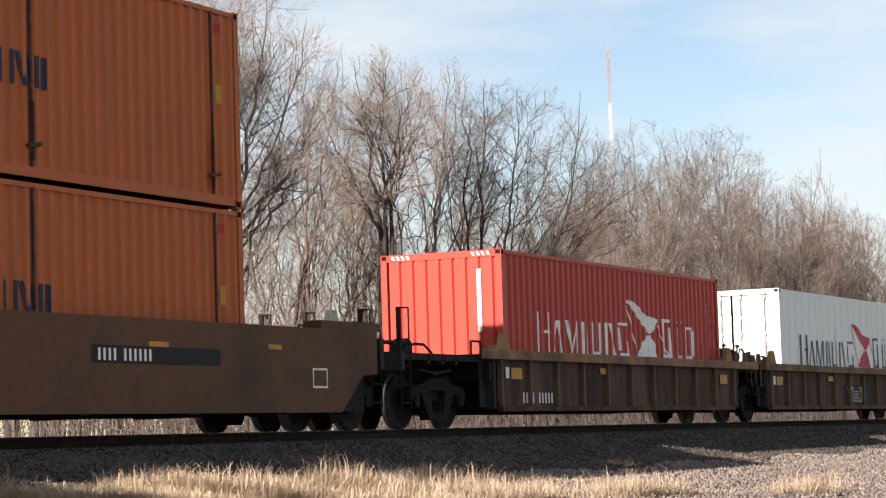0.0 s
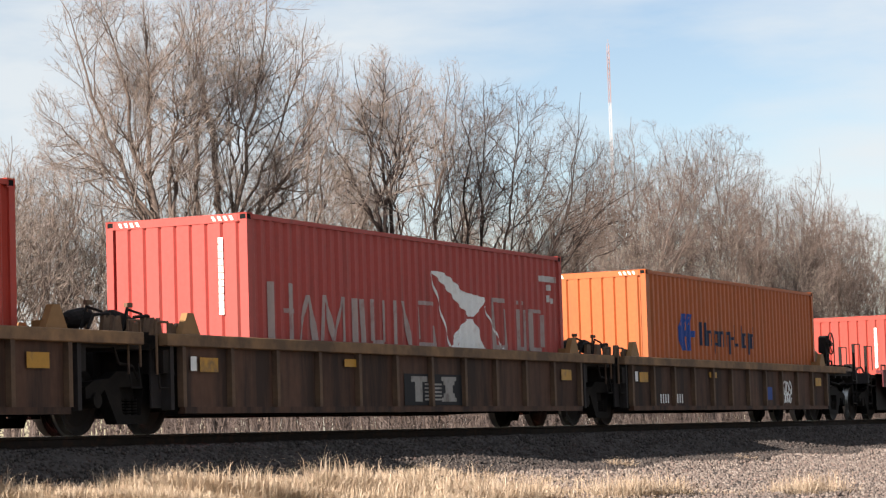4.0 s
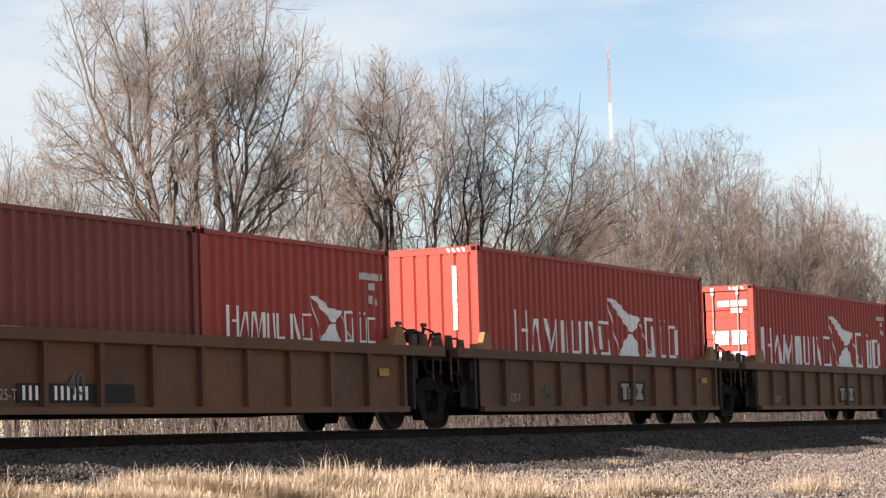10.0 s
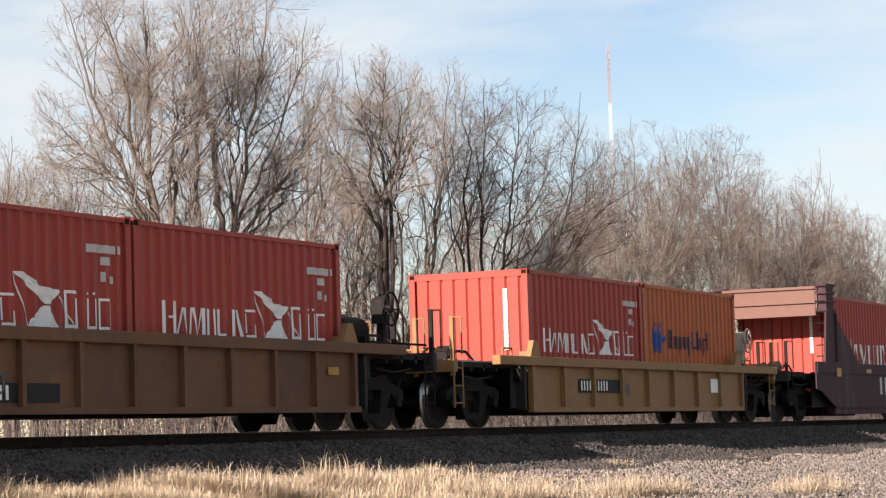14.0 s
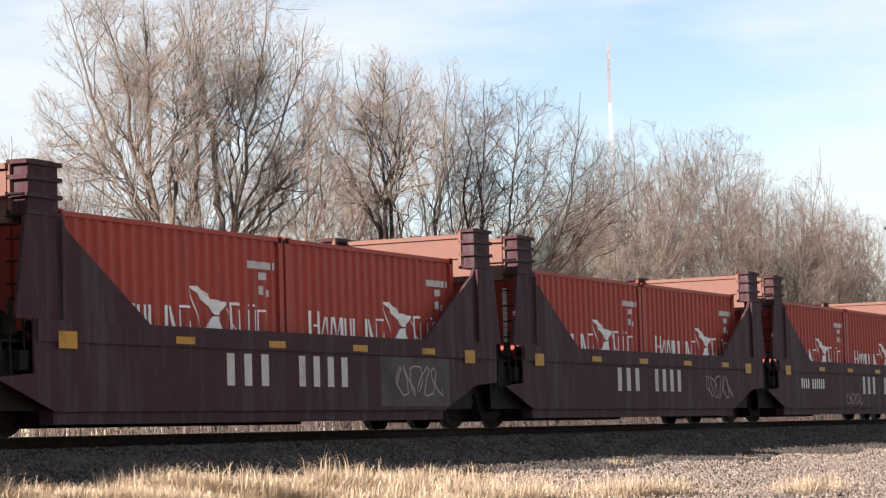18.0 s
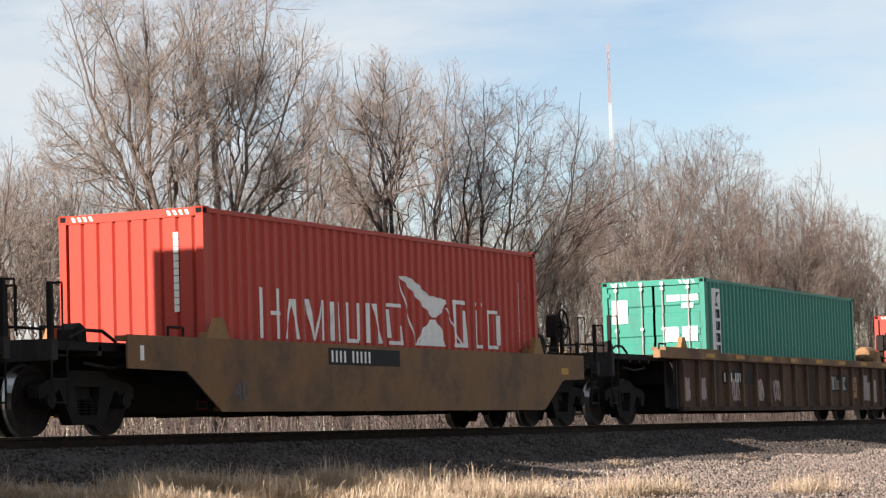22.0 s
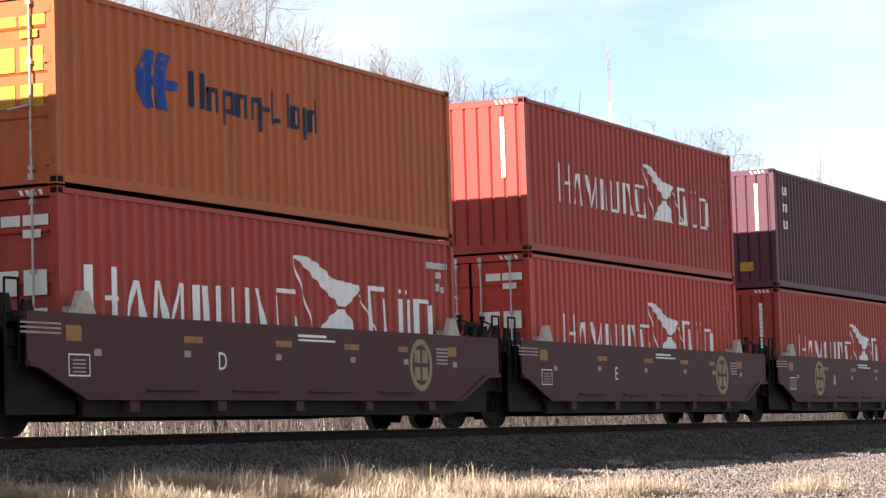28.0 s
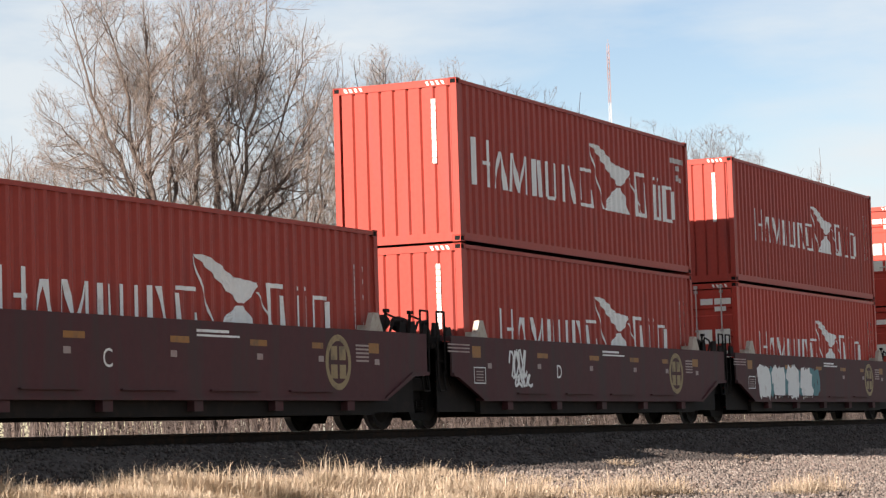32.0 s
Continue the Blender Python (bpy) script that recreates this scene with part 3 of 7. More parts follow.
def build_trees():
    def stand(ob, x, y, turn=FACING, size=1.0):
        ob.matrix_basis = pose(x, y, ground_z(x, y) - 0.05, 0, 0, turn) @ Matrix.Scale(size, 4)
        return ob

    near, far = (9.0, 8.5, 0.0050), (6.5, 5.0, 0.0125)
    stand(make_tree("tree", "tall bare cottonwood with leaning limbs and pale twigs", 4,
                    [(-1.4, 10.9, 1.8, 1.9), (0.4, 10.8, 1.5, 2.1), (-1.8, 8.9, 1.7, 1.5), (-0.2, 7.7, 2.3, 2.3), (-2.3, 7.1, 1.4, 1.4), (-0.8, 5.2, 2.3, 1.9)],
                    [(0.1, 4.7, -2.8, 12.3, 0.5), (0.1, 5.7, -1.2, 12.6, 0.55), (0.1, 6.3, 0.4, 12.7, 0.6), (0.2, 7.1, 0.8, 10.8, 0.5), (0.1, 5.5, -3.4, 9.4, 0.45), (0.1, 3.5, -3.3, 7.4, 0.5), (0.1, 4.1, 1.2, 8.3, 0.5)], 0.12, near, "bark", "twig"), 57.3, 35.0, FACING, 1.02)
    stand(make_tree("tree", "tall spreading bare cottonwood with forked dark limbs", 9,
                    [(1.3, 11.4, 2.1, 2.0), (2.7, 10.3, 1.3, 1.8), (-0.2, 10.9, 1.1, 2.0), (0.8, 8.4, 2.3, 2.4), (2.0, 7.4, 1.8, 2.0), (0.2, 5.4, 2.4, 1.8)],
                    [(0.0, 5.1, -0.4, 12.7, 0.3), (0.1, 4.6, 1.5, 13.1, 0.6), (0.6, 5.0, 2.9, 12.1, 0.6), (0.3, 6.3, 0.5, 12.8, 0.5), (0.5, 5.6, 3.6, 10.6, 0.55), (0.1, 3.7, 2.6, 8.5, 0.5), (0.1, 4.0, -0.9, 8.6, 0.5)], 0.12, near, "bark", "twig"), 61.1, 35.6, FACING, 1.02)
    slim = stand(make_tree("tree", "slender bare cottonwood with fine pale tan twigs", 15,
                           [(0.6, 11.4, 1.1, 1.7), (1.3, 10.6, 1.1, 1.7), (0.7, 8.6, 1.6, 2.0), (0.3, 6.0, 1.8, 1.9)],
                           [(0.1, 4.1, 0.6, 13.1, 0.4), (0.2, 5.7, 1.6, 12.3, 0.5), (0.1, 5.5, -0.2, 10.9, 0.5), (0.1, 4.4, 2.0, 9.5, 0.5)], 0.085, near, "bark", "twig"), 70.1, 37.5)
    fork = stand(make_tree("tree", "bare tree with dark forking trunk and pale twigs", 23,
                           [(0.3, 11.5, 1.4, 1.4), (-0.6, 11.0, 1.0, 1.5), (1.2, 10.4, 1.1, 1.6), (0.3, 8.9, 2.1, 1.9), (-0.2, 6.4, 2.1, 1.8)],
                           [(0.2, 6.7, -0.2, 12.5, 0.5), (0.2, 7.0, 0.6, 12.8, 0.5), (0.2, 7.8, 1.8, 11.1, 0.45), (0.2, 6.7, -1.2, 11.4, 0.55), (0.1, 5.2, 1.4, 8.9, 0.5)], 0.115, near, "bark_dark", "twig"), 72.6, 36.0, FACING, 1.02)
    round_ = stand(make_tree("tree", "rounded bare tree with thin limbs and pale twigs", 27,
                             [(0.6, 12.0, 1.5, 1.2), (1.2, 11.4, 1.1, 1.2), (-0.2, 10.3, 1.2, 1.6), (0.9, 9.4, 1.8, 1.8), (0.3, 6.8, 2.0, 1.9)],
                             [(0.2, 5.5, 0.5, 13.1, 0.5), (0.2, 6.3, 1.6, 12.5, 0.5), (0.2, 5.9, -0.3, 11.7, 0.5), (0.2, 5.5, 2.2, 10.4, 0.5)], 0.085, near, "bark", "twig"), 78.0, 37.0, FACING, 1.03)
    dark = stand(make_tree("tree", "bare multi-stemmed tree with dark arching limbs", 31,
                           [(-0.2, 11.3, 1.3, 1.2), (1.0, 11.2, 1.2, 0.9), (2.2, 10.8, 1.2, 1.0), (0.3, 9.4, 2.4, 2.0), (2.3, 9.3, 1.8, 1.4), (3.7, 8.7, 1.4, 1.3), (0.4, 7.0, 2.6, 1.6), (3.0, 7.1, 1.8, 1.2)],
                           [(-0.8, 4.6, -0.6, 12.3, 0.5), (-0.2, 4.6, 0.2, 12.1, 0.5), (0.1, 4.6, 1.1, 11.9, 0.55), (0.5, 4.6, 2.4, 11.7, 0.6), (0.7, 4.2, 3.3, 10.9, 0.6), (1.3, 4.0, 5.2, 8.8, 0.3), (1.5, 3.7, 4.4, 7.2, 0.3), (-1.0, 4.6, -1.7, 10.4, 0.55), (0.1, 4.2, 3.7, 9.9, 0.5)],
                           0.085, (7.5, 7.5, 0.0056), "bark_dark", "twig_dark"), 78.9, 34.5, FACING, 1.04)
    low = stand(make_tree("tree", "low spreading bare tree with pale twigs", 37, [(0.1, 7.0, 1.1, 1.1), (0.8, 6.3, 1.1, 1.1), (-0.7, 6.5, 1.1, 1.2), (0.1, 4.8, 1.8, 1.6)],
                          [(0.1, 3.4, 0.0, 8.0, 0.5), (0.1, 3.0, 1.1, 7.4, 0.5), (0.1, 3.2, -1.1, 7.6, 0.5), (0.2, 2.6, 1.6, 6.1, 0.5), (0.0, 2.6, -1.6, 6.0, 0.5)], 0.06, near, "bark", "twig"), 51.6, 36.0)
    tan = stand(make_tree("tree", "bare tree with dense tan twigs", 47, [(0.4, 10.9, 1.9, 1.6), (-0.8, 10.5, 1.5, 1.5), (1.8, 10.6, 1.4, 1.6), (0.3, 8.4, 2.6, 2.1), (0.2, 5.8, 2.5, 1.9)],
                          [(-0.1, 4.2, 0.5, 12.6, 0.5), (0.2, 4.2, -0.8, 12.0, 0.5), (0.2, 4.4, 1.8, 12.2, 0.5), (0.2, 3.8, -2.1, 10.2, 0.5), (0.4, 3.8, 2.6, 10.3, 0.5)], 0.075, far, "bark", "twig_far"), 97.8, 36.0, FACING, 1.06)
    red = stand(make_tree("tree", "rounded bare tree with reddish-brown twigs", 43, [(0.3, 11.6, 1.9, 1.8), (1.5, 11.0, 1.3, 1.8), (-0.8, 10.9, 1.3, 1.7), (0.4, 9.0, 2.4, 2.2), (0.3, 6.2, 2.4, 2.0)],
                          [(0.2, 4.6, 0.3, 13.4, 0.5), (0.2, 4.6, 1.3, 13.0, 0.5), (0.2, 4.6, -0.8, 12.8, 0.5), (0.3, 4.0, 2.4, 11.0, 0.5), (0.1, 4.0, -1.7, 10.9, 0.5)], 0.075, far, "bark", "twig_far"), 106.7, 36.0, FACING, 1.05)
    spire = stand(make_tree("tree", "narrow bare tree with upright twigs", 53, [(0.3, 12.4, 0.7, 1.8), (-0.2, 10.9, 1.2, 1.9), (0.9, 10.6, 1.2, 1.9), (0.3, 8.4, 1.7, 2.2), (0.2, 6.0, 1.9, 1.9)],
                            [(0.2, 4.7, 0.4, 14.2, 0.5), (0.2, 4.7, -0.3, 12.8, 0.5), (0.2, 4.7, 1.2, 12.4, 0.5), (0.1, 4.0, -1.4, 9.5, 0.5)], 0.075, far, "bark", "twig_far"), 123.6, 36.5, FACING, 1.04)
    # kind, along the line, across it, turn, size
    for kind, x, y, turn, size in (
            (low, 53.9, 37.5, 200, 1.02), (low, 54.5, 36.6, 330, 0.95), (low, 55.5, 38.0, 80, 1.0), (low, 51.0, 36.5, 250, 0.95), (low, 54.5, 37, 60, 0.98), (low, 56.7, 37.5, 120, 0.9), (low, 60.4, 38.5, 280, 1.1), (low, 63.7, 38, 150, 1.1), (low, 69.7, 38, 20, 1.15),
            (slim, 74.0, 41, 200, 0.85), (low, 72.7, 37.5, 330, 1.1), (fork, 83.3, 42, 70, 0.86), (low, 74.8, 36, 200, 1.1), (round_, 92.1, 41, 200, 0.84), (slim, 97.5, 41, 100, 0.84),
            (low, 82.1, 37, 100, 1.1), (tan, 99.5, 40, 10, 0.86), (dark, 89.3, 36.5, 160, 0.72), (tan, 99.4, 38, 200, 0.9), (red, 110.6, 43, 60, 0.88), (red, 113.5, 40, 60, 0.95),
            (tan, 106.2, 37, 140, 0.97), (low, 81.9, 34, 80, 1.05), (low, 91.1, 34, 190, 1.1), (spire, 116.9, 37.5, 200, 0.92), (red, 117.2, 37, 20, 0.92), (tan, 119.3, 36.5, -60, 0.92),
            (spire, 123.4, 37, 30, 0.93), (red, 131.4, 42, 100, 0.98), (tan, 133.4, 39, 170, 0.95), (tan, 130.3, 37, 230, 0.92), (spire, 135.0, 37.5, 210, 0.93), (red, 140.4, 38, 300, 0.88),
            (tan, 146.1, 38.5, 80, 0.86), (spire, 152.1, 39, 70, 0.9), (red, 148.6, 42, 10, 0.95), (red, 142.3, 43, 250, 0.95), (low, 100.1, 34, 20, 1.15), (low, 114.2, 34.5, 300, 1.2)):
        stand(copy_thing(kind, Matrix()), x, y, turn, size * (1.06 if kind in (tan, red, spire) else 1.0))
    shrub = stand(make_tree("shrub", "low bare thicket of grey stems", 61, [(0.0, 3.2, 1.7, 1.5), (1.2, 2.6, 1.3, 1.3), (-1.2, 2.5, 1.3, 1.3), (0.0, 1.6, 2.0, 1.2)],
                            [(0.2 * k, 0.4, 0.55 * k, 4.6 - 0.28 * abs(k), 0.55) for k in (-3, -2, -1, 0, 1, 2, 3)], 0.03, (5.6, 6.0, 0.006), "bark", "twig"), 48.0, 31.0)
    for x, y, turn, size in ((53.0, 30.5, 90, 1.1), (60.0, 31.5, 200, 0.95), (67.0, 31.0, 300, 1.0), (74.0, 31.5, 45, 0.95), (82.0, 31.5, 140, 1.05), (91.0, 32.0, 250, 1.0), (101.0, 32.0, 10, 1.1),
                             (112.0, 32.5, 110, 1.1), (124.0, 33.0, 210, 1.15), (138.0, 33.0, 320, 1.2)):
        stand(copy_thing(shrub, Matrix()), x, y, turn, size)


def build_brush():
    """Scrub and far woods behind the tree row: upright stems and side twigs, past counting."""
    rng = np.random.RandomState(77)

    def stems(n, x0, x1, y0, y1, h0, h1, per, mat, name, label):
        x = x0 + (x1 - x0) * rng.rand(n) ** 1.2
        y = y0 + (y1 - y0) * rng.rand(n)
        h = h0 + (h1 - h0) * rng.rand(n)
        lean = rng.normal(size=(n, 2)) * 0.16
        P, Q, r = [], [], []
        base = np.stack([x, y, np.array([ground_z(a, b) for a, b in zip(x, y)]) - 0.05], 1)
        tip = base + np.stack([lean[:, 0] * h, lean[:, 1] * h, h], 1)
        P.append(base)
        Q.append(tip)
        r.append(0.008 + 0.004 * h)
        for k in range(per):
            u = 0.15 + 0.8 * rng.rand(n, 1)
            p = base * (1 - u) + tip * u
            d = rng.normal(size=(n, 3)) * np.array([1, 1, 0.4]) + np.array([0, 0, 0.9])
            d /= np.linalg.norm(d, axis=1)[:, None]
            P.append(p)
            Q.append(p + d * (h * 0.32 * rng.uniform(0.5, 1.2, n))[:, None])
            r.append(np.full(n, 0.008))
        P, Q, r = np.concatenate(P), np.concatenate(Q), np.concatenate(r)
        d = Q - P
        u = np.cross(d, np.array([0.37, 0.81, 0.46]))
        u /= np.linalg.norm(u, axis=1)[:, None]
        w = np.cross(d / np.linalg.norm(d, axis=1)[:, None], u)
        v = np.stack([P + (u * math.cos(a) + w * math.sin(a)) * r[:, None] for a in (0, 2.094, 4.189)] + [Q], 1)
        b = 4 * np.arange(len(P))[:, None]
        f = np.concatenate([b + np.array(t) for t in ((0, 1, 3), (1, 2, 3), (2, 0, 3))], 0)
        mesh_from_arrays(name, v.reshape(-1, 3), f, mat, label, "brush", "stuff")

    stems(3000, 30, 190, 23.5, 33.0, 0.5, 1.9, 9, "weeds", "roadside_brush", "low pale dry brush behind the track")
    stems(3600, 82, 260, 40.0, 60.0, 3.5, 9.0, 12, "woods", "far_woods", "grey-brown bare woods far behind the track")


build_trees()
build_brush()


def build_mast():
    mast = thing("radio_mast")
    tagged(mast, "tall thin red and white guyed radio mast far behind the trees", "mast")
    mx, my, w = 560.7, 213.5, 0.34
    z, top, i = -0.3, 95.2, 0
    while z < top:
        h = min(13.5, top - z)
        bm = bm_new()
        for a in (0, 2.094, 4.189):
            rod(bm, (mx + w * math.cos(a), my + w * math.sin(a), z), (mx + w * math.cos(a), my + w * math.sin(a), z + h), 0.075, 5)
        k = 0
        while k * 1.3 < h - 1.3:
            for a, b in ((0, 2.094), (2.094, 4.189), (4.189, 0)):
                if k % 2:
                    a, b = b, a
                rod(bm, (mx + w * math.cos(a), my + w * math.sin(a), z + k * 1.3), (mx + w * math.cos(b), my + w * math.sin(b), z + (k + 1) * 1.3), 0.045, 4)
            k += 1
        part("lattice_section", clean(bm), "mast_red" if z > 80 else "mast_white", mast)
        z += h
        i += 1
    bm = bm_new()
    rod(bm, (mx, my, top), (mx, my, top + 1.2), 0.06, 5)
    part("tip_rod", clean(bm), "mast_red", mast)
    bm = bm_new()
    rod(bm, (mx - 1.1, my, top - 9), (mx - 1.1, my, top - 3), 0.07, 5)
    rod(bm, (mx - 1.1, my, top - 6), (mx, my, top - 6), 0.05, 5)
    part("aerial", clean(bm), "mast_red", mast)


build_mast()

# ---------------------------------------------------------------- containers
WIDE = 2.438
PITCH, DEPTH = 0.2777, 0.036


def wall_y(x):
    """Outward face of a corrugated side, as a distance from the middle, at x from the corner."""
    u = (x - 0.16) % PITCH
    out, inn = WIDE / 2 - 0.014, WIDE / 2 - 0.014 - DEPTH
    if u < 0.072:
        return out
    if u < 0.140:
        return out - DEPTH * (u - 0.072) / 0.068
    if u < 0.210:
        return inn
    return inn + DEPTH * (u - 0.210) / (PITCH - 0.210)


def side_sheet(bm, x0, x1, side, z0, z1):
    xs = [x0]
    x = 0.16
    while x < x1:
        for o in (0, 0.072, 0.140, 0.210):
            if x0 + 0.001 < x + o < x1 - 0.001:
                xs.append(x + o)
        x += PITCH
    xs.append(x1)
    a = [bm.verts.new((x, side * wall_y(x), z0)) for x in xs]
    b = [bm.verts.new((x, side * wall_y(x), z1)) for x in xs]
    for i in range(len(xs) - 1):
        bm.faces.new((a[i], a[i + 1], b[i + 1], b[i]) if side < 0 else (a[i + 1], a[i], b[i], b[i + 1]))


def end_sheet(bm, x, way, z0, z1):
    """Corrugated end wall: broad panels between narrow grooves."""
    ys, xs = [], []
    y = -WIDE / 2 + 0.15
    n = 8
    step = (WIDE - 0.30) / n
    for i in range(n):
        for o, d in ((0.0, 0.042), (0.022, 0.042), (0.05, 0.0), (step - 0.014, 0.0)):
            ys.append(y + i * step + o)
            xs.append(x + way * d)
    ys.append(WIDE / 2 - 0.15)
    xs.append(x + way * 0.05)
    a = [bm.verts.new((xx, yy, z0)) for xx, yy in zip(xs, ys)]
    b = [bm.verts.new((xx, yy, z1)) for xx, yy in zip(xs, ys)]
    for i in range(len(xs) - 1):
        bm.faces.new((a[i + 1], a[i], b[i], b[i + 1]) if way > 0 else (a[i], a[i + 1], b[i + 1], b[i]))


def painted(bm, rows, off=0.010, cols=4, flat=False):
    """A painted shape on the near side: rows of (z, x_left, x_right) from bottom to top, hugging the corrugation."""
    grid = []
    for (za, la, ra), (zb, lb, rb) in zip(rows[:-1], rows[1:]):
        steps = max(1, int(abs(zb - za) / 0.3), int(max(abs(lb - la), abs(rb - ra)) / 0.06))
        for k in range(steps):
            u = k / steps
            grid.append((za + (zb - za) * u, la + (lb - la) * u, ra + (rb - ra) * u))
    grid.append(rows[-1])
    wide = max(r - l for _, l, r in rows)
    cols = max(cols, int(wide / 0.05))
    prev = None
    for z, l, r in grid:
        line = []
        for c in range(cols + 1):
            x = l + (r - l) * c / cols
            y = WIDE / 2 - 0.01 if flat else wall_y(x)
            line.append(bm.verts.new((x, -y - off, z)))
        if prev:
            for c in range(cols):
                bm.faces.new((prev[c], prev[c + 1], line[c + 1], line[c]))
        prev = line


def stroke(bm, x0, x1, width, z0, z1, flat=False):
    painted(bm, [(z0, x0, x0 + width), (z1, x1, x1 + width)], flat=flat)


WORD = ((1.60, 1.60, 0.16, 1.045, 1.80), (2.12, 2.12, 0.15, 1.045, 1.80), (2.38, 2.58, 0.07, 1.05, 1.66), (2.76, 2.60, 0.13, 1.05, 1.66),
        (3.00, 3.04, 0.05, 1.05, 1.68), (3.28, 3.06, 0.12, 1.05, 1.68), (3.36, 3.56, 0.05, 1.05, 1.68), (3.58, 3.58, 0.12, 1.05, 1.68),
        (3.90, 3.90, 0.12, 1.05, 1.67), (4.16, 4.12, 0.09, 1.05, 1.67), (4.42, 4.42, 0.12, 1.08, 1.68), (4.82, 4.82, 0.05, 1.08, 1.68),
        (5.12, 5.12, 0.12, 1.05, 1.69), (5.58, 5.36, 0.12, 1.05, 1.69), (5.92, 5.88, 0.08, 1.15, 1.62), (6.40, 6.36, 0.10, 1.05, 1.36),
        (8.50, 8.46, 0.10, 1.10, 1.86), (8.92, 8.88, 0.12, 1.10, 1.70), (9.40, 9.40, 0.12, 1.10, 1.72), (9.70, 9.70, 0.05, 1.10, 1.72),
        (9.90, 9.90, 0.12, 1.05, 1.74), (10.36, 10.36, 0.10, 1.12, 1.66), (9.44, 9.44, 0.06, 1.80, 1.86), (9.64, 9.64, 0.06, 1.80, 1.86))
CAPS = ((2.0, 2.3, 1.40, 1.46), (5.9, 6.45, 1.66, 1.72), (5.95, 6.5, 1.04, 1.10), (8.46, 9.0, 1.80, 1.87), (8.48, 9.04, 1.05, 1.12), (9.4, 9.75, 1.05, 1.11),
        (9.9, 10.4, 1.68, 1.74), (9.9, 10.4, 1.05, 1.11), (4.45, 4.85, 1.04, 1.10))
WING = ((1.54, 7.62, 7.82), (1.62, 7.5, 7.95), (1.70, 7.3, 8.1), (1.80, 7.12, 8.2), (1.86, 7.02, 8.18), (1.92, 6.9, 7.45), (2.02, 6.72, 7.25), (2.12, 6.5, 7.0), (2.19, 6.36, 6.72))
DOME = ((1.05, 6.98, 8.16), (1.18, 7.06, 8.08), (1.32, 7.22, 8.0), (1.44, 7.45, 7.86), (1.50, 7.58, 7.8))


def house_mark(box_thing, small, mat, flat=False, wing_mat=None, wide=False):
    """The shipping line's lettering as plain upright strokes, and its sail sign as plain shapes."""
    k, ox, kz = (0.55, 0.70, 0.60) if small else (1.20, 0.62, 1.13) if wide else (1.0, 1.59, 1.0)

    def fx(x):
        return ox + (x - 1.59) * k

    def fz(z):
        return 1.055 + (z - 1.05) * kz

    for x0, x1, w, z0, z1 in WORD:
        bm = bm_new()
        stroke(bm, fx(x0), fx(x1), w * k, fz(z0), fz(z1), flat)
        part("paint_stroke", bm, mat, box_thing)
    for x0, x1, z0, z1 in CAPS:
        bm = bm_new()
        painted(bm, [(fz(z0), fx(x0), fx(x1)), (fz(z1), fx(x0), fx(x1))], flat=flat)
        part("paint_stroke", bm, mat, box_thing)
    for name, rows in (("sail_wing", WING), ("sail_dome", DOME), ("sail_line", ((1.06, 6.94, 6.985), (2.16, 6.33, 6.375))), ("sail_line", ((1.06, 8.82, 8.87), (1.72, 8.16, 8.21)))):
        bm = bm_new()
        painted(bm, [(fz(z), fx(a), fx(b)) for z, a, b in rows], flat=flat)
        part(name, bm, wing_mat or mat, box_thing, "painted sail-shaped sign" if name == "sail_wing" else "")


def second_mark(box_thing, small):
    """Blue curved sign and navy lettering strokes of the orange containers."""
    k, ox, oz, kz = (0.66, 0.55, 1.15, 0.78) if small else (1.0, 1.94, 1.235, 1.0)
    for i in range(2):
        bm = bm_new()
        l = ox + (0.10 + 0.42 * i) * k
        painted(bm, [(oz, l + 0.10 * k, l + 0.38 * k), (oz + 0.22 * kz, l - 0.01, l + 0.32 * k), (oz + 0.5 * kz, l - 0.02 * k, l + 0.33 * k), (oz + 0.80 * kz, l + 0.14 * k, l + 0.44 * k)])
        part("sign_bar", bm, "mark_blue", box_thing, "blue bowed bar of a sign")
    bm = bm_new()
    painted(bm, [(oz + 0.30 * kz, ox + 0.3 * k, ox + 1.12 * k), (oz + 0.44 * kz, ox + 0.3 * k, ox + 1.2 * k)], off=0.013)
    part("sign_bar", bm, "mark_blue", box_thing, "blue crossbar of a sign")
    ups = [(0.0, 0, 0.52), (0.30, 0, 0.52), (0.50, 0, 0.34), (0.74, 0, 0.36), (0.92, -0.16, 0.36), (1.16, 0, 0.34), (1.34, 0, 0.34), (1.58, 0, 0.36), (1.76, 0, 0.34), (1.98, -0.16, 0.36),
           (2.38, 0, 0.52), (2.86, 0, 0.52), (3.02, 0.02, 0.34), (3.22, 0.02, 0.34), (3.38, -0.14, 0.36), (3.58, 0, 0.34), (3.78, 0, 0.52)]
    for x, lo, hi in ups:
        bm = bm_new()
        stroke(bm, ox + (1.48 + x) * k, ox + (1.48 + x) * k, 0.095 * k, oz + (0.13 + lo) * kz, oz + (0.13 + hi) * kz)
        part("paint_stroke", bm, "mark_navy", box_thing)
    for x0, x1, z in ((0.5, 0.8, 0.28), (0.94, 1.2, 0.28), (0.94, 1.2, 0.02), (1.36, 1.62, 0.28), (1.78, 2.0, 0.28), (2.14, 2.32, 0.17), (2.42, 2.72, 0.03), (3.04, 3.26, 0.28), (3.04, 3.26, 0.0), (3.6, 3.8, 0.28)):
        bm = bm_new()
        painted(bm, [(oz + (0.13 + z) * kz, ox + (1.48 + x0) * k, ox + (1.48 + x1) * k), (oz + (0.2 + z) * kz, ox + (1.48 + x0) * k, ox + (1.48 + x1) * k)])
        part("paint_stroke", bm, "mark_navy", box_thing)


CASTING = {}


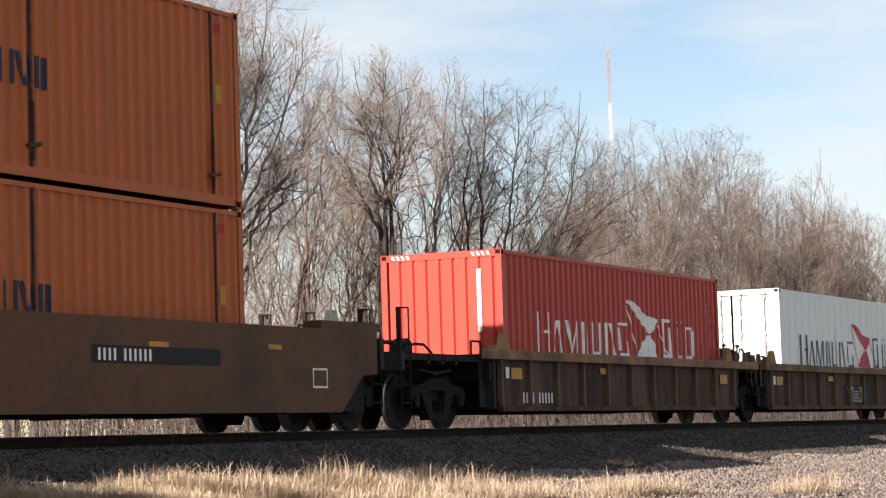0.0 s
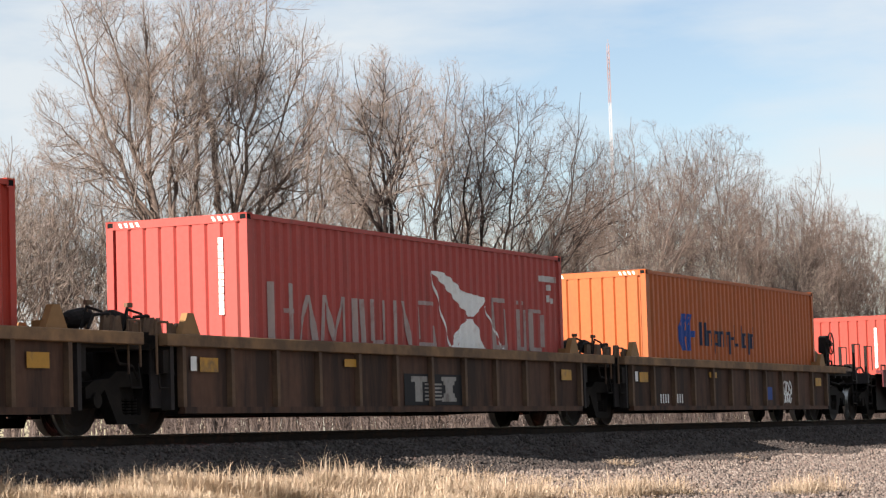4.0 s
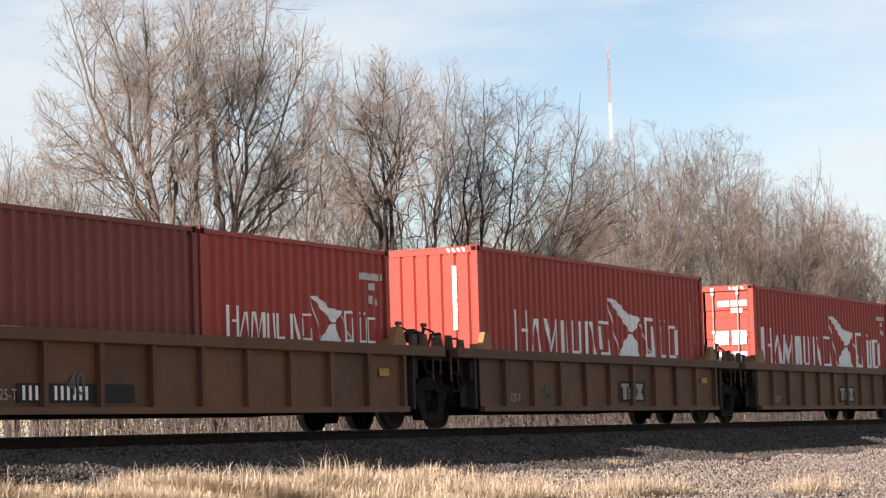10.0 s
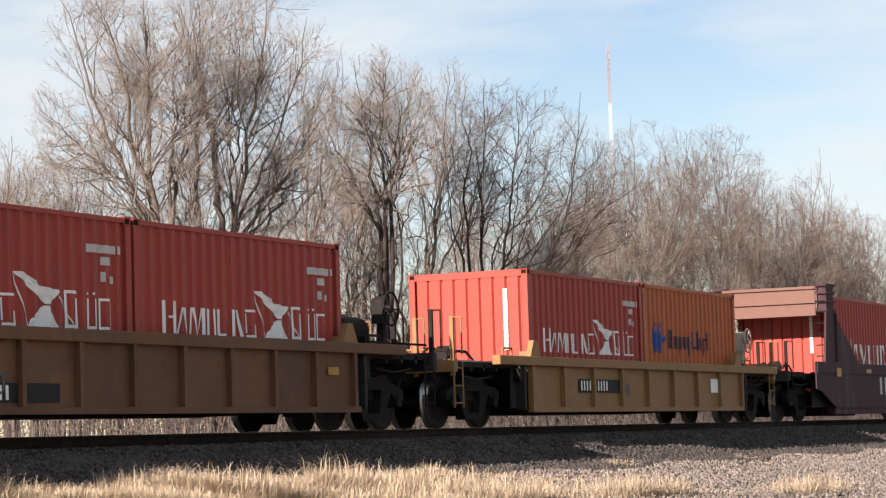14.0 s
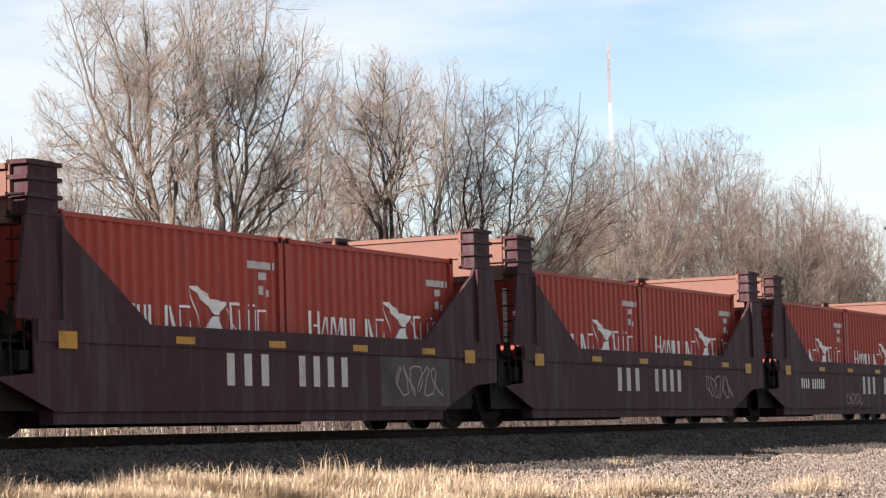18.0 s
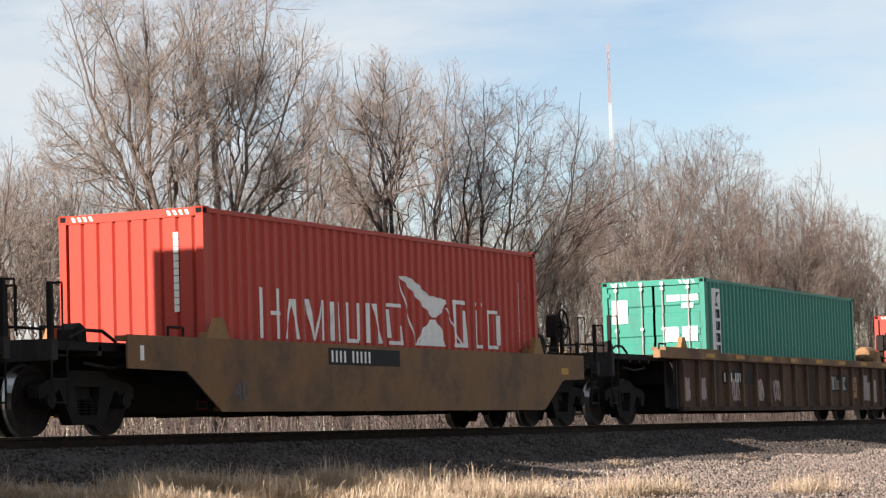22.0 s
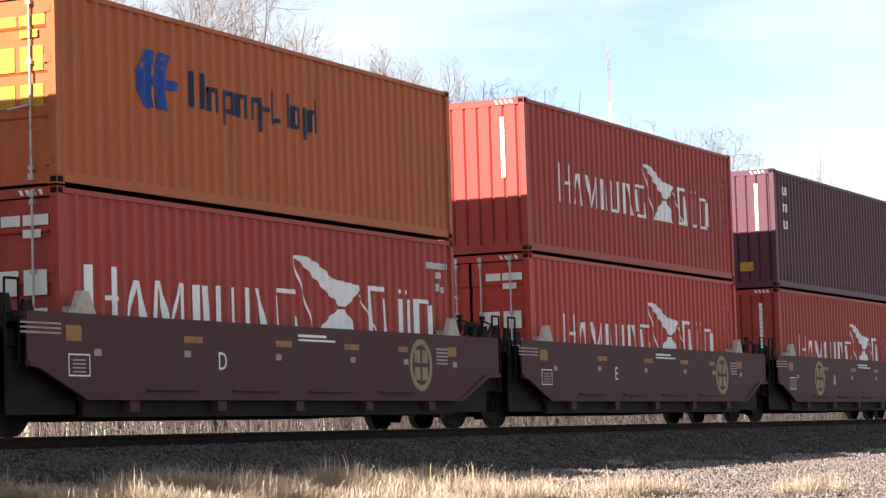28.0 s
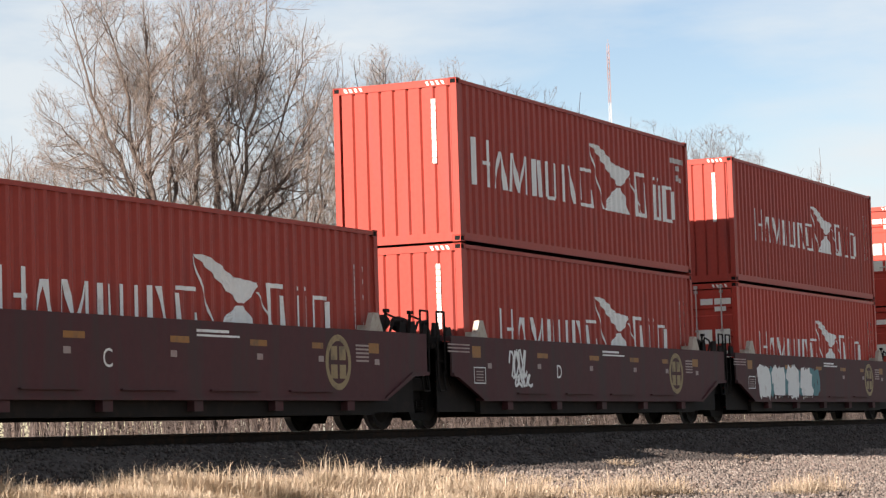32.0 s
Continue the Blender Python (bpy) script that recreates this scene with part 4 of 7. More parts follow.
def casting_mesh(mat):
    if mat not in CASTING:
        bm = bm_new()
        box(bm, -0.089, 0.089, -0.081, 0.081, -0.059, 0.059)
        bmesh.ops.recalc_face_normals(bm, faces=bm.faces)
        res = bmesh.ops.inset_individual(bm, faces=list(bm.faces), thickness=0.032)
        me = bpy.data.meshes.new("corner_casting")
        hole = [f for f in bm.faces if f not in res["faces"]]
        for f in hole:
            for v in f.verts:
                v.co -= f.normal * 0.012
            f.material_index = 1
        bm.to_mesh(me)
        bm.free()
        me.materials.append(M[mat])
        me.materials.append(M["hole"])
        CASTING[mat] = me
    return CASTING[mat]


def door_leaf(root, y0, y1, H, mat, out_x):
    """One leaf of the end doors, with its sheet, locking bars, handles and hinges. Faces -x."""
    bm = bm_new()
    zs = [0.17] + [0.17 + u * (H - 0.32) for u in (0.24, 0.28, 0.50, 0.54, 0.76, 0.80)]
    rows = []
    for z, x in zip([0.17, zs[1], zs[1] + 0.03, zs[2] + 0.06, zs[2] + 0.09, zs[3], zs[3] + 0.03, zs[4] + 0.06, zs[4] + 0.09, zs[5], zs[5] + 0.03, zs[6] + 0.06, zs[6] + 0.09, H - 0.15],
                    [0, 0, 0.025, 0.025, 0, 0, 0.025, 0.025, 0, 0, 0.025, 0.025, 0, 0]):
        rows.append((bm.verts.new((out_x + 0.03 + x, y0 + 0.02, z)), bm.verts.new((out_x + 0.03 + x, y1 - 0.02, z))))
    for (p, q), (r, s) in zip(rows[:-1], rows[1:]):
        bm.faces.new((q, p, r, s))
    leaf = part("door_leaf", bm, mat, root, "steel door leaf")
    for y in (y0 + 0.24 * (y1 - y0), y0 + 0.80 * (y1 - y0)):
        bm = bm_new()
        rod(bm, (out_x - 0.025, y, 0.10), (out_x - 0.025, y, H - 0.06), 0.017, 8)
        for z in (0.22, 0.62 * H, H - 0.2):
            box(bm, out_x - 0.05, out_x + 0.03, y - 0.034, y + 0.034, z - 0.03, z + 0.03)
        box(bm, out_x - 0.055, out_x + 0.0, y - 0.04, y + 0.04, 0.06, 0.15)
        box(bm, out_x - 0.055, out_x + 0.0, y - 0.04, y + 0.04, H - 0.13, H - 0.05)
        rod(bm, (out_x - 0.05, y, 0.40 * H), (out_x - 0.05, y + 0.34, 0.385 * H), 0.016, 6)
        part("locking_bar", clean(bm), "bar", leaf, "galvanised locking bar with handle")
    edge = y0 if abs(y0) > abs(y1) else y1
    for z in (0.3, 0.38 * H, 0.63 * H, H - 0.3):
        bm = bm_new()
        box(bm, out_x - 0.01, out_x + 0.04, edge - 0.06, edge + 0.06, z - 0.05, z + 0.05)
        part("hinge", clean(bm), mat, leaf)
    return leaf


def id_bars(bm, spots, flat=True):
    """Small lettering that cannot be read, as short bars on the near side."""
    for x, z, w, h in spots:
        painted(bm, [(z, x, x + w), (z + h, x, x + w)], off=0.012)


def container(L, H, mat, doors, mark, label, extra=()):
    """A freight container; its end towards -x is the one that can be seen. Origin: foot of that end, mid-width."""
    root = thing("shipping_container")
    h = WIDE / 2
    bm = bm_new()
    for x0 in (0.0, L - 0.13):
        for s in (-1, 1):
            box(bm, x0, x0 + 0.13, min(s * h, s * (h - 0.12)), max(s * h, s * (h - 0.12)), 0.11, H - 0.11)
    for s in (-1, 1):
        box(bm, 0.13, L - 0.13, min(s * (h - 0.004), s * (h - 0.07)), max(s * (h - 0.004), s * (h - 0.07)), H - 0.085, H - 0.018)
        box(bm, 0.13, L - 0.13, min(s * (h - 0.012), s * (h - 0.06)), max(s * (h - 0.012), s * (h - 0.06)), 0.03, 0.165)
    for x0 in (0.004, L - 0.074):
        box(bm, x0, x0 + 0.07, -h + 0.12, h - 0.12, H - 0.13, H - 0.006)
        box(bm, x0, x0 + 0.07, -h + 0.12, h - 0.12, 0.012, 0.165)
    part("frame", clean(bm), mat, root, "welded steel corner posts and rails")
    for s, nm in ((-1, "side_wall"), (1, "side_wall")):
        bm = bm_new()
        if mark == "reefer":
            v = [bm.verts.new(p) for p in ((0.13, s * (h - 0.01), 0.165), (L - 0.13, s * (h - 0.01), 0.165), (L - 0.13, s * (h - 0.01), H - 0.07), (0.13, s * (h - 0.01), H - 0.07))]
            bm.faces.new(v if s < 0 else list(reversed(v)))
            boxes(root, "panel_seam", mat, [(x - 0.012, x + 0.012, min(s * (h - 0.0095), s * (h - 0.004)), max(s * (h - 0.0095), s * (h - 0.004)), 0.17, H - 0.09) for x in [0.13 + (L - 0.26) * i / 20 for i in range(1, 20)]])
        else:
            side_sheet(bm, 0.13, L - 0.13, s, 0.16, H - 0.07)
        part(nm, bm, mat, root, "insulated smooth side panel" if mark == "reefer" else "corrugated steel side")
    bm = bm_new()
    n = int(L / 0.42)
    crest = []
    for i in range(n):
        a, b = 0.13 + (L - 0.26) * i / n, 0.13 + (L - 0.26) * (i + 1) / n
        crest += [(a, H - 0.02), ((a + b) / 2, H - 0.02), ((a + b) / 2, H - 0.035), (b, H - 0.035)]
    slab(bm, [(0.13, H - 0.06), (L - 0.13, H - 0.06)] + crest[::-1], -h + 0.07, h - 0.07)
    part("roof", clean(bm), mat, root, "ribbed steel roof")
    bm = bm_new()
    box(bm, 0.1, L - 0.1, -h + 0.06, h - 0.06, 0.12, 0.16)
    for i in range(int(L / 0.6)):
        box(bm, 0.3 + 0.6 * i, 0.36 + 0.6 * i, -h + 0.06, h - 0.06, 0.03, 0.12)
    part("floor_frame", clean(bm), "steel_dark", root)
    if doors:
        door_leaf(root, -h + 0.12, -0.01, H, mat, 0.0)
        door_leaf(root, 0.01, h - 0.12, H, mat, 0.0)
    else:
        bm = bm_new()
        end_sheet(bm, 0.015, 1, 0.16, H - 0.12)
        part("end_wall", bm, mat, root, "corrugated end wall")
    bm = bm_new()
    end_sheet(bm, L - 0.015, -1, 0.16, H - 0.12)
    part("end_wall", bm, mat, root, "corrugated end wall")
    me = casting_mesh(mat)
    for x in (0.085, L - 0.085):
        for y in (-h + 0.079, h - 0.079):
            for z in (0.059, H - 0.059):
                share("corner_casting", me, root, pose(x, y, z))
    # striped edge on high boxes
    if H > 2.7 and L < 13 and mark != "reefer":
        bm = bm_new()
        for y in (-1.0, 0.62):
            for k in range(4):
                v = [bm.verts.new((-0.002, y + 0.1 * k + o, z)) for o, z in ((0, H - 0.105), (0.05, H - 0.105), (0.085, H - 0.035), (0.035, H - 0.035))]
                bm.faces.new(list(reversed(v)))
        tagged(part("hazard_stripes", bm, "hazard", root, "white slanted warning stripes"), kind="stuff")
    if mark == "sail":
        house_mark(root, L < 7, "mark_white", wide="wide" in extra)
    elif mark == "sail_faint":
        house_mark(root, L < 7, "mark_faint", wing_mat="mark_white", wide="wide" in extra)
    elif mark == "reefer":
        house_mark(root, False, "mark_grey", True, "mark_red")
    elif mark == "curve":
        second_mark(root, L < 7)
    if mark in ("sail", "sail_faint") and L > 7 and "wide" not in extra:
        bm = bm_new()
        for z in [1.08 + 0.095 * i for i in range(13)]:
            id_bars(bm, [(11.32, z, 0.09, 0.075)])
        for z in (1.1, 1.3, 1.75, 2.0, 2.2):
            id_bars(bm, [(11.62, z, 0.08, 0.08)])
        tagged(part("code_marking", bm, "mark_white" if mark == "sail" else "mark_faint", root), kind="stuff")
    if mark in ("sail", "sail_faint") and L < 7 or "label_top" in extra:
        bm = bm_new()
        o = L - 6.058
        id_bars(bm, [(o + 4.96, H - 0.52, 0.28, 0.11), (o + 5.27, H - 0.52, 0.42, 0.11), (o + 5.72, H - 0.52, 0.1, 0.11), (o + 5.35, H - 0.68, 0.24, 0.11), (o + 5.35, H - 0.9, 0.08, 0.13), (o + 5.55, H - 0.92, 0.1, 0.1)])
        tagged(part("code_marking", bm, "mark_plate", root), kind="stuff")
    if not doors:
        # upright code strip on the end wall
        bm = bm_new()
        if "strip" in extra or mark in ("sail", "sail_faint"):
            for i in range(11):
                z = H - 0.35 - 0.105 * i
                v = [bm.verts.new((0.009, y, zz)) for y, zz in ((-0.80, z - 0.094), (-0.715, z - 0.094), (-0.715, z), (-0.80, z))]
                bm.faces.new(list(reversed(v)))
            tagged(part("code_strip", bm, "hazard", root, "white upright code strip"), kind="stuff")
        else:
            bm.free()
    else:
        for y, z, w, hh in ((-1.06, H - 0.5, 0.40, 0.14), (-0.62, H - 0.5, 0.30, 0.14), (-0.94, H - 0.66, 0.28, 0.11), (-1.02, 1.49, 0.36, 0.33), (-0.58, 1.49, 0.34, 0.33), (-1.02, 1.02, 0.36, 0.30), (-0.58, 1.02, 0.34, 0.30)):
            bm = bm_new()
            v = [bm.verts.new((0.016, a, b)) for a, b in ((y, z), (y + w, z), (y + w, z + hh), (y, z + hh))]
            bm.faces.new(list(reversed(v)))
            part("data_plate", bm, "mark_yellow" if mark == "curve" else "hazard" if mark != "plain_green" else "mark_white", root, "yellow data plate" if mark == "curve" else "white data plate")
        if mark == "sail":
            bm = bm_new()
            for pts in (((0.86, H - 0.5), (0.80, H - 0.5), (0.70, H - 0.86)), ((0.73, H - 0.85), (0.54, H - 0.48), (0.44, H - 0.68)), ((0.5, H - 0.62), (0.22, H - 0.8), (0.48, H - 0.74)), ((0.86, H - 0.5), (0.54, H - 0.46), (0.54, H - 0.5))):
                v = [bm.verts.new((0.014, y, z)) for y, z in pts]
                bm.faces.new(v)
            part("door_sign", bm, "hazard", root)
    return tagged(root, label, "container", "containers on the train")


# ---------------------------------------------------------------- well cars
WHEEL_R = 0.457


def wheelset_mesh():
    bm = bm_new()
    prof = [(0.05, -1.05), (0.085, -0.98), (0.085, -0.86), (0.14, -0.84), (0.34, -0.80), (0.40, -0.82), (WHEEL_R, -0.82), (WHEEL_R + 0.004, -0.72), (WHEEL_R + 0.03, -0.70), (WHEEL_R + 0.03, -0.675),
            (0.40, -0.68), (0.34, -0.72), (0.13, -0.70), (0.09, -0.66), (0.08, 0.66), (0.13, 0.70), (0.34, 0.72), (0.40, 0.68), (WHEEL_R + 0.03, 0.675), (WHEEL_R + 0.03, 0.70), (WHEEL_R + 0.004, 0.72),
            (WHEEL_R, 0.82), (0.40, 0.82), (0.34, 0.80), (0.14, 0.84), (0.085, 0.86), (0.085, 0.98), (0.05, 1.05)]
    lathe(bm, prof, (0, 0, 0), sides=28)
    bmesh.ops.recalc_face_normals(bm, faces=bm.faces)
    for f in bm.faces:
        c = f.calc_center_median()
        if math.hypot(c.x, c.z) > WHEEL_R - 0.01:
            f.material_index = 1
    me = bpy.data.meshes.new("wheelset")
    bm.to_mesh(me)
    bm.free()
    me.materials.append(M["wheel"])
    me.materials.append(M["tread"])
    return me


def plate(bm, points, cells, y0, y1):
    """Flat cells that share their corners, drawn out from y0 to y1 as one connected casting."""
    front = [bm.verts.new((x, y0, z)) for x, z in points]
    back = [bm.verts.new((x, y1, z)) for x, z in points]
    edges = collections.Counter(frozenset((c[i], c[i - 1])) for c in cells for i in range(len(c)))
    for c in cells:
        bm.faces.new([front[i] for i in c])
        bm.faces.new([back[i] for i in reversed(c)])
        for i in range(len(c)):
            p, q = c[i - 1], c[i]
            if edges[frozenset((p, q))] == 1:
                bm.faces.new((front[p], front[q], back[q], back[p]))


def sideframe_mesh():
    """Cast side frame: an arched top over two pedestals, raking struts, columns and a spring seat."""
    bm = bm_new()
    half = [(1.12, 0.48), (1.12, 0.63), (0.95, 0.71), (0.80, 0.50), (0.66, 0.60), (0.55, 0.75), (0.35, 0.85), (0.40, 0.64), (0.30, 0.64), (0.36, 0.14), (0.30, 0.26), (0.22, 0.26)]
    points = half + [(-x, z) for x, z in half]
    side = [(0, 1, 2, 3), (3, 2, 5, 4), (4, 5, 6, 7), (7, 6, 8), (4, 7, 10, 9), (7, 8, 11, 10)]
    cells = side + [tuple(i + 12 for i in reversed(c)) for c in side] + [(8, 6, 18, 20), (9, 10, 11, 23, 22, 21)]
    plate(bm, points, cells, -0.09, 0.09)
    bmesh.ops.recalc_face_normals(bm, faces=bm.faces)
    me = bpy.data.meshes.new("sideframe")
    bm.to_mesh(me)
    bm.free()
    me.materials.append(M["truck"])
    return me


def spring_mesh():
    bm = bm_new()
    for x in (-0.16, 0.0, 0.16):
        for k in range(6):
            z = 0.26 + 0.04 * k
            lathe_z(bm, x, z, 0.062, 0.02)
    me = bpy.data.meshes.new("coil_spring")
    bm.to_mesh(me)
    bm.free()
    me.materials.append(M["truck"])
    return me


def lathe_z(bm, x, z, r, h):
    rod(bm, (x, 0, z), (x, 0, z + h), r, 8)


def truck_mesh():
    bm = bm_new()
    slab(bm, [(-0.24, 0.46), (0.24, 0.46), (0.20, 0.66), (-0.20, 0.66)], -0.98, 0.98)
    rod(bm, (0, 0, 0.66), (0, 0, 0.74), 0.2, 14)
    for s in (-1, 1):
        box(bm, s * 0.42 - 0.04, s * 0.42 + 0.04, -0.80, 0.80, 0.30, 0.42)
        for y in (-0.75, 0.75):
            box(bm, s * 0.42 - 0.03, s * 0.42 + 0.05, y - 0.06, y + 0.06, 0.26, 0.56)
    bmesh.ops.recalc_face_normals(bm, faces=bm.faces)
    me = bpy.data.meshes.new("truck")
    bm.to_mesh(me)
    bm.free()
    me.materials.append(M["truck"])
    return me


def adapter_mesh():
    bm = bm_new()
    rod(bm, (0, -0.13, 0), (0, 0.1, 0), 0.105, 12)
    box(bm, -0.12, 0.12, -0.08, 0.08, 0.04, 0.12)
    bmesh.ops.recalc_face_normals(bm, faces=bm.faces)
    me = bpy.data.meshes.new("bearing")
    bm.to_mesh(me)
    bm.free()
    me.materials.append(M["truck"])
    return me


WHEELSET, SIDEFRAME, SPRINGS, TRUCK, BEARING = wheelset_mesh(), sideframe_mesh(), spring_mesh(), truck_mesh(), adapter_mesh()


def truck(root, x):
    """A two-axle truck under a car at x."""
    t = share("truck", TRUCK, root, pose(x, 0, 0))
    for y in (-1.0, 1.0):
        share("sideframe", SIDEFRAME, t, pose(0, y, 0))
        tagged(share("coil_spring", SPRINGS, t, pose(0, y, 0)), kind="stuff")
    for dx in (-0.89, 0.89):
        w = share("wheelset", WHEELSET, t, pose(dx, 0, WHEEL_R))
        for y in (-1.0, 1.0):
            share("bearing", BEARING, t, pose(dx, y, WHEEL_R, 0, 0, 0 if y < 0 else 180))


def boxes(root, name, mat, spans):
    """Each box of a list as a part of its own."""
    for s in spans:
        bm = bm_new()
        box(bm, *s)
        part(name, clean(bm), mat, root)


def ladder(bm, x, y, z0, z1, w=0.4):
    for o in (0, w):
        rod(bm, (x + o, y, z0), (x + o, y, z1), 0.016, 6)
    z = z0 + 0.08
    while z < z1:
        rod(bm, (x, y, z), (x + w, y, z), 0.013, 6)
        z += 0.3


def brake_wheel(root, x, y, z, mat="steel_dark"):
    """Hand brake wheel that faces the side of the car, with its gear housing and post."""
    bm = bm_new()
    n = 20
    ring = [(x + 0.28 * math.cos(2 * math.pi * i / n), y, z + 0.28 * math.sin(2 * math.pi * i / n)) for i in range(n + 1)]
    pipe(bm, ring, 0.02, 5)
    for i in range(6):
        a = 2 * math.pi * i / 6
        rod(bm, (x, y + 0.04, z), (x + 0.28 * math.cos(a), y, z + 0.28 * math.sin(a)), 0.014, 5)
    rod(bm, (x, y - 0.02, z), (x, y + 0.12, z), 0.07, 8)
    part("brake_wheel", clean(bm), mat, root, "spoked hand brake wheel")
    bm = bm_new()
    slab(bm, [(x - 0.14, z - 0.24), (x + 0.14, z - 0.24), (x + 0.17, z + 0.1), (x + 0.06, z + 0.22), (x - 0.1, z + 0.18)], y + 0.1, y + 0.3)
    box(bm, x - 0.07, x + 0.07, y + 0.12, y + 0.24, z - 0.93, z - 0.2)
    part("brake_housing", clean(bm), mat, root)


def coupler(root, x, way):
    bm = bm_new()
    box(bm, min(x, x + way * 0.75), max(x, x + way * 0.75), -0.12, 0.12, 0.76, 1.0)
    slab(bm, [(x + way * 0.7, 0.72), (x + way * 1.0, 0.72), (x + way * 1.05, 0.88), (x + way * 1.0, 1.04), (x + way * 0.7, 1.04)], -0.2, 0.16)
    part("coupler", clean(bm), "steel_dark", root)
    bm = bm_new()
    pipe(bm, [(x, -0.35, 0.85), (x + way * 0.25, -0.36, 0.62), (x + way * 0.6, -0.3, 0.45), (x + way * 0.9, -0.2, 0.5)], 0.028)
    part("air_hose", clean(bm), "steel_dark", root)


def lathe_x(bm, x0, x1, y, z, r, sides=14):
    rings = []
    for x, q in ((x0, r * 0.5), (x0 + 0.06, r * 0.88), (x0 + 0.14, r), (x1 - 0.14, r), (x1 - 0.06, r * 0.88), (x1, r * 0.5)):
        rings.append([bm.verts.new((x, y + q * math.cos(2 * math.pi * i / sides), z + q * math.sin(2 * math.pi * i / sides))) for i in range(sides)])
    for a, b in zip(rings[:-1], rings[1:]):
        for i in range(sides):
            bm.faces.new((a[i], a[(i + 1) % sides], b[(i + 1) % sides], b[i]))
    bm.faces.new(rings[0])
    bm.faces.new(rings[-1])


def end_platform(root, x0, x1, mat, way, brake, rails=True, deck=1.2, rail_mat="steel_dark", tank=False):
    """Walkway, end sill, steps, rails and brake gear over the truck at an outer end. way -1: towards -x."""
    xe = x0 if way < 0 else x1 - 0.14
    bright = mat == "yellow_clean"
    boxes(root, "draft_sill", "steel_dark", [(x0, x1, -0.45, 0.45, 0.80, deck - 0.145)])
    boxes(root, "end_deck", mat if bright else "bolster", [(x0 + 0.145, x1 - 0.1, -0.95, 0.95, deck - 0.14, deck - 0.03)])
    boxes(root, "end_sill", mat if bright else "bolster", [(xe, xe + 0.14, -1.38, 1.38, 0.96, deck - 0.01)])
    boxes(root, "walkway_plank", "guide_pale" if bright else "steel_dark", [(x0 + 0.15, x1 - 0.15, -0.93 + 0.37 * k, -0.63 + 0.37 * k, deck - 0.026, deck + 0.004) for k in range(5)])
    if rails:
        xr = xe + 0.07
        for y in (-1.32, -0.62, 0.42, 1.25):
            bm = bm_new()
            box(bm, xr - 0.03, xr + 0.03, y - 0.035, y + 0.035, deck - 0.3, deck + 0.72)
            pipe(bm, [(xr, y, deck + 0.70), (xr + 0.02, y - 0.17, deck + 0.70), (xr + 0.02, y - 0.17, deck + 0.05)], 0.014)
            part("end_handrail", clean(bm), rail_mat, root, "upright end post with grab iron")
        bm = bm_new()
        pipe(bm, [(xr + 0.05, -1.2, deck + 0.12), (xr + 0.05, -0.7, deck + 0.17), (xr + 0.05, 0.4, deck + 0.17)], 0.02)
        part("uncoupling_rod", clean(bm), rail_mat, root)
    for y in (-1.36, 1.36):
        bm = bm_new()
        ladder(bm, xe + (0.02 if way < 0 else -0.3), y, 0.34, deck - 0.05, 0.36)
        part("step_ladder", clean(bm), rail_mat, root)
    mid = (x0 + x1) / 2
    inner = x1 if way < 0 else x0
    # outriggers that carry the deck's near edge, and a grab iron at the bolster
    boxes(root, "outrigger", "bolster", [(mid - 0.5 + 0.55 * k, mid - 0.42 + 0.55 * k, s * 1.30 if s < 0 else 0.9, -0.9 if s < 0 else 1.30, deck - 0.20, deck - 0.08) for k in range(3) for s in (-1, 1)])
    bm = bm_new()
    pipe(bm, [(inner - way * -0.1, -1.33, deck - 0.05), (inner - way * -0.1, -1.33, deck + 0.22), (inner - way * -0.5, -1.33, deck + 0.22), (inner - way * -0.5, -1.33, deck - 0.05)], 0.02)
    part("grab_iron", clean(bm), rail_mat, root)
    for pts, r in (([(mid - 0.6, -0.9, deck + 0.03), (mid - 0.2, -0.9, deck + 0.16), (mid + 0.3, -0.85, deck + 0.16), (mid + 0.7, -0.8, deck + 0.03)], 0.025),
                   ([(mid - 0.5, -0.4, deck), (mid - 0.5, -0.4, deck + 0.22), (mid + 0.4, -0.2, deck + 0.25), (mid + 0.4, -0.2, deck)], 0.02),
                   ([(mid - 0.8, -1.25, deck - 0.3), (mid - 0.2, -1.28, deck - 0.36), (mid + 0.5, -1.25, deck - 0.3), (mid + 0.7, -1.0, deck - 0.1)], 0.022)):
        bm = bm_new()
        pipe(bm, pts, r)
        part("brake_pipe", clean(bm), "steel_dark", root)
    bm = bm_new()
    slab(bm, [(mid - 0.22, deck), (mid + 0.12, deck), (mid + 0.10, deck + 0.2), (mid - 0.04, deck + 0.27), (mid - 0.2, deck + 0.18)], -0.72, -0.46)
    rod(bm, (mid - 0.06, -0.74, deck + 0.12), (mid - 0.06, -0.44, deck + 0.12), 0.11, 10)
    part("control_valve", clean(bm), "steel_dark", root)
    if brake:
        wx = mid - 0.25 if way < 0 else mid + 0.45
        bm = bm_new()
        tx = wx + 0.55 if way < 0 else wx - 1.35
        lathe_x(bm, tx, tx + 1.0, -0.55, deck + 0.36, 0.22)
        box(bm, tx + 0.15, tx + 0.25, -0.75, -0.35, deck, deck + 0.3)
        box(bm, tx + 0.75, tx + 0.85, -0.75, -0.35, deck, deck + 0.3)
        part("air_reservoir", clean(bm), mat if tank else "steel_dark", root, "round-ended air tank")
        brake_wheel(root, wx, -0.95, deck + 0.72, "guide_pale" if bright else "steel_dark")
    coupler(root, xe, way)


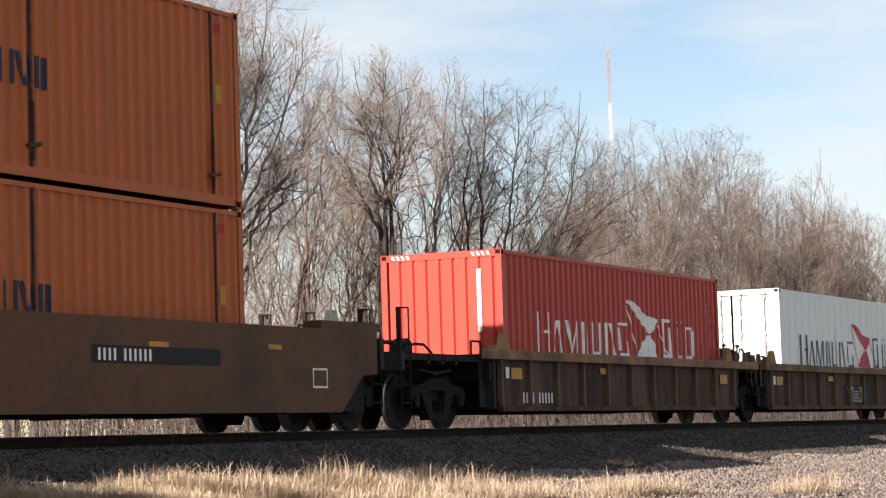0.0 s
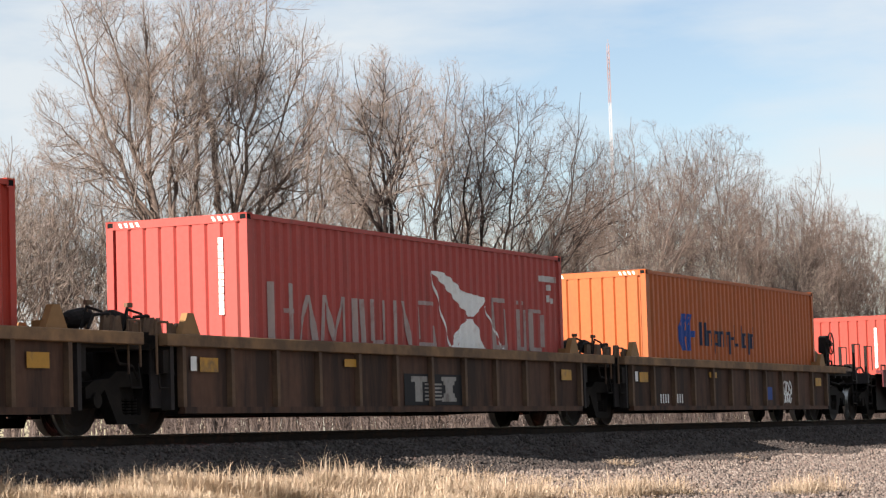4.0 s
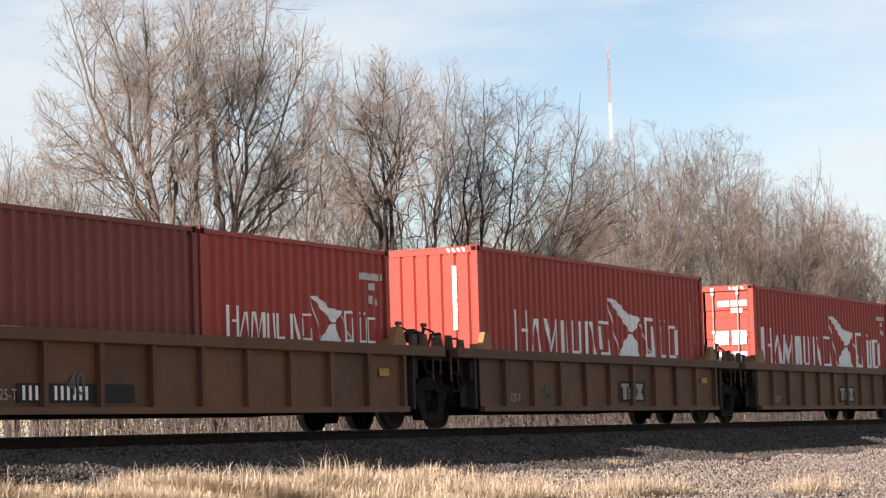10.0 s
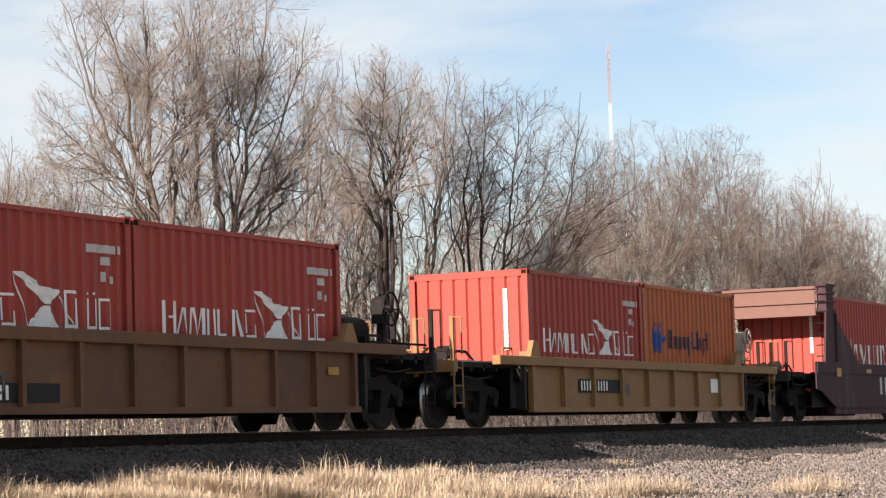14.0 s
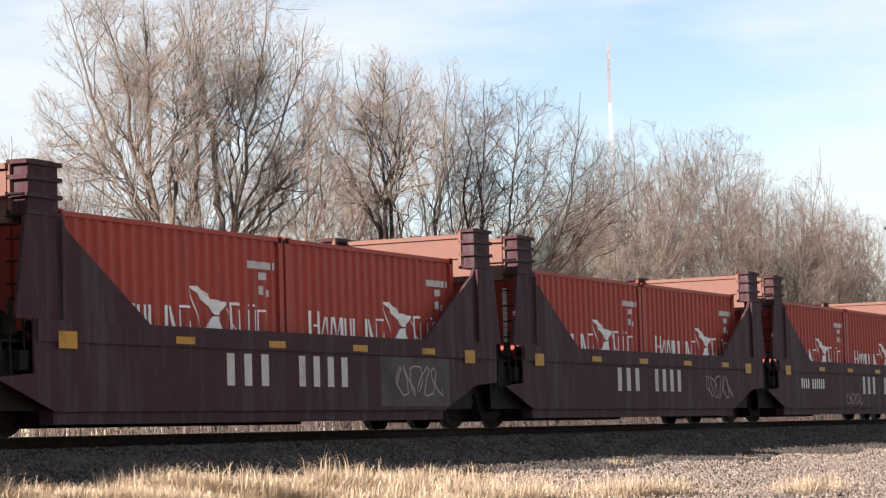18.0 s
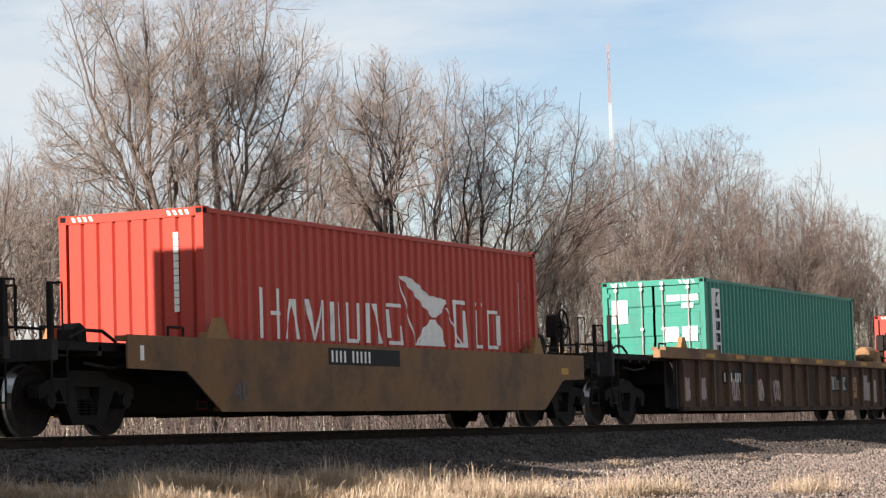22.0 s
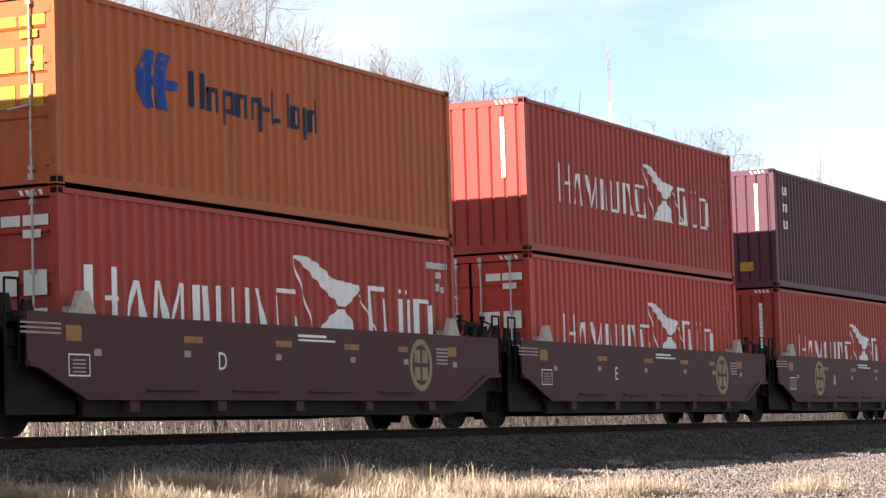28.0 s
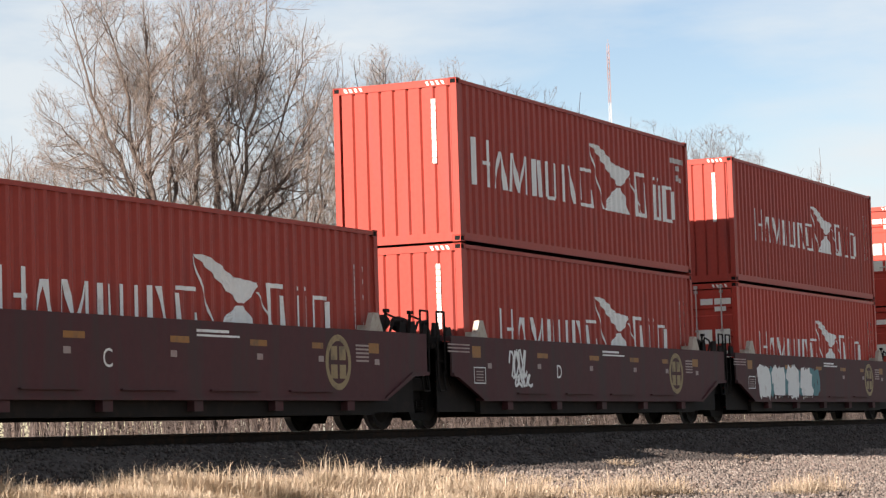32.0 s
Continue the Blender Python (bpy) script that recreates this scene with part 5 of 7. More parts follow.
def guide(bm, x, y):
    """Peaked container guide on the deck corner."""
    s = -1 if y < 0 else 1
    slab(bm, [(x - 0.26, 1.30), (x + 0.26, 1.30), (x + 0.08, 1.62), (x - 0.08, 1.62)], y - 0.05, y + 0.05)
    slab(bm, [(x - 0.2, 1.30), (x + 0.2, 1.30), (x + 0.2, 1.42), (x - 0.2, 1.42)], y, y - s * 0.2)


def mark_plate(bm, x, z, w, h, y):
    v = [bm.verts.new(p) for p in ((x, y, z), (x + w, y, z), (x + w, y, z + h), (x, y, z + h))]
    bm.faces.new(v)


def mark_bars(root, mat, x, z, h, y, count, gap=None, pitch=None):
    """A row of upright bars standing for characters."""
    pitch = pitch or h * 0.78
    for i in range(count):
        if gap is not None and i == gap:
            continue
        x0 = x + i * pitch
        bm = bm_new()
        mark_plate(bm, x0, z, pitch * 0.44, h, y)
        part("stencil_bar", bm, mat, root)


def words(parent, text, x, z, size, y, mat, label=""):
    """Lettering in the built-in font, flat on the near side."""
    cu = bpy.data.curves.new("lettering", "FONT")
    cu.body, cu.size, cu.extrude = text, size, 0.001
    cu.resolution_u = 3
    tmp = bpy.data.objects.new("lettering", cu)
    me = bpy.data.meshes.new_from_object(tmp)
    bpy.data.objects.remove(tmp)
    me.transform(Matrix.Translation((x, y, z)) @ Matrix.Rotation(radians(90), 4, "X"))
    me.materials.clear()
    me.materials.append(M[mat])
    ob = new("lettering", me)
    ob.parent = parent
    return tagged(ob, label or "stencilled lettering " + text)


HALF = 1.50            # half width of the cars


def ribbed_unit(name, label, left, right, web0, web1, ribs, chord_mat, web_mat, left_end, right_end, trucks, top=1.36, z_bot=0.30, chords=None, plates=(), letters=()):
    """A well car unit with upright posts along its sides. Coordinates along the car from the load's end at 0."""
    root = thing(name)
    c0, c1 = chords or (left + 0.25, right - 0.25)
    for s in (-1, 1):
        y = s * HALF
        bm = bm_new()
        box(bm, c0, c1, min(y, y - s * 0.16), max(y, y - s * 0.16), top - 0.17, top)
        bevelled(bm, 0.012)
        part("top_chord", bm, chord_mat, root, "yellow-painted top chord")
        bm = bm_new()
        yy = y - s * 0.10
        cuts = [web0] + ([x for x in ribs if web0 + 0.1 < x < web1 - 0.1] if s < 0 else []) + [web1]
        for a, b in zip(cuts[:-1], cuts[1:]):
            bm = bm_new()
            slab(bm, [(a, z_bot + 0.02), (b, z_bot + 0.02), (b, top - 0.165), (a, top - 0.165)], min(yy, yy - s * 0.02), max(yy, yy - s * 0.02))
            part("side_panel", clean(bm), web_mat, root)
        bm = bm_new()
        box(bm, web0, web1, min(y - s * 0.02, y - s * 0.14), max(y - s * 0.02, y - s * 0.14), z_bot - 0.03, z_bot + 0.06)
        part("bottom_sill", clean(bm), web_mat, root)
        first = None
        for x in ribs:
            if first is None:
                bm = bm_new()
                slab(bm, [(-0.045, z_bot + 0.06), (0.045, z_bot + 0.06), (0.045, top - 0.165), (-0.045, top - 0.165)], min(y - s * 0.015, y - s * 0.11), max(y - s * 0.015, y - s * 0.11))
                first = part("side_post", clean(bm), "post_brown" if chord_mat == "olive_car" else chord_mat, root)
                first.matrix_basis = pose(x, 0, 0)
            else:
                share("side_post", first.data, root, pose(x, 0, 0))
    boxes(root, "well_end", "steel_dark", [(x, x + 0.06, -HALF + 0.12, HALF - 0.12, z_bot, top - 0.05) for x in (web0, web1 - 0.06)])
    boxes(root, "floor_beam", "steel_dark", [(x - 0.12, x + 0.12, -HALF + 0.1, HALF - 0.1, z_bot - 0.03, z_bot + 0.035) for x in [web0 + (web1 - web0) * (i + 0.5) / 5 for i in range(5)]])
    for s in (-1, 1):
        y = s * (HALF - 0.22)
        for a, b, post in ((web0 - 0.55, web0, web0 - 0.30), (web1, web1 + 0.55, web1 + 0.22)):
            boxes(root, "bolster_panel", "bolster", [(a, b, min(y, y - s * 0.03), max(y, y - s * 0.03), z_bot + 0.05, top - 0.17)])
            boxes(root, "bolster_post", "bolster", [(post, post + 0.09, min(y + s * 0.002, y + s * 0.16), max(y + s * 0.002, y + s * 0.16), z_bot + 0.02, top - 0.172)])
    finish_unit(root, left, right, web0, web1, chord_mat, left_end, right_end, trucks, top)
    plate_marks(root, plates, letters)
    return tagged(root, label, "railcar", "well cars of the train")


def finish_unit(root, left, right, web0, web1, mat, left_end, right_end, trucks, top):
    """Centre sills, decks over the trucks, end gear and trucks."""
    for a, b in ((left + 0.1, web0), (web1, right - 0.1)):
        boxes(root, "centre_sill", "steel_dark", [(a, b, -0.42, 0.42, 0.72, top - 0.225)])
        boxes(root, "deck_plate", "steel_dark", [(a + 0.05, b, -1.30, 1.30, top - 0.22, top - 0.13)])
    boxes(root, "body_bolster", "steel_dark", [(x, x + 0.2, -1.42, 1.42, 0.82, top - 0.23) for x in (web0 - 0.45, web1 + 0.25)])
    for y in (-HALF + 0.1, HALF - 0.1):
        for x in (web0 + 0.25, web1 - 0.25):
            bm = bm_new()
            guide(bm, x, y)
            bmesh.ops.translate(bm, verts=bm.verts, vec=(0, 0, top - 1.32))
            part("container_guide", clean(bm), "yellow_clean" if mat.startswith(("olive", "yellow")) else "guide_pale", root, "peaked container guide")
    clean_paint = mat == "yellow_clean"
    if left_end:
        end_platform(root, left, web0 - 0.5, mat, -1, left_end == "brake", mat != "brown_yellow", top - 0.08, mat if clean_paint else "steel_dark", mat.startswith("olive"))
    else:
        joint_gear(root, left, 1, mat, top)
    if right_end:
        end_platform(root, web1 + 0.5, right, mat, 1, right_end == "brake", mat != "brown_yellow", top - 0.08, mat if clean_paint else "steel_dark", mat.startswith("olive"))
    else:
        joint_gear(root, right, -1, mat, top)
    for x in trucks:
        truck(root, x)


def joint_gear(root, x, way, mat, top):
    """Fittings beside an articulated joint: bearings, a canted air cylinder, lugs, levers, hand holds and pipes."""
    a, b = sorted((x + way * 0.1, x + way * 0.9))
    tall = mat in ("brown_car", "sea_car", "maroon_car")
    gear = "steel_dark" if tall else "post_brown"
    boxes(root, "side_bearing", "steel_dark", [(a, b, -1.15, -0.75, top - 0.12, top + 0.03), (a, b, 0.75, 1.15, top - 0.12, top + 0.03)])
    bm = bm_new()
    lathe_x(bm, a + 0.02, a + 0.62, -0.62, top + 0.21, 0.135)
    bmesh.ops.rotate(bm, verts=bm.verts, cent=(a + 0.3, -0.62, top + 0.2), matrix=Matrix.Rotation(radians(way * 9), 3, "Y"))
    part("air_cylinder", clean(bm), "steel_dark", root, "small canted air cylinder")
    for dx, y, h in ((0.08, -1.30, 0.22), (0.56, -1.30, 0.16), (0.34, -0.98, 0.28)):
        bm = bm_new()
        slab(bm, [(a + dx, top - 0.02), (a + dx + 0.26, top - 0.02), (a + dx + 0.20, top + h), (a + dx + 0.12, top + h * 0.7), (a + dx + 0.05, top + h)], y - 0.03, y + 0.03)
        part("joint_lug", clean(bm), gear, root, "notched upright lug")
    for pts, r in (([(a, -1.0, top + 0.05), (a + 0.15, -1.0, top + 0.24), (a + 0.5, -1.0, top + 0.27), (b, -0.9, top + 0.05)], 0.024),
                   ([(a + 0.05, -0.85, top + 0.02), (a + 0.2, -0.85, top + 0.36), (a + 0.66, -0.8, top + 0.31), (b + 0.02, -0.8, top + 0.1)], 0.018),
                   ([(a + 0.1, -1.33, top - 0.2), (a + 0.22, -1.33, top - 0.42), (a + 0.55, -1.33, top - 0.45), (b - 0.05, -1.3, 0.72)], 0.02)):
        bm = bm_new()
        pipe(bm, pts, r)
        part("air_pipe", clean(bm), "steel_dark", root)
    bm = bm_new()
    rod(bm, (a + 0.4, -0.7, top), (a + 0.43, -0.72, top + 0.46), 0.022, 6)
    box(bm, a + 0.38, a + 0.52, -0.75, -0.69, top + 0.40, top + 0.46)
    part("release_lever", clean(bm), gear, root)
    bm = bm_new()
    xh = a + 0.1 if way > 0 else b - 0.42
    up = top + (0.40 if tall else 0.16)
    pipe(bm, [(xh, -1.38, 0.8), (xh, -1.38, up), (xh + 0.3, -1.38, up), (xh + 0.3, -1.38, 0.9)], 0.018)
    part("hand_hold", clean(bm), gear, root)
    bm = bm_new()
    pipe(bm, [(xh + 0.03, -1.36, 0.95), (xh + 0.03, -1.40, 0.62), (xh + 0.27, -1.40, 0.62), (xh + 0.27, -1.36, 0.95)], 0.014)
    part("step_iron", clean(bm), "steel_dark", root)


def plate_marks(root, plates, letters=(), y=-HALF + 0.07):
    """plates: (kind, x, z, w, h) on the near side."""
    for kind, x, z, w, h, *more in plates:
        yy = more[0] if more else y
        if kind == "logo":
            block_logo(root, x, z, w, h, yy - 0.007)
        elif kind.startswith("bars_"):
            mark_bars(root, kind.replace("bars_", ""), x, z, h, yy - 0.006, int(w), more[1] if len(more) > 1 else None, more[2] if len(more) > 2 else None)
        else:
            bm = bm_new()
            mark_plate(bm, x, z, w, h, yy - (0.003 if kind in ("mark_black", "patch") else 0.004))
            part("reflector" if kind in ("mark_yellow", "mark_amber") else "data_patch", bm, kind, root)
    for text, x, z, size, mat, *more in letters:
        words(root, text, x, z, size, (more[0] if more else y) - 0.006, mat)


def block_logo(root, x, z, w, h, y):
    """Worn pale sign of stripes between two blocks."""
    bm = bm_new()
    mark_plate(bm, x, z + h * 0.78, w * 0.34, h * 0.22, y)
    mark_plate(bm, x + w * 0.08, z, w * 0.15, h * 0.78, y)
    for k in range(5):
        mark_plate(bm, x + w * 0.28, z + h * (0.05 + 0.15 * k), w * 0.36, h * 0.075, y)
    for k in range(6):
        f = abs(k - 2.5) / 2.5
        mark_plate(bm, x + w * (0.80 - 0.06 - 0.10 * f), z + h * k / 6, w * (0.12 + 0.20 * f), h / 6, y)
    part("block_logo", bm, "mark_grime", root, "worn pale block sign")


def scrawl(root, x, z, w, h, mat, seed, width=0.035, y=-HALF):
    """Spray-painted scribble that spells nothing: one looping ribbon."""
    rng = random.Random(seed)
    pts, n = [], 34
    for i in range(n):
        u = i / (n - 1)
        pts.append((x + w * (u + 0.10 * math.sin(u * 40 + seed)), z + h * (0.5 + 0.45 * math.sin(u * 31 + rng.uniform(-0.5, 0.5)))))
    bm = bm_new()
    prev = None
    for i, (a, b) in enumerate(pts):
        p, q = pts[max(i - 1, 0)], pts[min(i + 1, n - 1)]
        dx, dz = q[0] - p[0], q[1] - p[1]
        d = math.hypot(dx, dz) or 1
        ox, oz = -dz / d * width / 2, dx / d * width / 2
        yy = y - 0.008 - 0.0001 * i
        cur = (bm.verts.new((a - ox, yy, b - oz)), bm.verts.new((a + ox, yy, b + oz)))
        if prev:
            bm.faces.new((prev[0], cur[0], cur[1], prev[1]))
        prev = cur
    bmesh.ops.recalc_face_normals(bm, faces=bm.faces)
    part("spray_scrawl", bm, mat, root, "spray-painted looping scribble")


def smooth_unit(name, label, left, right, s0, s1, slope, mat, left_end, right_end, trucks, top=1.32, z_bot=0.27, plates=(), letters=(), ledge=False, shelf_z=0.85, sill=False):
    """A well car unit with flat sides whose lower corners are cut back over the trucks."""
    root = thing(name)
    e0, e1 = left + 0.5, right - 0.55
    if left_end:
        e0 = left + 0.15 if ledge else min(left + (1.6 if mat == "yellow_mid" else 2.4), s0 - slope - 0.35)
    if right_end:
        e1 = right - 0.5 if ledge else max(right - 1.15, s1 + slope + 0.3)
    for s in (-1, 1):
        y = s * HALF
        lo = z_bot if not sill else z_bot + 0.20
        bm = bm_new()
        outline = [(s0, lo), (s1, lo), (s1 + slope, shelf_z), (e1, shelf_z + 0.02), (e1, top), (e0, top), (e0, shelf_z + 0.02), (s0 - slope, shelf_z)]
        slab(bm, outline, min(y, y - s * 0.03), max(y, y - s * 0.03))
        part("side_sheet", clean(bm), mat, root, "flat painted side sheet")
        boxes(root, "top_flange", mat, [(e0, e1, min(y - s * 0.03, y - s * 0.2), max(y - s * 0.03, y - s * 0.2), top - 0.08, top - 0.01)])
        boxes(root, "bottom_flange", mat, [(s0, s1, min(y - s * 0.03, y - s * 0.16), max(y - s * 0.03, y - s * 0.16), lo + 0.01, lo + 0.06)])
        if sill:
            boxes(root, "lower_sill", "steel_dark", [(s0 + 0.1, s1 - 0.1, min(y - s * 0.12, y - s * 0.3), max(y - s * 0.12, y - s * 0.3), z_bot - 0.02, lo + 0.02)])
            bm = bm_new()
            slab(bm, [(s0 - 0.1, lo), (s1 + 0.1, lo), (s1 + 0.02, lo + 0.05), (s0 - 0.02, lo + 0.05)], min(y + s * 0.005, y + s * 0.035), max(y + s * 0.005, y + s * 0.035))
            part("side_moulding", clean(bm), mat, root)
            n = 5
            xs = [s0 + (s1 - s0) * (i + 0.5) / n for i in range(n)]
            boxes(root, "sill_bracket", mat, [(x - 0.12, x + 0.12, min(y, y - s * 0.118), max(y, y - s * 0.118), z_bot + 0.05, lo - 0.005) for x in xs])
            boxes(root, "side_ledge", mat, [(x + 0.3, x + 1.7, min(y + s * 0.002, y + s * 0.045), max(y + s * 0.002, y + s * 0.045), lo + 0.13, lo + 0.15) for x in xs[:-1]])
        if sill:
            bm = bm_new()
            slab(bm, [(s0 - 0.02, lo), (s0 - slope, shelf_z), (e0, shelf_z + 0.02), (e0, shelf_z + 0.08), (s0 - slope + 0.06, shelf_z + 0.06), (s0 + 0.1, lo)], min(y + s * 0.003, y + s * 0.04), max(y + s * 0.003, y + s * 0.04))
            part("sloped_flange", clean(bm), mat, root)
            bm = bm_new()
            slab(bm, [(s1 + 0.02, lo), (s1 + slope, shelf_z), (e1, shelf_z + 0.02), (e1, shelf_z + 0.08), (s1 + slope - 0.06, shelf_z + 0.06), (s1 - 0.1, lo)], min(y + s * 0.003, y + s * 0.04), max(y + s * 0.003, y + s * 0.04))
            part("sloped_flange", clean(bm), mat, root)
    boxes(root, "well_end", "steel_dark", [(x, x + 0.06, -HALF + 0.2, HALF - 0.2, z_bot, top - 0.1) for x in (s0 + 0.05, s1 - 0.11)])
    boxes(root, "floor_beam", "steel_dark", [(x - 0.12, x + 0.12, -HALF + 0.16, HALF - 0.16, z_bot - 0.02, z_bot + 0.05) for x in [s0 + (s1 - s0) * (i + 0.5) / 6 for i in range(6)]])
    if not mat.startswith("yellow"):
        for s in (-1, 1):
            y = s * (HALF - 0.2)
            boxes(root, "inner_gusset", "steel_dark", [(a, a + slope + 0.9, min(y, y - s * 0.02), max(y, y - s * 0.02), z_bot + 0.02, top - 0.1) for a in (s0 - slope - 0.4, s1 - 0.5)])
    finish_unit(root, left, right, s0 - 0.15, s1 + 0.15, mat, left_end, right_end, trucks, top)
    if ledge:
        boxes(root, "deck_ledge", mat, [(max(a, left + 0.2), min(b, right - 0.3), y, y + 0.3, top, top + 0.13) for a, b in ((s0 - 1.9, s0 + 0.6), (s1 - 0.6, s1 + 1.9)) for y in (-HALF + 0.02, HALF - 0.32)])
    plate_marks(root, plates, letters, -HALF)
    return tagged(root, label, "railcar", "well cars of the train")


def bulkhead_unit(name, label, left, right, left_end, right_end, trucks, plates=(), letters=()):
    """A dark well car unit with tall bulkheads at both ends of its well."""
    root = thing(name)
    top, lo = 1.46, 0.30
    s0, s1 = -0.5, 11.1
    e0, e1 = left + (2.0 if left_end else 0.55), right - (1.5 if right_end else 0.55)
    for s in (-1, 1):
        y = s * HALF
        bm = bm_new()
        slab(bm, [(s0, lo), (s1, lo), (s1 + 1.3, 0.72), (e1, 0.78), (e1, top), (e0, top), (e0, 0.78), (s0 - 1.3, 0.72)], min(y, y - s * 0.03), max(y, y - s * 0.03))
        part("side_sheet", clean(bm), "sea_car", root, "dusty plum side sheet")
        boxes(root, "top_chord", "sea_car", [(e0 + 0.05, e1 - 0.05, min(y + s * 0.025, y + s * 0.001), max(y + s * 0.025, y + s * 0.001), top - 0.28, top - 0.005)])
        bm = bm_new()
        box(bm, s0, s1, min(y - s * 0.04, y - s * 0.25), max(y - s * 0.04, y - s * 0.25), 0.14, lo + 0.04)
        part("bottom_sill", clean(bm), "sea_car", root)
        # bulkhead frames: a raking gusset and an upright tower
        for x, w in ((-0.35, -1), (12.54, 1)):
            bm = bm_new()
            o = [(x - w * 2.15, top), (x + w * 0.98, top), (x + w * 0.74, 2.76), (x - w * 0.06, 2.76), (x - w * 0.16, 2.62)]
            if w < 0:
                o.reverse()
            slab(bm, o, min(y, y - s * 0.05), max(y, y - s * 0.05))
            part("tower_gusset", clean(bm), "sea_car", root, "raking dark gusset plate")
            a, b = sorted((x - w * 0.08, x + w * 0.72))
            bm = bm_new()
            slab(bm, [(a + 0.07, 2.76), (b - 0.07, 2.76), (b - 0.07, 3.42), (b - 0.16, 3.47), (a + 0.16, 3.47), (a + 0.07, 3.42)], min(y - s * 0.02, y - s * 0.24), max(y - s * 0.02, y - s * 0.24))
            part("tower_head", clean(bm), "sea_car", root, "tall dark bulkhead tower head")
            bar = None
            for z in (2.765, 2.985, 3.205, 3.40):
                if bar is None:
                    bm = bm_new()
                    box(bm, a, b, min(y + s * 0.01, y - s * 0.29), max(y + s * 0.01, y - s * 0.29), 0, 0.055)
                    bar = part("head_bar", clean(bm), "sea_car", root)
                    bar.matrix_basis = pose(0, 0, z)
                else:
                    share("head_bar", bar.data, root, pose(0, 0, z))
            for xx in (a, b - 0.06):
                bm = bm_new()
                box(bm, xx, xx + 0.06, min(y - s * 0.24, y - s * 0.295), max(y - s * 0.24, y - s * 0.295), 2.77, 3.45)
                part("head_post", clean(bm), "sea_head", root)
            bm = bm_new()
            for k in range(6):
                rod(bm, (b + 0.02 if w > 0 else a - 0.02, y - s * 0.02, 1.62 + 0.28 * k), (b + 0.02 if w > 0 else a - 0.02, y - s * 0.30, 1.62 + 0.28 * k), 0.014, 6)
            tagged(part("tower_rungs", clean(bm), "steel_dark", root), kind="stuff")
            boxes(root, "tower_stiffener", "sea_car", [(x - w * 0.02 - 0.03, x - w * 0.02 + 0.03, min(y + s * 0.002, y + s * 0.05), max(y + s * 0.002, y + s * 0.05), top + 0.02, 2.74)])
    for x, w in ((-0.35, -1), (12.54, 1)):
        a, b = sorted((x + w * 0.42, x + w * 0.72))
        boxes(root, "bulkhead_beam", "sea_head", [(a, b, -HALF + 0.28, HALF - 0.28, 2.732, 2.978), (a, b, -HALF + 0.28, HALF - 0.28, 3.052, 3.338)])
        a2, b2 = sorted((x + w * 0.38, x + w * 0.78))
        boxes(root, "beam_rib", "sea_head", [(a2, b2, -HALF + 0.27, HALF - 0.27, z, z + 0.07) for z in (2.66, 2.98, 3.34)])
    for s in (-1, 1):
        y = s * (HALF - 0.2)
        boxes(root, "inner_gusset", "steel_dark", [(a, a + 2.0, min(y, y - s * 0.02), max(y, y - s * 0.02), lo + 0.02, 1.2) for a in (s0 - 1.5, s1 - 0.5)])
    finish_unit(root, left, right, s0 - 0.2, s1 + 0.2, "sea_car", left_end, right_end, trucks, 1.3)
    plate_marks(root, plates, letters, -HALF)
    return tagged(root, label, "railcar", "well cars of the train")

# ---------------------------------------------------------------- the train
MOVERS = []            # (thing, place along the train at the clip's start, height)
BED = 0.335            # underside of the lower loads over the rail
HC, STD = 2.896, 2.591
STOCK = {}


def load(kind, x, z=BED):
    """A container of a kind at x; the first is built, the others are copies."""
    if kind not in STOCK:
        STOCK[kind] = container(*KINDS[kind])
        ob = STOCK[kind]
        dress(kind, ob)
    else:
        ob = copy_thing(STOCK[kind], Matrix())
    MOVERS.append((ob, x, z))
    return ob


def roll(ob, x):
    MOVERS.append((ob, x, 0.0))
    return ob


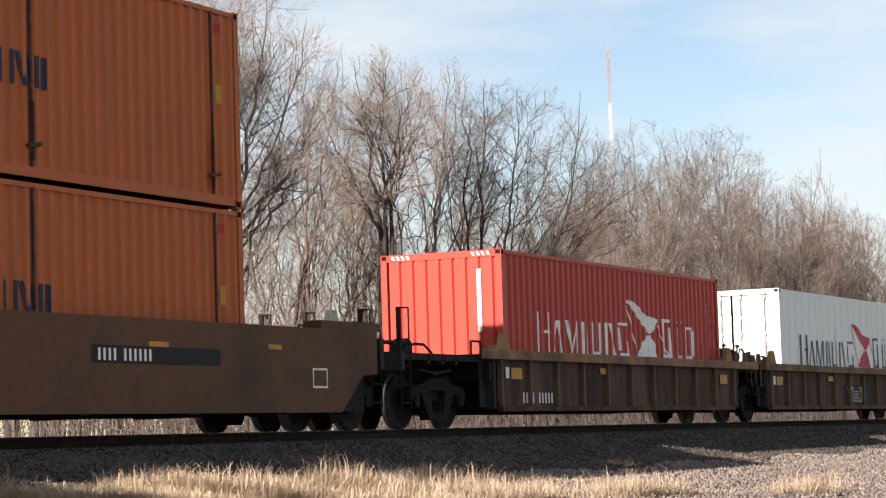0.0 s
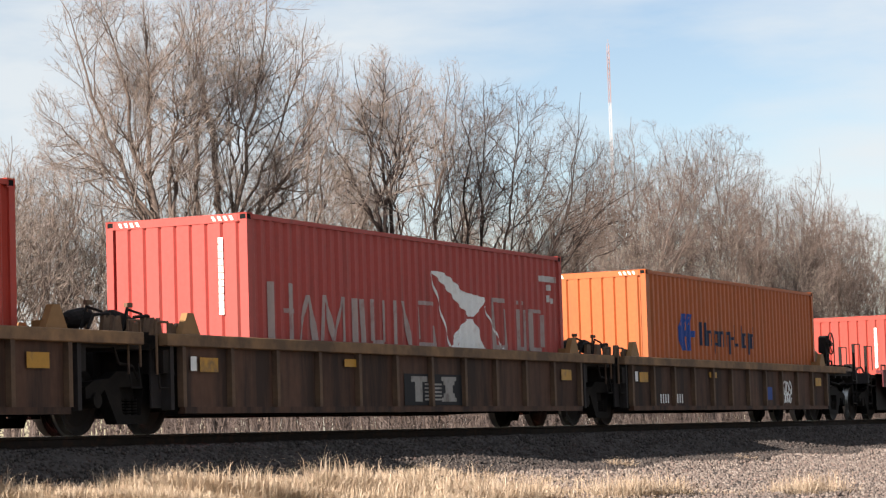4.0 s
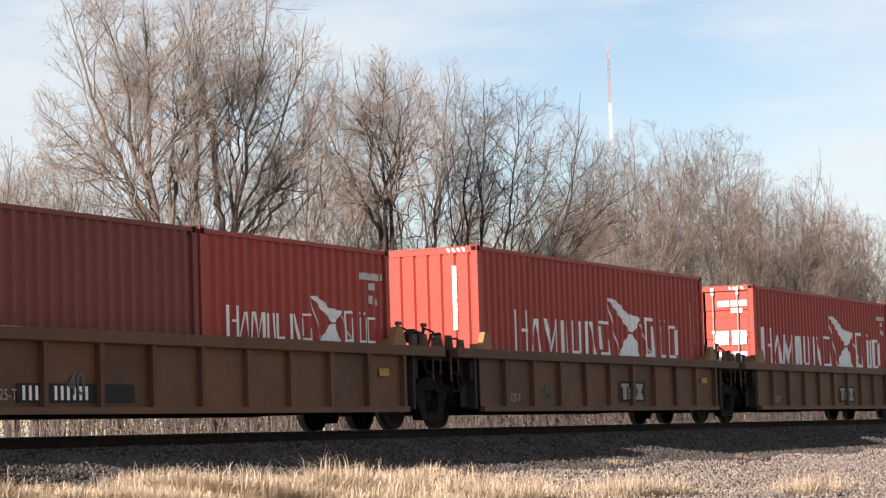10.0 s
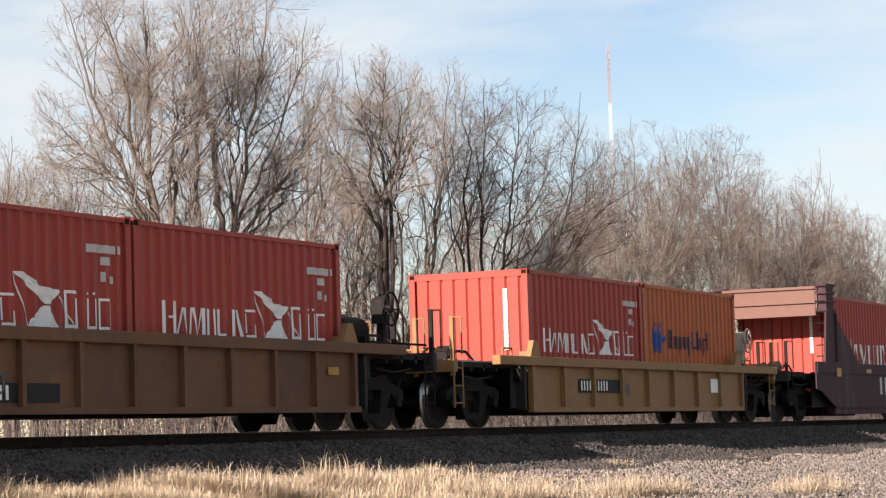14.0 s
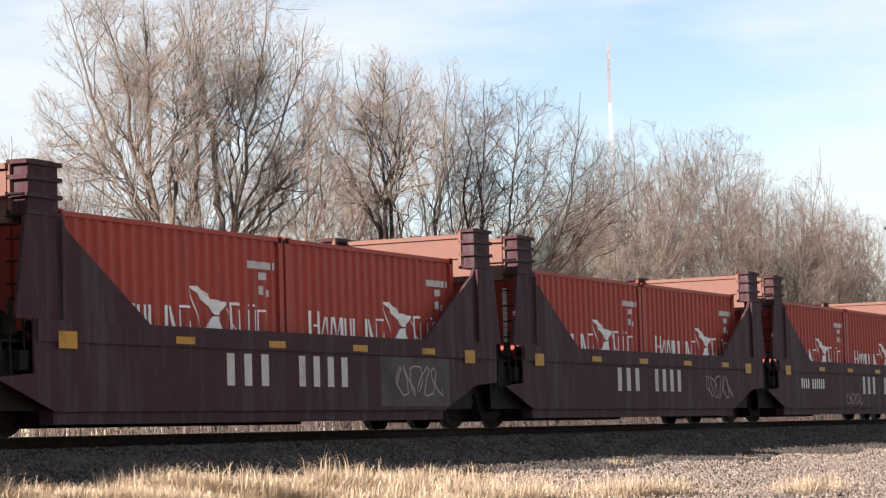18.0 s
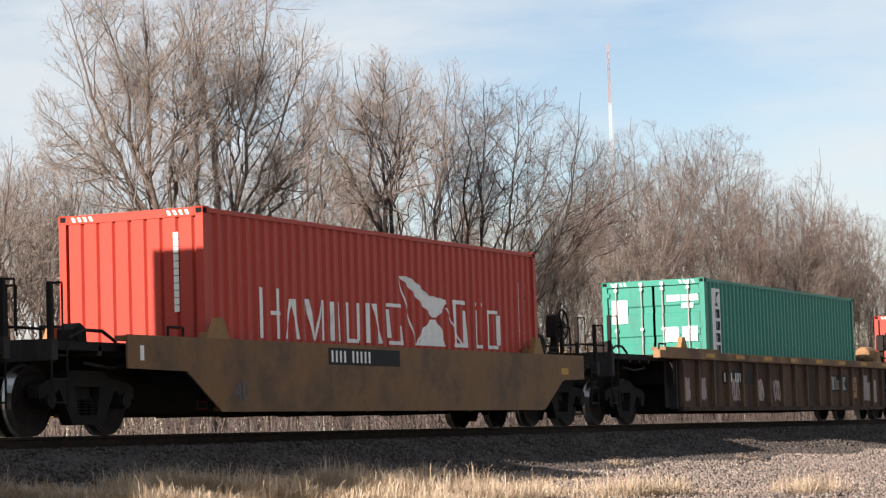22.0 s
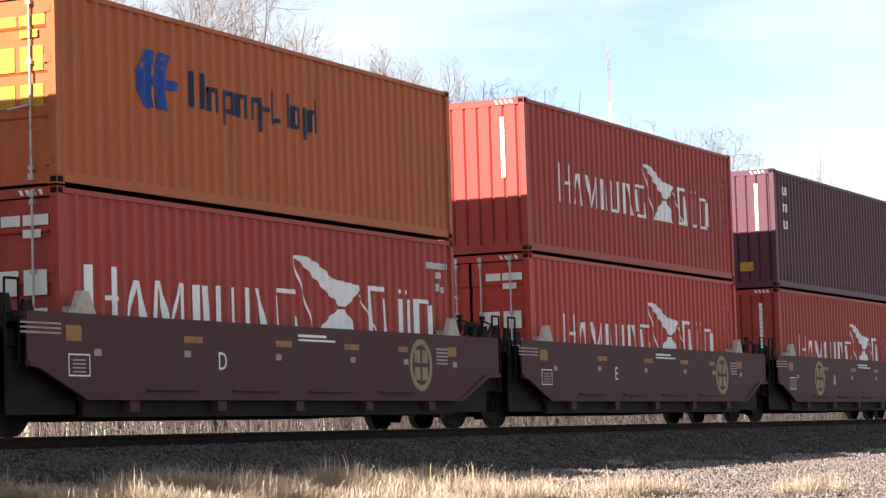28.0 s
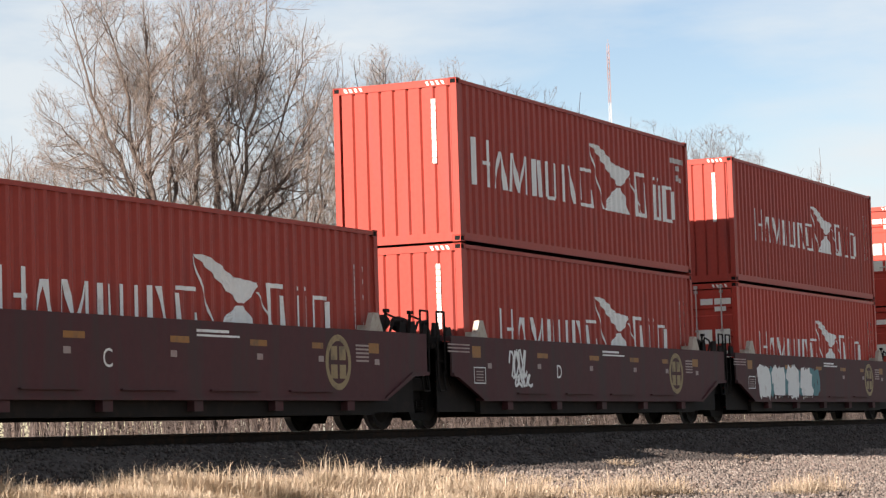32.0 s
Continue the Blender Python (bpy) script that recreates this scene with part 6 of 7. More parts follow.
L40, L20 = 12.192, 6.058
KINDS = {
    "red40": (L40, HC, "red", False, "sail", "red high-cube container with white lettering strokes, corrugated end", ()),
    "red40b": (L40, HC, "red_bright", False, "sail", "bright red high-cube container with white lettering strokes", ()),
    "red40door": (L40, HC, "red_bright", True, "sail", "red high-cube container, barred doors with white data plates", ()),
    "red40faint": (L40, HC, "red_faded", False, "sail_faint", "faded red container with worn lettering strokes", ("label_top", "wide")),
    "red40wide": (L40, HC, "red", False, "sail", "red high-cube container with large lettering strokes and code strip", ("label_top", "wide")),
    "red40wdoor": (L40, HC, "red", True, "sail", "red high-cube container with large lettering strokes, barred doors", ("label_top", "wide")),
    "red20": (L20, STD, "red", False, "sail", "red twenty-foot container with white lettering strokes", ()),
    "dark20": (L20, STD, "rust_red", False, "plain", "plain rusty red twenty-foot container without lettering", ("strip",)),
    "orange20": (L20, STD, "orange", False, "curve", "orange twenty-foot container with a blue sign", ()),
    "orange40": (L40, HC, "orange", False, "curve", "orange high-cube container with navy lettering and blue sign", ()),
    "orange40warm": (L40, HC, "orange_warm", False, "curve", "warm orange high-cube container with navy lettering and blue sign", ()),
    "orange40std": (L40, STD, "orange", True, "curve", "orange container with barred doors and a blue sign", ()),
    "orange40rust": (L40, HC, "orange_rust", False, "curve", "rust-spotted orange container with navy lettering strokes", ()),
    "orange45": (13.716, HC, "orange", False, "long", "long orange container with posts inside its ends", ()),
    "white40": (L40, HC, "white", True, "reefer", "white refrigerated container with grey lettering and red sail sign", ()),
    "green40": (L40, HC, "green", True, "plain_green", "dark green container, pale door end and upright white panel", ()),
    "grey40": (L40, HC, "grey", False, "square", "weathered blue-grey container with rust streaks and square sign", ("label_top",)),
    "brown40": (L40, HC, "brown", True, "plain", "brown high-cube container with barred doors", ()),
    "brown40std": (L40, STD, "brown", False, "upright", "brown container with upright white lettering bars", ("strip",)),
    "dark40": (L40, HC, "dark_brown", False, "upright", "dark maroon container with upright white lettering bars", ("strip",)),
}


def dress(kind, g):
    """Signs of single containers, as plain shapes."""
    if kind == "grey40":
        bm = bm_new()
        painted(bm, [(1.15, 4.95, 7.2), (1.70, 4.95, 7.2), (2.22, 4.95, 7.2)], 0.011)
        part("square_sign", bm, "mark_blue", g, "blue square sign")
        bm = bm_new()
        painted(bm, [(1.15, 5.2, 7.2), (1.55, 6.4, 7.2), (2.1, 7.1, 7.2)], 0.014)
        part("sign_corner", bm, "mark_orange", g, "orange lower corner of the sign")
        bm = bm_new()
        for x in (5.05, 5.75, 6.45):
            painted(bm, [(1.45, x, x + 0.22), (2.0, x, x + 0.22)], 0.018)
            painted(bm, [(1.45, x + 0.22, x + 0.55), (1.58, x + 0.22, x + 0.55)], 0.018)
        for x in (5.27, 5.97):
            painted(bm, [(1.87, x, x + 0.3), (2.0, x, x + 0.3)], 0.018)
        part("sign_bars", bm, "mark_yellow", g, "yellow bars of the sign")
        bm = bm_new()
        for i in range(9):
            v = [bm.verts.new((0.008, y, z)) for y, z in ((0.58 - 0.15 * i, HC - 0.36), (0.45 - 0.15 * i, HC - 0.36), (0.45 - 0.15 * i, HC - 0.25), (0.58 - 0.15 * i, HC - 0.25))]
            bm.faces.new(v)
        part("code_marking", bm, "hazard", g)
    elif kind == "green40":
        bm = bm_new()
        painted(bm, [(1.15, 0.60, 1.12), (2.68, 0.60, 1.12)], 0.011)
        part("upright_panel", bm, "mark_white", g, "white upright name panel")
        bm = bm_new()
        for k in range(4):
            z = 1.2 + 0.27 * k
            painted(bm, [(z, 0.72, 0.80), (z + 0.2, 0.72, 0.80)], 0.016)
            painted(bm, [(z, 0.92, 1.0), (z + 0.2, 0.92, 1.0)], 0.016)
            painted(bm, [(z + (0.15 if k % 2 else 0.0), 0.8, 0.92), (z + (0.2 if k % 2 else 0.05), 0.8, 0.92)], 0.016)
        painted(bm, [(2.28, 0.70, 0.76), (2.6, 0.9, 1.0)], 0.016)
        painted(bm, [(2.28, 0.9, 0.96), (2.45, 0.74, 0.84)], 0.016)
        part("panel_bars", bm, "mark_navy", g, "dark bars on the panel")
        bm = bm_new()
        v = [bm.verts.new((0.012, y, z)) for y, z in ((1.0, HC - 0.95), (0.62, HC - 0.95), (0.62, HC - 0.42), (1.0, HC - 0.42))]
        bm.faces.new(v)
        part("door_placard", bm, "hazard", g, "white square placard on the door")
    elif kind in ("brown40std", "dark40"):
        top = 2.2 if kind == "brown40std" else 2.5
        bm = bm_new()
        n = 6 if kind == "brown40std" else 3
        for k in range(n):
            z = top - (0.30 if n == 6 else 0.42) * k
            painted(bm, [(z - 0.2, 0.70, 0.80), (z, 0.70, 0.80)], 0.014)
            painted(bm, [(z - 0.2, 0.95, 1.04), (z, 0.95, 1.04)], 0.014)
            painted(bm, [(z - (0.05 if k % 2 else 0.2), 0.8, 0.95), (z - (0.0 if k % 2 else 0.15), 0.8, 0.95)], 0.014)
        for z in (0.9, 1.05, 1.4, 1.6, 1.8):
            painted(bm, [(z, 11.3, 11.38), (z + 0.1, 11.3, 11.38)], 0.014)
        part("upright_bars", bm, "mark_white", g, "white upright lettering bars")
        bm = bm_new()
        painted(bm, [(1.35, 10.9, 11.2), (1.55, 10.9, 11.2)], 0.014)
        v = [bm.verts.new((0.009, y, z)) for y, z in ((-0.28, 0.42), (-0.62, 0.42), (-0.62, 0.64), (-0.28, 0.64))]
        bm.faces.new(v)
        part("caution_plate", bm, "mark_yellow", g, "yellow caution plate")
    elif kind == "orange45":
        boxes(g, "inner_post", "casting", [(x - 0.02, x + 0.02, min(s * 1.19, s * 1.222), max(s * 1.19, s * 1.222), 0.16, HC - 0.07) for x in (0.78, 8.37, 12.93) for s in (-1, 1)])
        for x, slant, top in ((5.6, 0, 1.80), (5.95, 0, 1.66), (6.3, 0, 1.66), (6.6, 0, 1.80), (6.95, 0, 1.80), (7.3, 0, 1.80), (7.70, 0, 1.62), (7.92, 0, 1.62), (8.20, -0.12, 1.62), (8.22, 0.12, 1.62), (8.47, 0, 1.60), (8.66, 0, 1.60)):
            bm = bm_new()
            stroke(bm, x, x + slant, 0.085, 1.18, top)
            part("paint_stroke", bm, "mark_navy", g)
        for x in (8.39, 12.92):
            bm = bm_new()
            rod(bm, (x - 0.02, -1.235, 0.25), (x - 0.02, -1.235, 1.0), 0.02, 6)
            rod(bm, (x - 0.16, -1.24, 0.42), (x + 0.14, -1.24, 0.46), 0.028, 6)
            part("post_latch", clean(bm), "casting", g)
        bm = bm_new()
        painted(bm, [(HC - 0.36, 13.03, 13.2), (HC - 0.22, 13.03, 13.2)], 0.014)
        part("red_placard", bm, "mark_red", g)
        bm = bm_new()
        painted(bm, [(1.5, 13.06, 13.2), (1.78, 13.06, 13.2)], 0.014)
        part("yellow_placard", bm, "mark_yellow", g)


SETS = "articulated five-unit well car"


def spread_ribs(a, b, step):
    n = max(2, round((b - a) / step))
    return [a + (b - a) * i / n for i in range(n + 1)]


def build_train():
    TOP = BED + HC + 0.028
    # first car: yellow-brown flat-sided well car with two long orange containers
    x = 31.35 - 13.716
    load("orange45", x)
    load("orange45", x, TOP)
    pl = [("mark_black", 9.2, 0.93, 3.3, 0.24), ("bars_mark_white", 9.35, 0.97, 11, 0.16, -HALF, 4), ("mark_yellow", 10.6, 1.17, 0.5, 0.07), ("mark_yellow", 6.6, 1.2, 0.5, 0.08), ("mark_yellow", 13.9, 1.2, 0.4, 0.07), ("mark_white", 15.25, 0.64, 0.03, 0.27), ("mark_white", 15.7, 0.64, 0.03, 0.27), ("mark_white", 15.25, 0.64, 0.48, 0.03), ("mark_white", 15.25, 0.91, 0.48, 0.03)]
    FIRST_CAR = roll(smooth_unit("well_car", "yellow-brown flat-sided well car carrying two stacked orange containers", -4.0, 17.95, -0.5, 16.2, 0.75, "brown_yellow", "plain", "plain", [-2.6, 16.95], 1.55, 0.27, pl, ledge=True), x)

    # the car before it, whose shadow lies on the verge at the start
    ahead = x - 22.3
    load("orange45", ahead)
    load("orange45", ahead, TOP)
    roll(copy_thing(FIRST_CAR, Matrix()), ahead)

    # second: five ribbed units with 48-foot wells
    joints = [36.2, 55.25, 72.95, 90.9, 108.4, 126.3]
    loads = [("red40b", 40.8), ("white40", 57.65), ("red40door", 75.88), ("red40faint", 93.95), ("orange40", 110.8)]
    for i, (kind, x) in enumerate(loads):
        load(kind, x)
        l, r = joints[i] - x, joints[i + 1] - x
        w0, w1 = (l + 0.75, r - 2.05)
        if i == 0:
            w0 = -0.7
        if i == 4:
            w1 = r - 3.2
        tr = [r] if i < 4 else [r - 1.35]
        if i == 0:
            tr = [-2.6] + tr
        pl = [("mark_yellow", w0 + 0.5, 0.85, 0.5, 0.2), ("mark_yellow", w0 + 4.9, 0.98, 0.5, 0.12), ("mark_yellow", w1 - 0.9, 0.85, 0.5, 0.2), ("mark_white", w0 + 0.25, 0.86, 0.16, 0.2)]
        if i in (0, 4):
            pl += [("bars_mark_white", 0.35 if i == 0 else 0.1, 0.42, 10, 0.19, -HALF + 0.09, 4)]
        else:
            pl += [("mark_black", 4.75, 0.38, 2.3, 0.52, -HALF + 0.09), ("logo", 5.0, 0.44, 1.85, 0.42, -HALF + 0.09)]
        if i == 4:
            pl += [("mark_blue", 7.35, 0.5, 0.5, 0.3, -HALF + 0.09)]
        unit = roll(ribbed_unit("well_car", "grimy olive-brown ribbed well car unit with yellow top chord", l, r, w0, w1, spread_ribs(w0, w1, 1.31), "olive_car", "olive_web",
                         "plain" if i == 0 else "", "brake" if i == 4 else "", tr, 1.36, 0.30, (l + 3.3 if i == 0 else l + 0.3, r - 1.5 if i == 4 else r - 0.3), pl), x)
        if i == 4:
            scrawl(unit, 8.65, 0.62, 0.75, 0.35, "mark_white", 3, 0.05, -HALF + 0.09)
            scrawl(unit, 8.75, 0.42, 0.55, 0.25, "mark_white", 5, 0.05, -HALF + 0.088)
        if i == 2:
            scrawl(unit, 9.9, 0.5, 0.7, 0.4, "mark_faint", 8, 0.04, -HALF + 0.09)

    # third: three maroon flat-sided units with pairs of twenty-foot boxes
    for i, x in enumerate((130.65, 146.4, 162.15)):
        load("red20", x)
        load("red20", x + 6.134)
        l, r = (-3.3 if i == 0 else -1.75), (15.0 if i == 2 else 14.0)
        tr = ([-2.05] if i == 0 else []) + ([13.75] if i == 2 else [14.0])
        num = 1.0 if i == 0 else 8.49
        pl = [("mark_yellow", 0.0, 0.98, 0.4, 0.15), ("mark_yellow", 3.4, 0.98, 0.5, 0.1), ("mark_amber", 5.75, 0.89, 0.45, 0.09), ("mark_amber", 7.72, 0.89, 0.45, 0.09), ("mark_amber", 13.0, 1.05, 0.42, 0.18), ("mark_faint", 6.3, 0.91, 1.3, 0.05), ("mark_faint", 5.55, 1.13, 0.9, 0.06), ("mark_faint", 1.2, 1.1, 1.2, 0.05)]
        if i != 1:
            pl += [("bars_mark_white", num, 0.85, 4, 0.37, -HALF, None, 0.34), ("bars_mark_white", num + 1.82, 0.85, 6, 0.37, -HALF, None, 0.275)]
        letters = [("40", 9.9 if i == 0 else 1.5, 0.42, 0.42, "mark_faint"), ("BCA"[i], 4.0 if i else 8.8, 0.75, 0.22, "mark_white")]
        roll(smooth_unit("well_car", "maroon flat-sided well car unit holding two short red containers", l, r, -0.55, 11.8, 1.25, "maroon_car", "plain" if i == 0 else "", "brake" if i == 2 else "", tr, 1.33, 0.22, pl, letters), x)

    # fourth: five ribbed yellow units with 40-foot wells
    joints = [177.6, 195.95, 211.75, 227.55, 243.35, 260.5]
    starts = [182.0, 197.75, 213.6, 229.35, 245.15]
    for i, x in enumerate(starts):
        if i == 0:
            load("dark20", x)
            load("red20", x + 6.134)
        elif i == 4:
            load("red20", x)
            load("red20", x + 6.134)
        else:
            load(("red40", "red40wdoor", "red40wide")[i - 1], x)
        l, r = joints[i] - x, joints[i + 1] - x
        tr = ([-2.35] if i == 0 else []) + ([r] if i < 4 else [r - 1.85])
        pl = [("mark_yellow", 11.3, 0.85, 0.35, 0.12)]
        if i in (0, 4):
            pl += [("mark_black", 1.3, 0.42, 2.7, 0.24, -HALF + 0.085), ("bars_mark_white", 1.4, 0.45, 11, 0.18, -HALF + 0.08, 4)]
        else:
            pl += [("mark_black", 6.3, 0.44, 1.5, 0.42, -HALF + 0.085), ("logo", 6.4, 0.49, 1.3, 0.32, -HALF + 0.085)]
        letters = [("40", 2.4, 0.52, 0.4, "mark_grey", -HALF + 0.08), ("125-T", 0.8, 0.45, 0.2, "mark_faint", -HALF + 0.08)]
        roll(ribbed_unit("well_car", "weathered yellow ribbed well car unit", l, r, -0.45, 12.3, spread_ribs(0.55, 12.15, 1.33), "yellow_car", "yellow_car",
                         "plain" if i == 0 else "", "brake" if i == 4 else "", tr, 1.36, 0.30, (l + 3.1 if i == 0 else l + 0.25, r - 1.4 if i == 4 else r - 0.25), pl, letters), x)

    # single yellow ribbed car
    x = 264.9
    load("red20", x)
    load("orange20", x + 6.134)
    pl = [("mark_black", 1.9, 0.62, 2.3, 0.26, -HALF + 0.085), ("bars_mark_white", 2.0, 0.66, 10, 0.19, -HALF + 0.08, 4), ("mark_white", 9.7, 0.65, 0.5, 0.3, -HALF + 0.085)]
    roll(ribbed_unit("well_car", "bright yellow ribbed well car with sunlit end platform", -3.7, 14.6, -0.5, 11.85, spread_ribs(-0.45, 11.8, 1.53), "yellow_clean", "yellow_clean",
                     "plain", "brake", [-2.3, 13.5], 1.27, 0.28, (-2.0, 14.4), pl, [("40", 4.3, 0.55, 0.38, "mark_grey", -HALF + 0.08)]), x)

    # five dark units with bulkheads
    for i, x in enumerate((284.75, 299.95, 315.3, 330.75, 346.2)):
        if i < 2:
            load("red40", x)
        else:
            load("red20", x)
            load("red20", x + 6.134)
        l, r = (-4.2 if i == 0 else -1.5), (15.4 if i == 4 else 13.85)
        tr = ([-2.3] if i == 0 else []) + ([13.9] if i == 4 else [13.85])
        pl = [("mark_yellow", -0.45, 1.1, 0.42, 0.22, -HALF - 0.026), ("mark_yellow", 2.4, 1.22, 0.5, 0.1, -HALF - 0.026), ("mark_yellow", 5.0, 1.22, 0.5, 0.1, -HALF - 0.026), ("mark_yellow", 7.7, 1.22, 0.5, 0.1, -HALF - 0.026), ("mark_yellow", 10.2, 1.22, 0.5, 0.1, -HALF - 0.026), ("mark_yellow", 11.9, 1.1, 0.42, 0.22, -HALF - 0.026),
              ("bars_mark_plate", 6.5 if i == 4 else 3.8, 0.66, 3, 0.46, -HALF, None, 0.50), ("bars_mark_plate", (6.5 if i == 4 else 3.8) + 2.15, 0.66, 4, 0.46, -HALF, None, 0.46)]
        if i == 2:
            pl += [("patch_grey", 8.7, 0.36, 2.6, 0.8, -HALF + 0.001)]
        if i in (0, 4):
            pl += [("bars_mark_white", 8.6 if i == 0 else 0.9, 0.78, 11, 0.24, -HALF, 4)]
        unit = roll(bulkhead_unit("bulkhead_well_car", "dusty plum well car unit with tall end bulkheads", l, r, "plain" if i == 0 else "", "plain" if i == 4 else "", tr, pl), x)
        if i in (2, 3):
            scrawl(unit, 9.2, 0.5, 1.7, 0.55, "mark_faint", 11 + i, 0.03)
        if i == 4:
            scrawl(unit, 9.6, 0.72, 1.4, 0.24, "mark_faint", 17, 0.03)
            scrawl(unit, 4.8, 0.38, 1.5, 0.3, "mark_faint", 19, 0.025)

    # two single flat-sided yellow cars, a ribbed one and another flat-sided one
    for x, top_kind, low_kind in ((365.95, "grey40", "red40door"), (385.85, None, "red40b"), (431.15, None, "red40")):
        load(low_kind, x)
        if top_kind:
            load(top_kind, x, TOP)
        pl = [("mark_black", 3.2 if x < 420 else 1.9, 1.0, 2.5, 0.26), ("bars_mark_white", 3.3 if x < 420 else 2.0, 1.04, 10, 0.18, -HALF, 4), ("mark_yellow", 12.6, 0.95, 0.35, 0.12), ("mark_white", -2.2, 0.98, 0.1, 0.2)]
        if x > 420:
            pl += [("bars_maroon_car", 8.9, 0.55, 3, 0.48, -HALF)]
        unit = roll(smooth_unit("well_car", "yellow-ochre flat-sided well car with stencilled number patch", -4.1, 14.9, -0.05, 11.75, 0.95, "yellow_mid", "plain", "brake", [-2.85, 13.65], 1.32, 0.29, pl,
                         [("40", 0.3, 0.45, 0.4, "mark_grey")]), x)
        if x > 420:
            # added red plate in place of a sunlit red spot beside the truck
            boxes(unit, "red_reflector", "red_spot_paint", [(-3.28, -2.98, -HALF - 0.02, -HALF + 0.0, 0.46, 0.74)])
    x = 407.72
    load("green40", x)
    pl = [("mark_black", 0.45, 0.85, 2.2, 0.3, -HALF + 0.085), ("bars_mark_white", 0.55, 0.9, 9, 0.2, -HALF + 0.08, 4), ("mark_black", 8.95, 0.72, 1.66, 0.42, -HALF + 0.085), ("logo", 9.05, 0.76, 1.45, 0.34, -HALF + 0.085), ("mark_amber", 10.95, 0.56, 0.55, 0.55, -HALF + 0.085), ("mark_grime", 12.07, 0.5, 0.5, 0.66, -HALF + 0.085), ("mark_grime", 12.97, 0.45, 0.5, 0.6, -HALF + 0.085)]
    pl += [("mark_yellow", -0.9 + 2.1 * k, 1.41, 0.6, 0.09, -HALF - 0.004) for k in range(8)]
    root = ribbed_unit("well_car", "dark weathered ribbed well car with raised yellow-flecked deck end", -6.3, 17.9, -2.4, 14.0, spread_ribs(-2.3, 13.95, 1.02), "olive_car", "olive_web",
                       "plain", "brake", [-4.85, 16.4], 1.53, 0.28, (-3.8, 16.1), pl, [("53", 10.98, 0.7, 0.38, "mark_black", -HALF + 0.075)])
    boxes(root, "deck_ledge", "olive_car", [(-3.4, 0.2, y, y + 0.32, 1.532, 1.60) for y in (-HALF + 0.02, HALF - 0.34)])
    for k, (sx, sw) in enumerate(((-2.1, 0.3), (-1.0, 0.25), (1.1, 0.5), (3.0, 0.4), (4.2, 0.5), (12.4, 0.4))):
        scrawl(root, sx, 0.45, sw, 0.55, "mark_faint", 30 + k, 0.06, -HALF + 0.09)
    roll(root, x)

    # two five-unit brown sets, doubly stacked for the most part
    sets = (((453.2, "brown40", "orange40warm", "B"), (468.92, "red40door", "brown40std", "C"), (484.25, "red40wdoor", "orange40std", "D"), (499.8, "red40door", "red40", "E"), (515.3, "red40", "dark40", "A")),
            ((535.0, "orange40rust", None, "B"), (550.52, "red40", None, "C"), (566.0, "red40", "red40wide", "D"), (581.32, "red40door", "red40", "E"), (596.9, "red40door", "red40door", "A")))
    for s, units in enumerate(sets):
        for i, (x, low, high, letter) in enumerate(units):
            load(low, x)
            if high:
                load(high, x, TOP)
            l, r = (-4.6 if i == 0 else -1.65), (15.5 if i == 4 else 13.9)
            tr = ([-2.6] if i == 0 else []) + ([14.1] if i == 4 else [13.9])
            pl = [("mark_amber", -0.3, 1.2, 0.36, 0.2), ("mark_amber", 2.6, 1.24, 0.5, 0.09), ("mark_amber", 5.2, 1.24, 0.5, 0.09), ("mark_amber", 7.4, 1.24, 0.5, 0.09), ("mark_amber", 9.3, 1.24, 0.36, 0.09), ("mark_amber", 11.2, 1.2, 0.36, 0.16),
                  ("mark_faint", 0.35, 1.02, 0.17, 0.09), ("mark_faint", 2.6, 1.04, 0.17, 0.09), ("mark_faint", 5.2, 1.04, 0.17, 0.09), ("mark_faint", 7.6, 1.04, 0.17, 0.09), ("mark_faint", 9.5, 1.04, 0.17, 0.09), ("mark_faint", 11.4, 1.02, 0.17, 0.09),
                  ("mark_white", 5.9, 1.40, 0.9, 0.04), ("mark_white", 5.9, 1.34, 1.2, 0.03)]
            pl += [("mark_faint", 10.75, 1.06 + 0.06 * k, 0.45, 0.03) for k in range(5)]
            pl += [("mark_faint", -1.3, 1.28 + 0.06 * k, 0.9, 0.025) for k in range(3)]
            pl += [("mark_white", -0.25, 0.75, 0.5, 0.02), ("mark_white", -0.25, 1.02, 0.5, 0.02), ("mark_white", -0.25, 0.75, 0.02, 0.28), ("mark_white", 0.23, 0.75, 0.02, 0.28)] + [("mark_faint", -0.15, 0.80 + 0.05 * k, 0.3, 0.02) for k in range(4)]
            unit = smooth_unit("well_car", "dark brown flat-sided well car unit with small orange reflectors", l, r, 0.15, 11.7, 1.1, "brown_car", "plain" if i == 0 else "", "brake" if i == 4 else "", tr, 1.56, 0.25, pl,
                               [(letter, 3.5, 0.88, 0.36, "mark_white")], sill=True)
            # round company disc as a plain shape
            bm = bm_new()
            cx = 2.3 if letter == "A" else 10.15
            n = 28
            ring_o = [bm.verts.new((cx + 0.43 * math.cos(2 * math.pi * k / n), -HALF - 0.004, 1.04 + 0.43 * math.sin(2 * math.pi * k / n))) for k in range(n)]
            ring_i = [bm.verts.new((cx + 0.33 * math.cos(2 * math.pi * k / n), -HALF - 0.004, 1.04 + 0.33 * math.sin(2 * math.pi * k / n))) for k in range(n)]
            for k in range(n):
                j = (k + 1) % n
                bm.faces.new((ring_o[k], ring_o[j], ring_i[j], ring_i[k]))
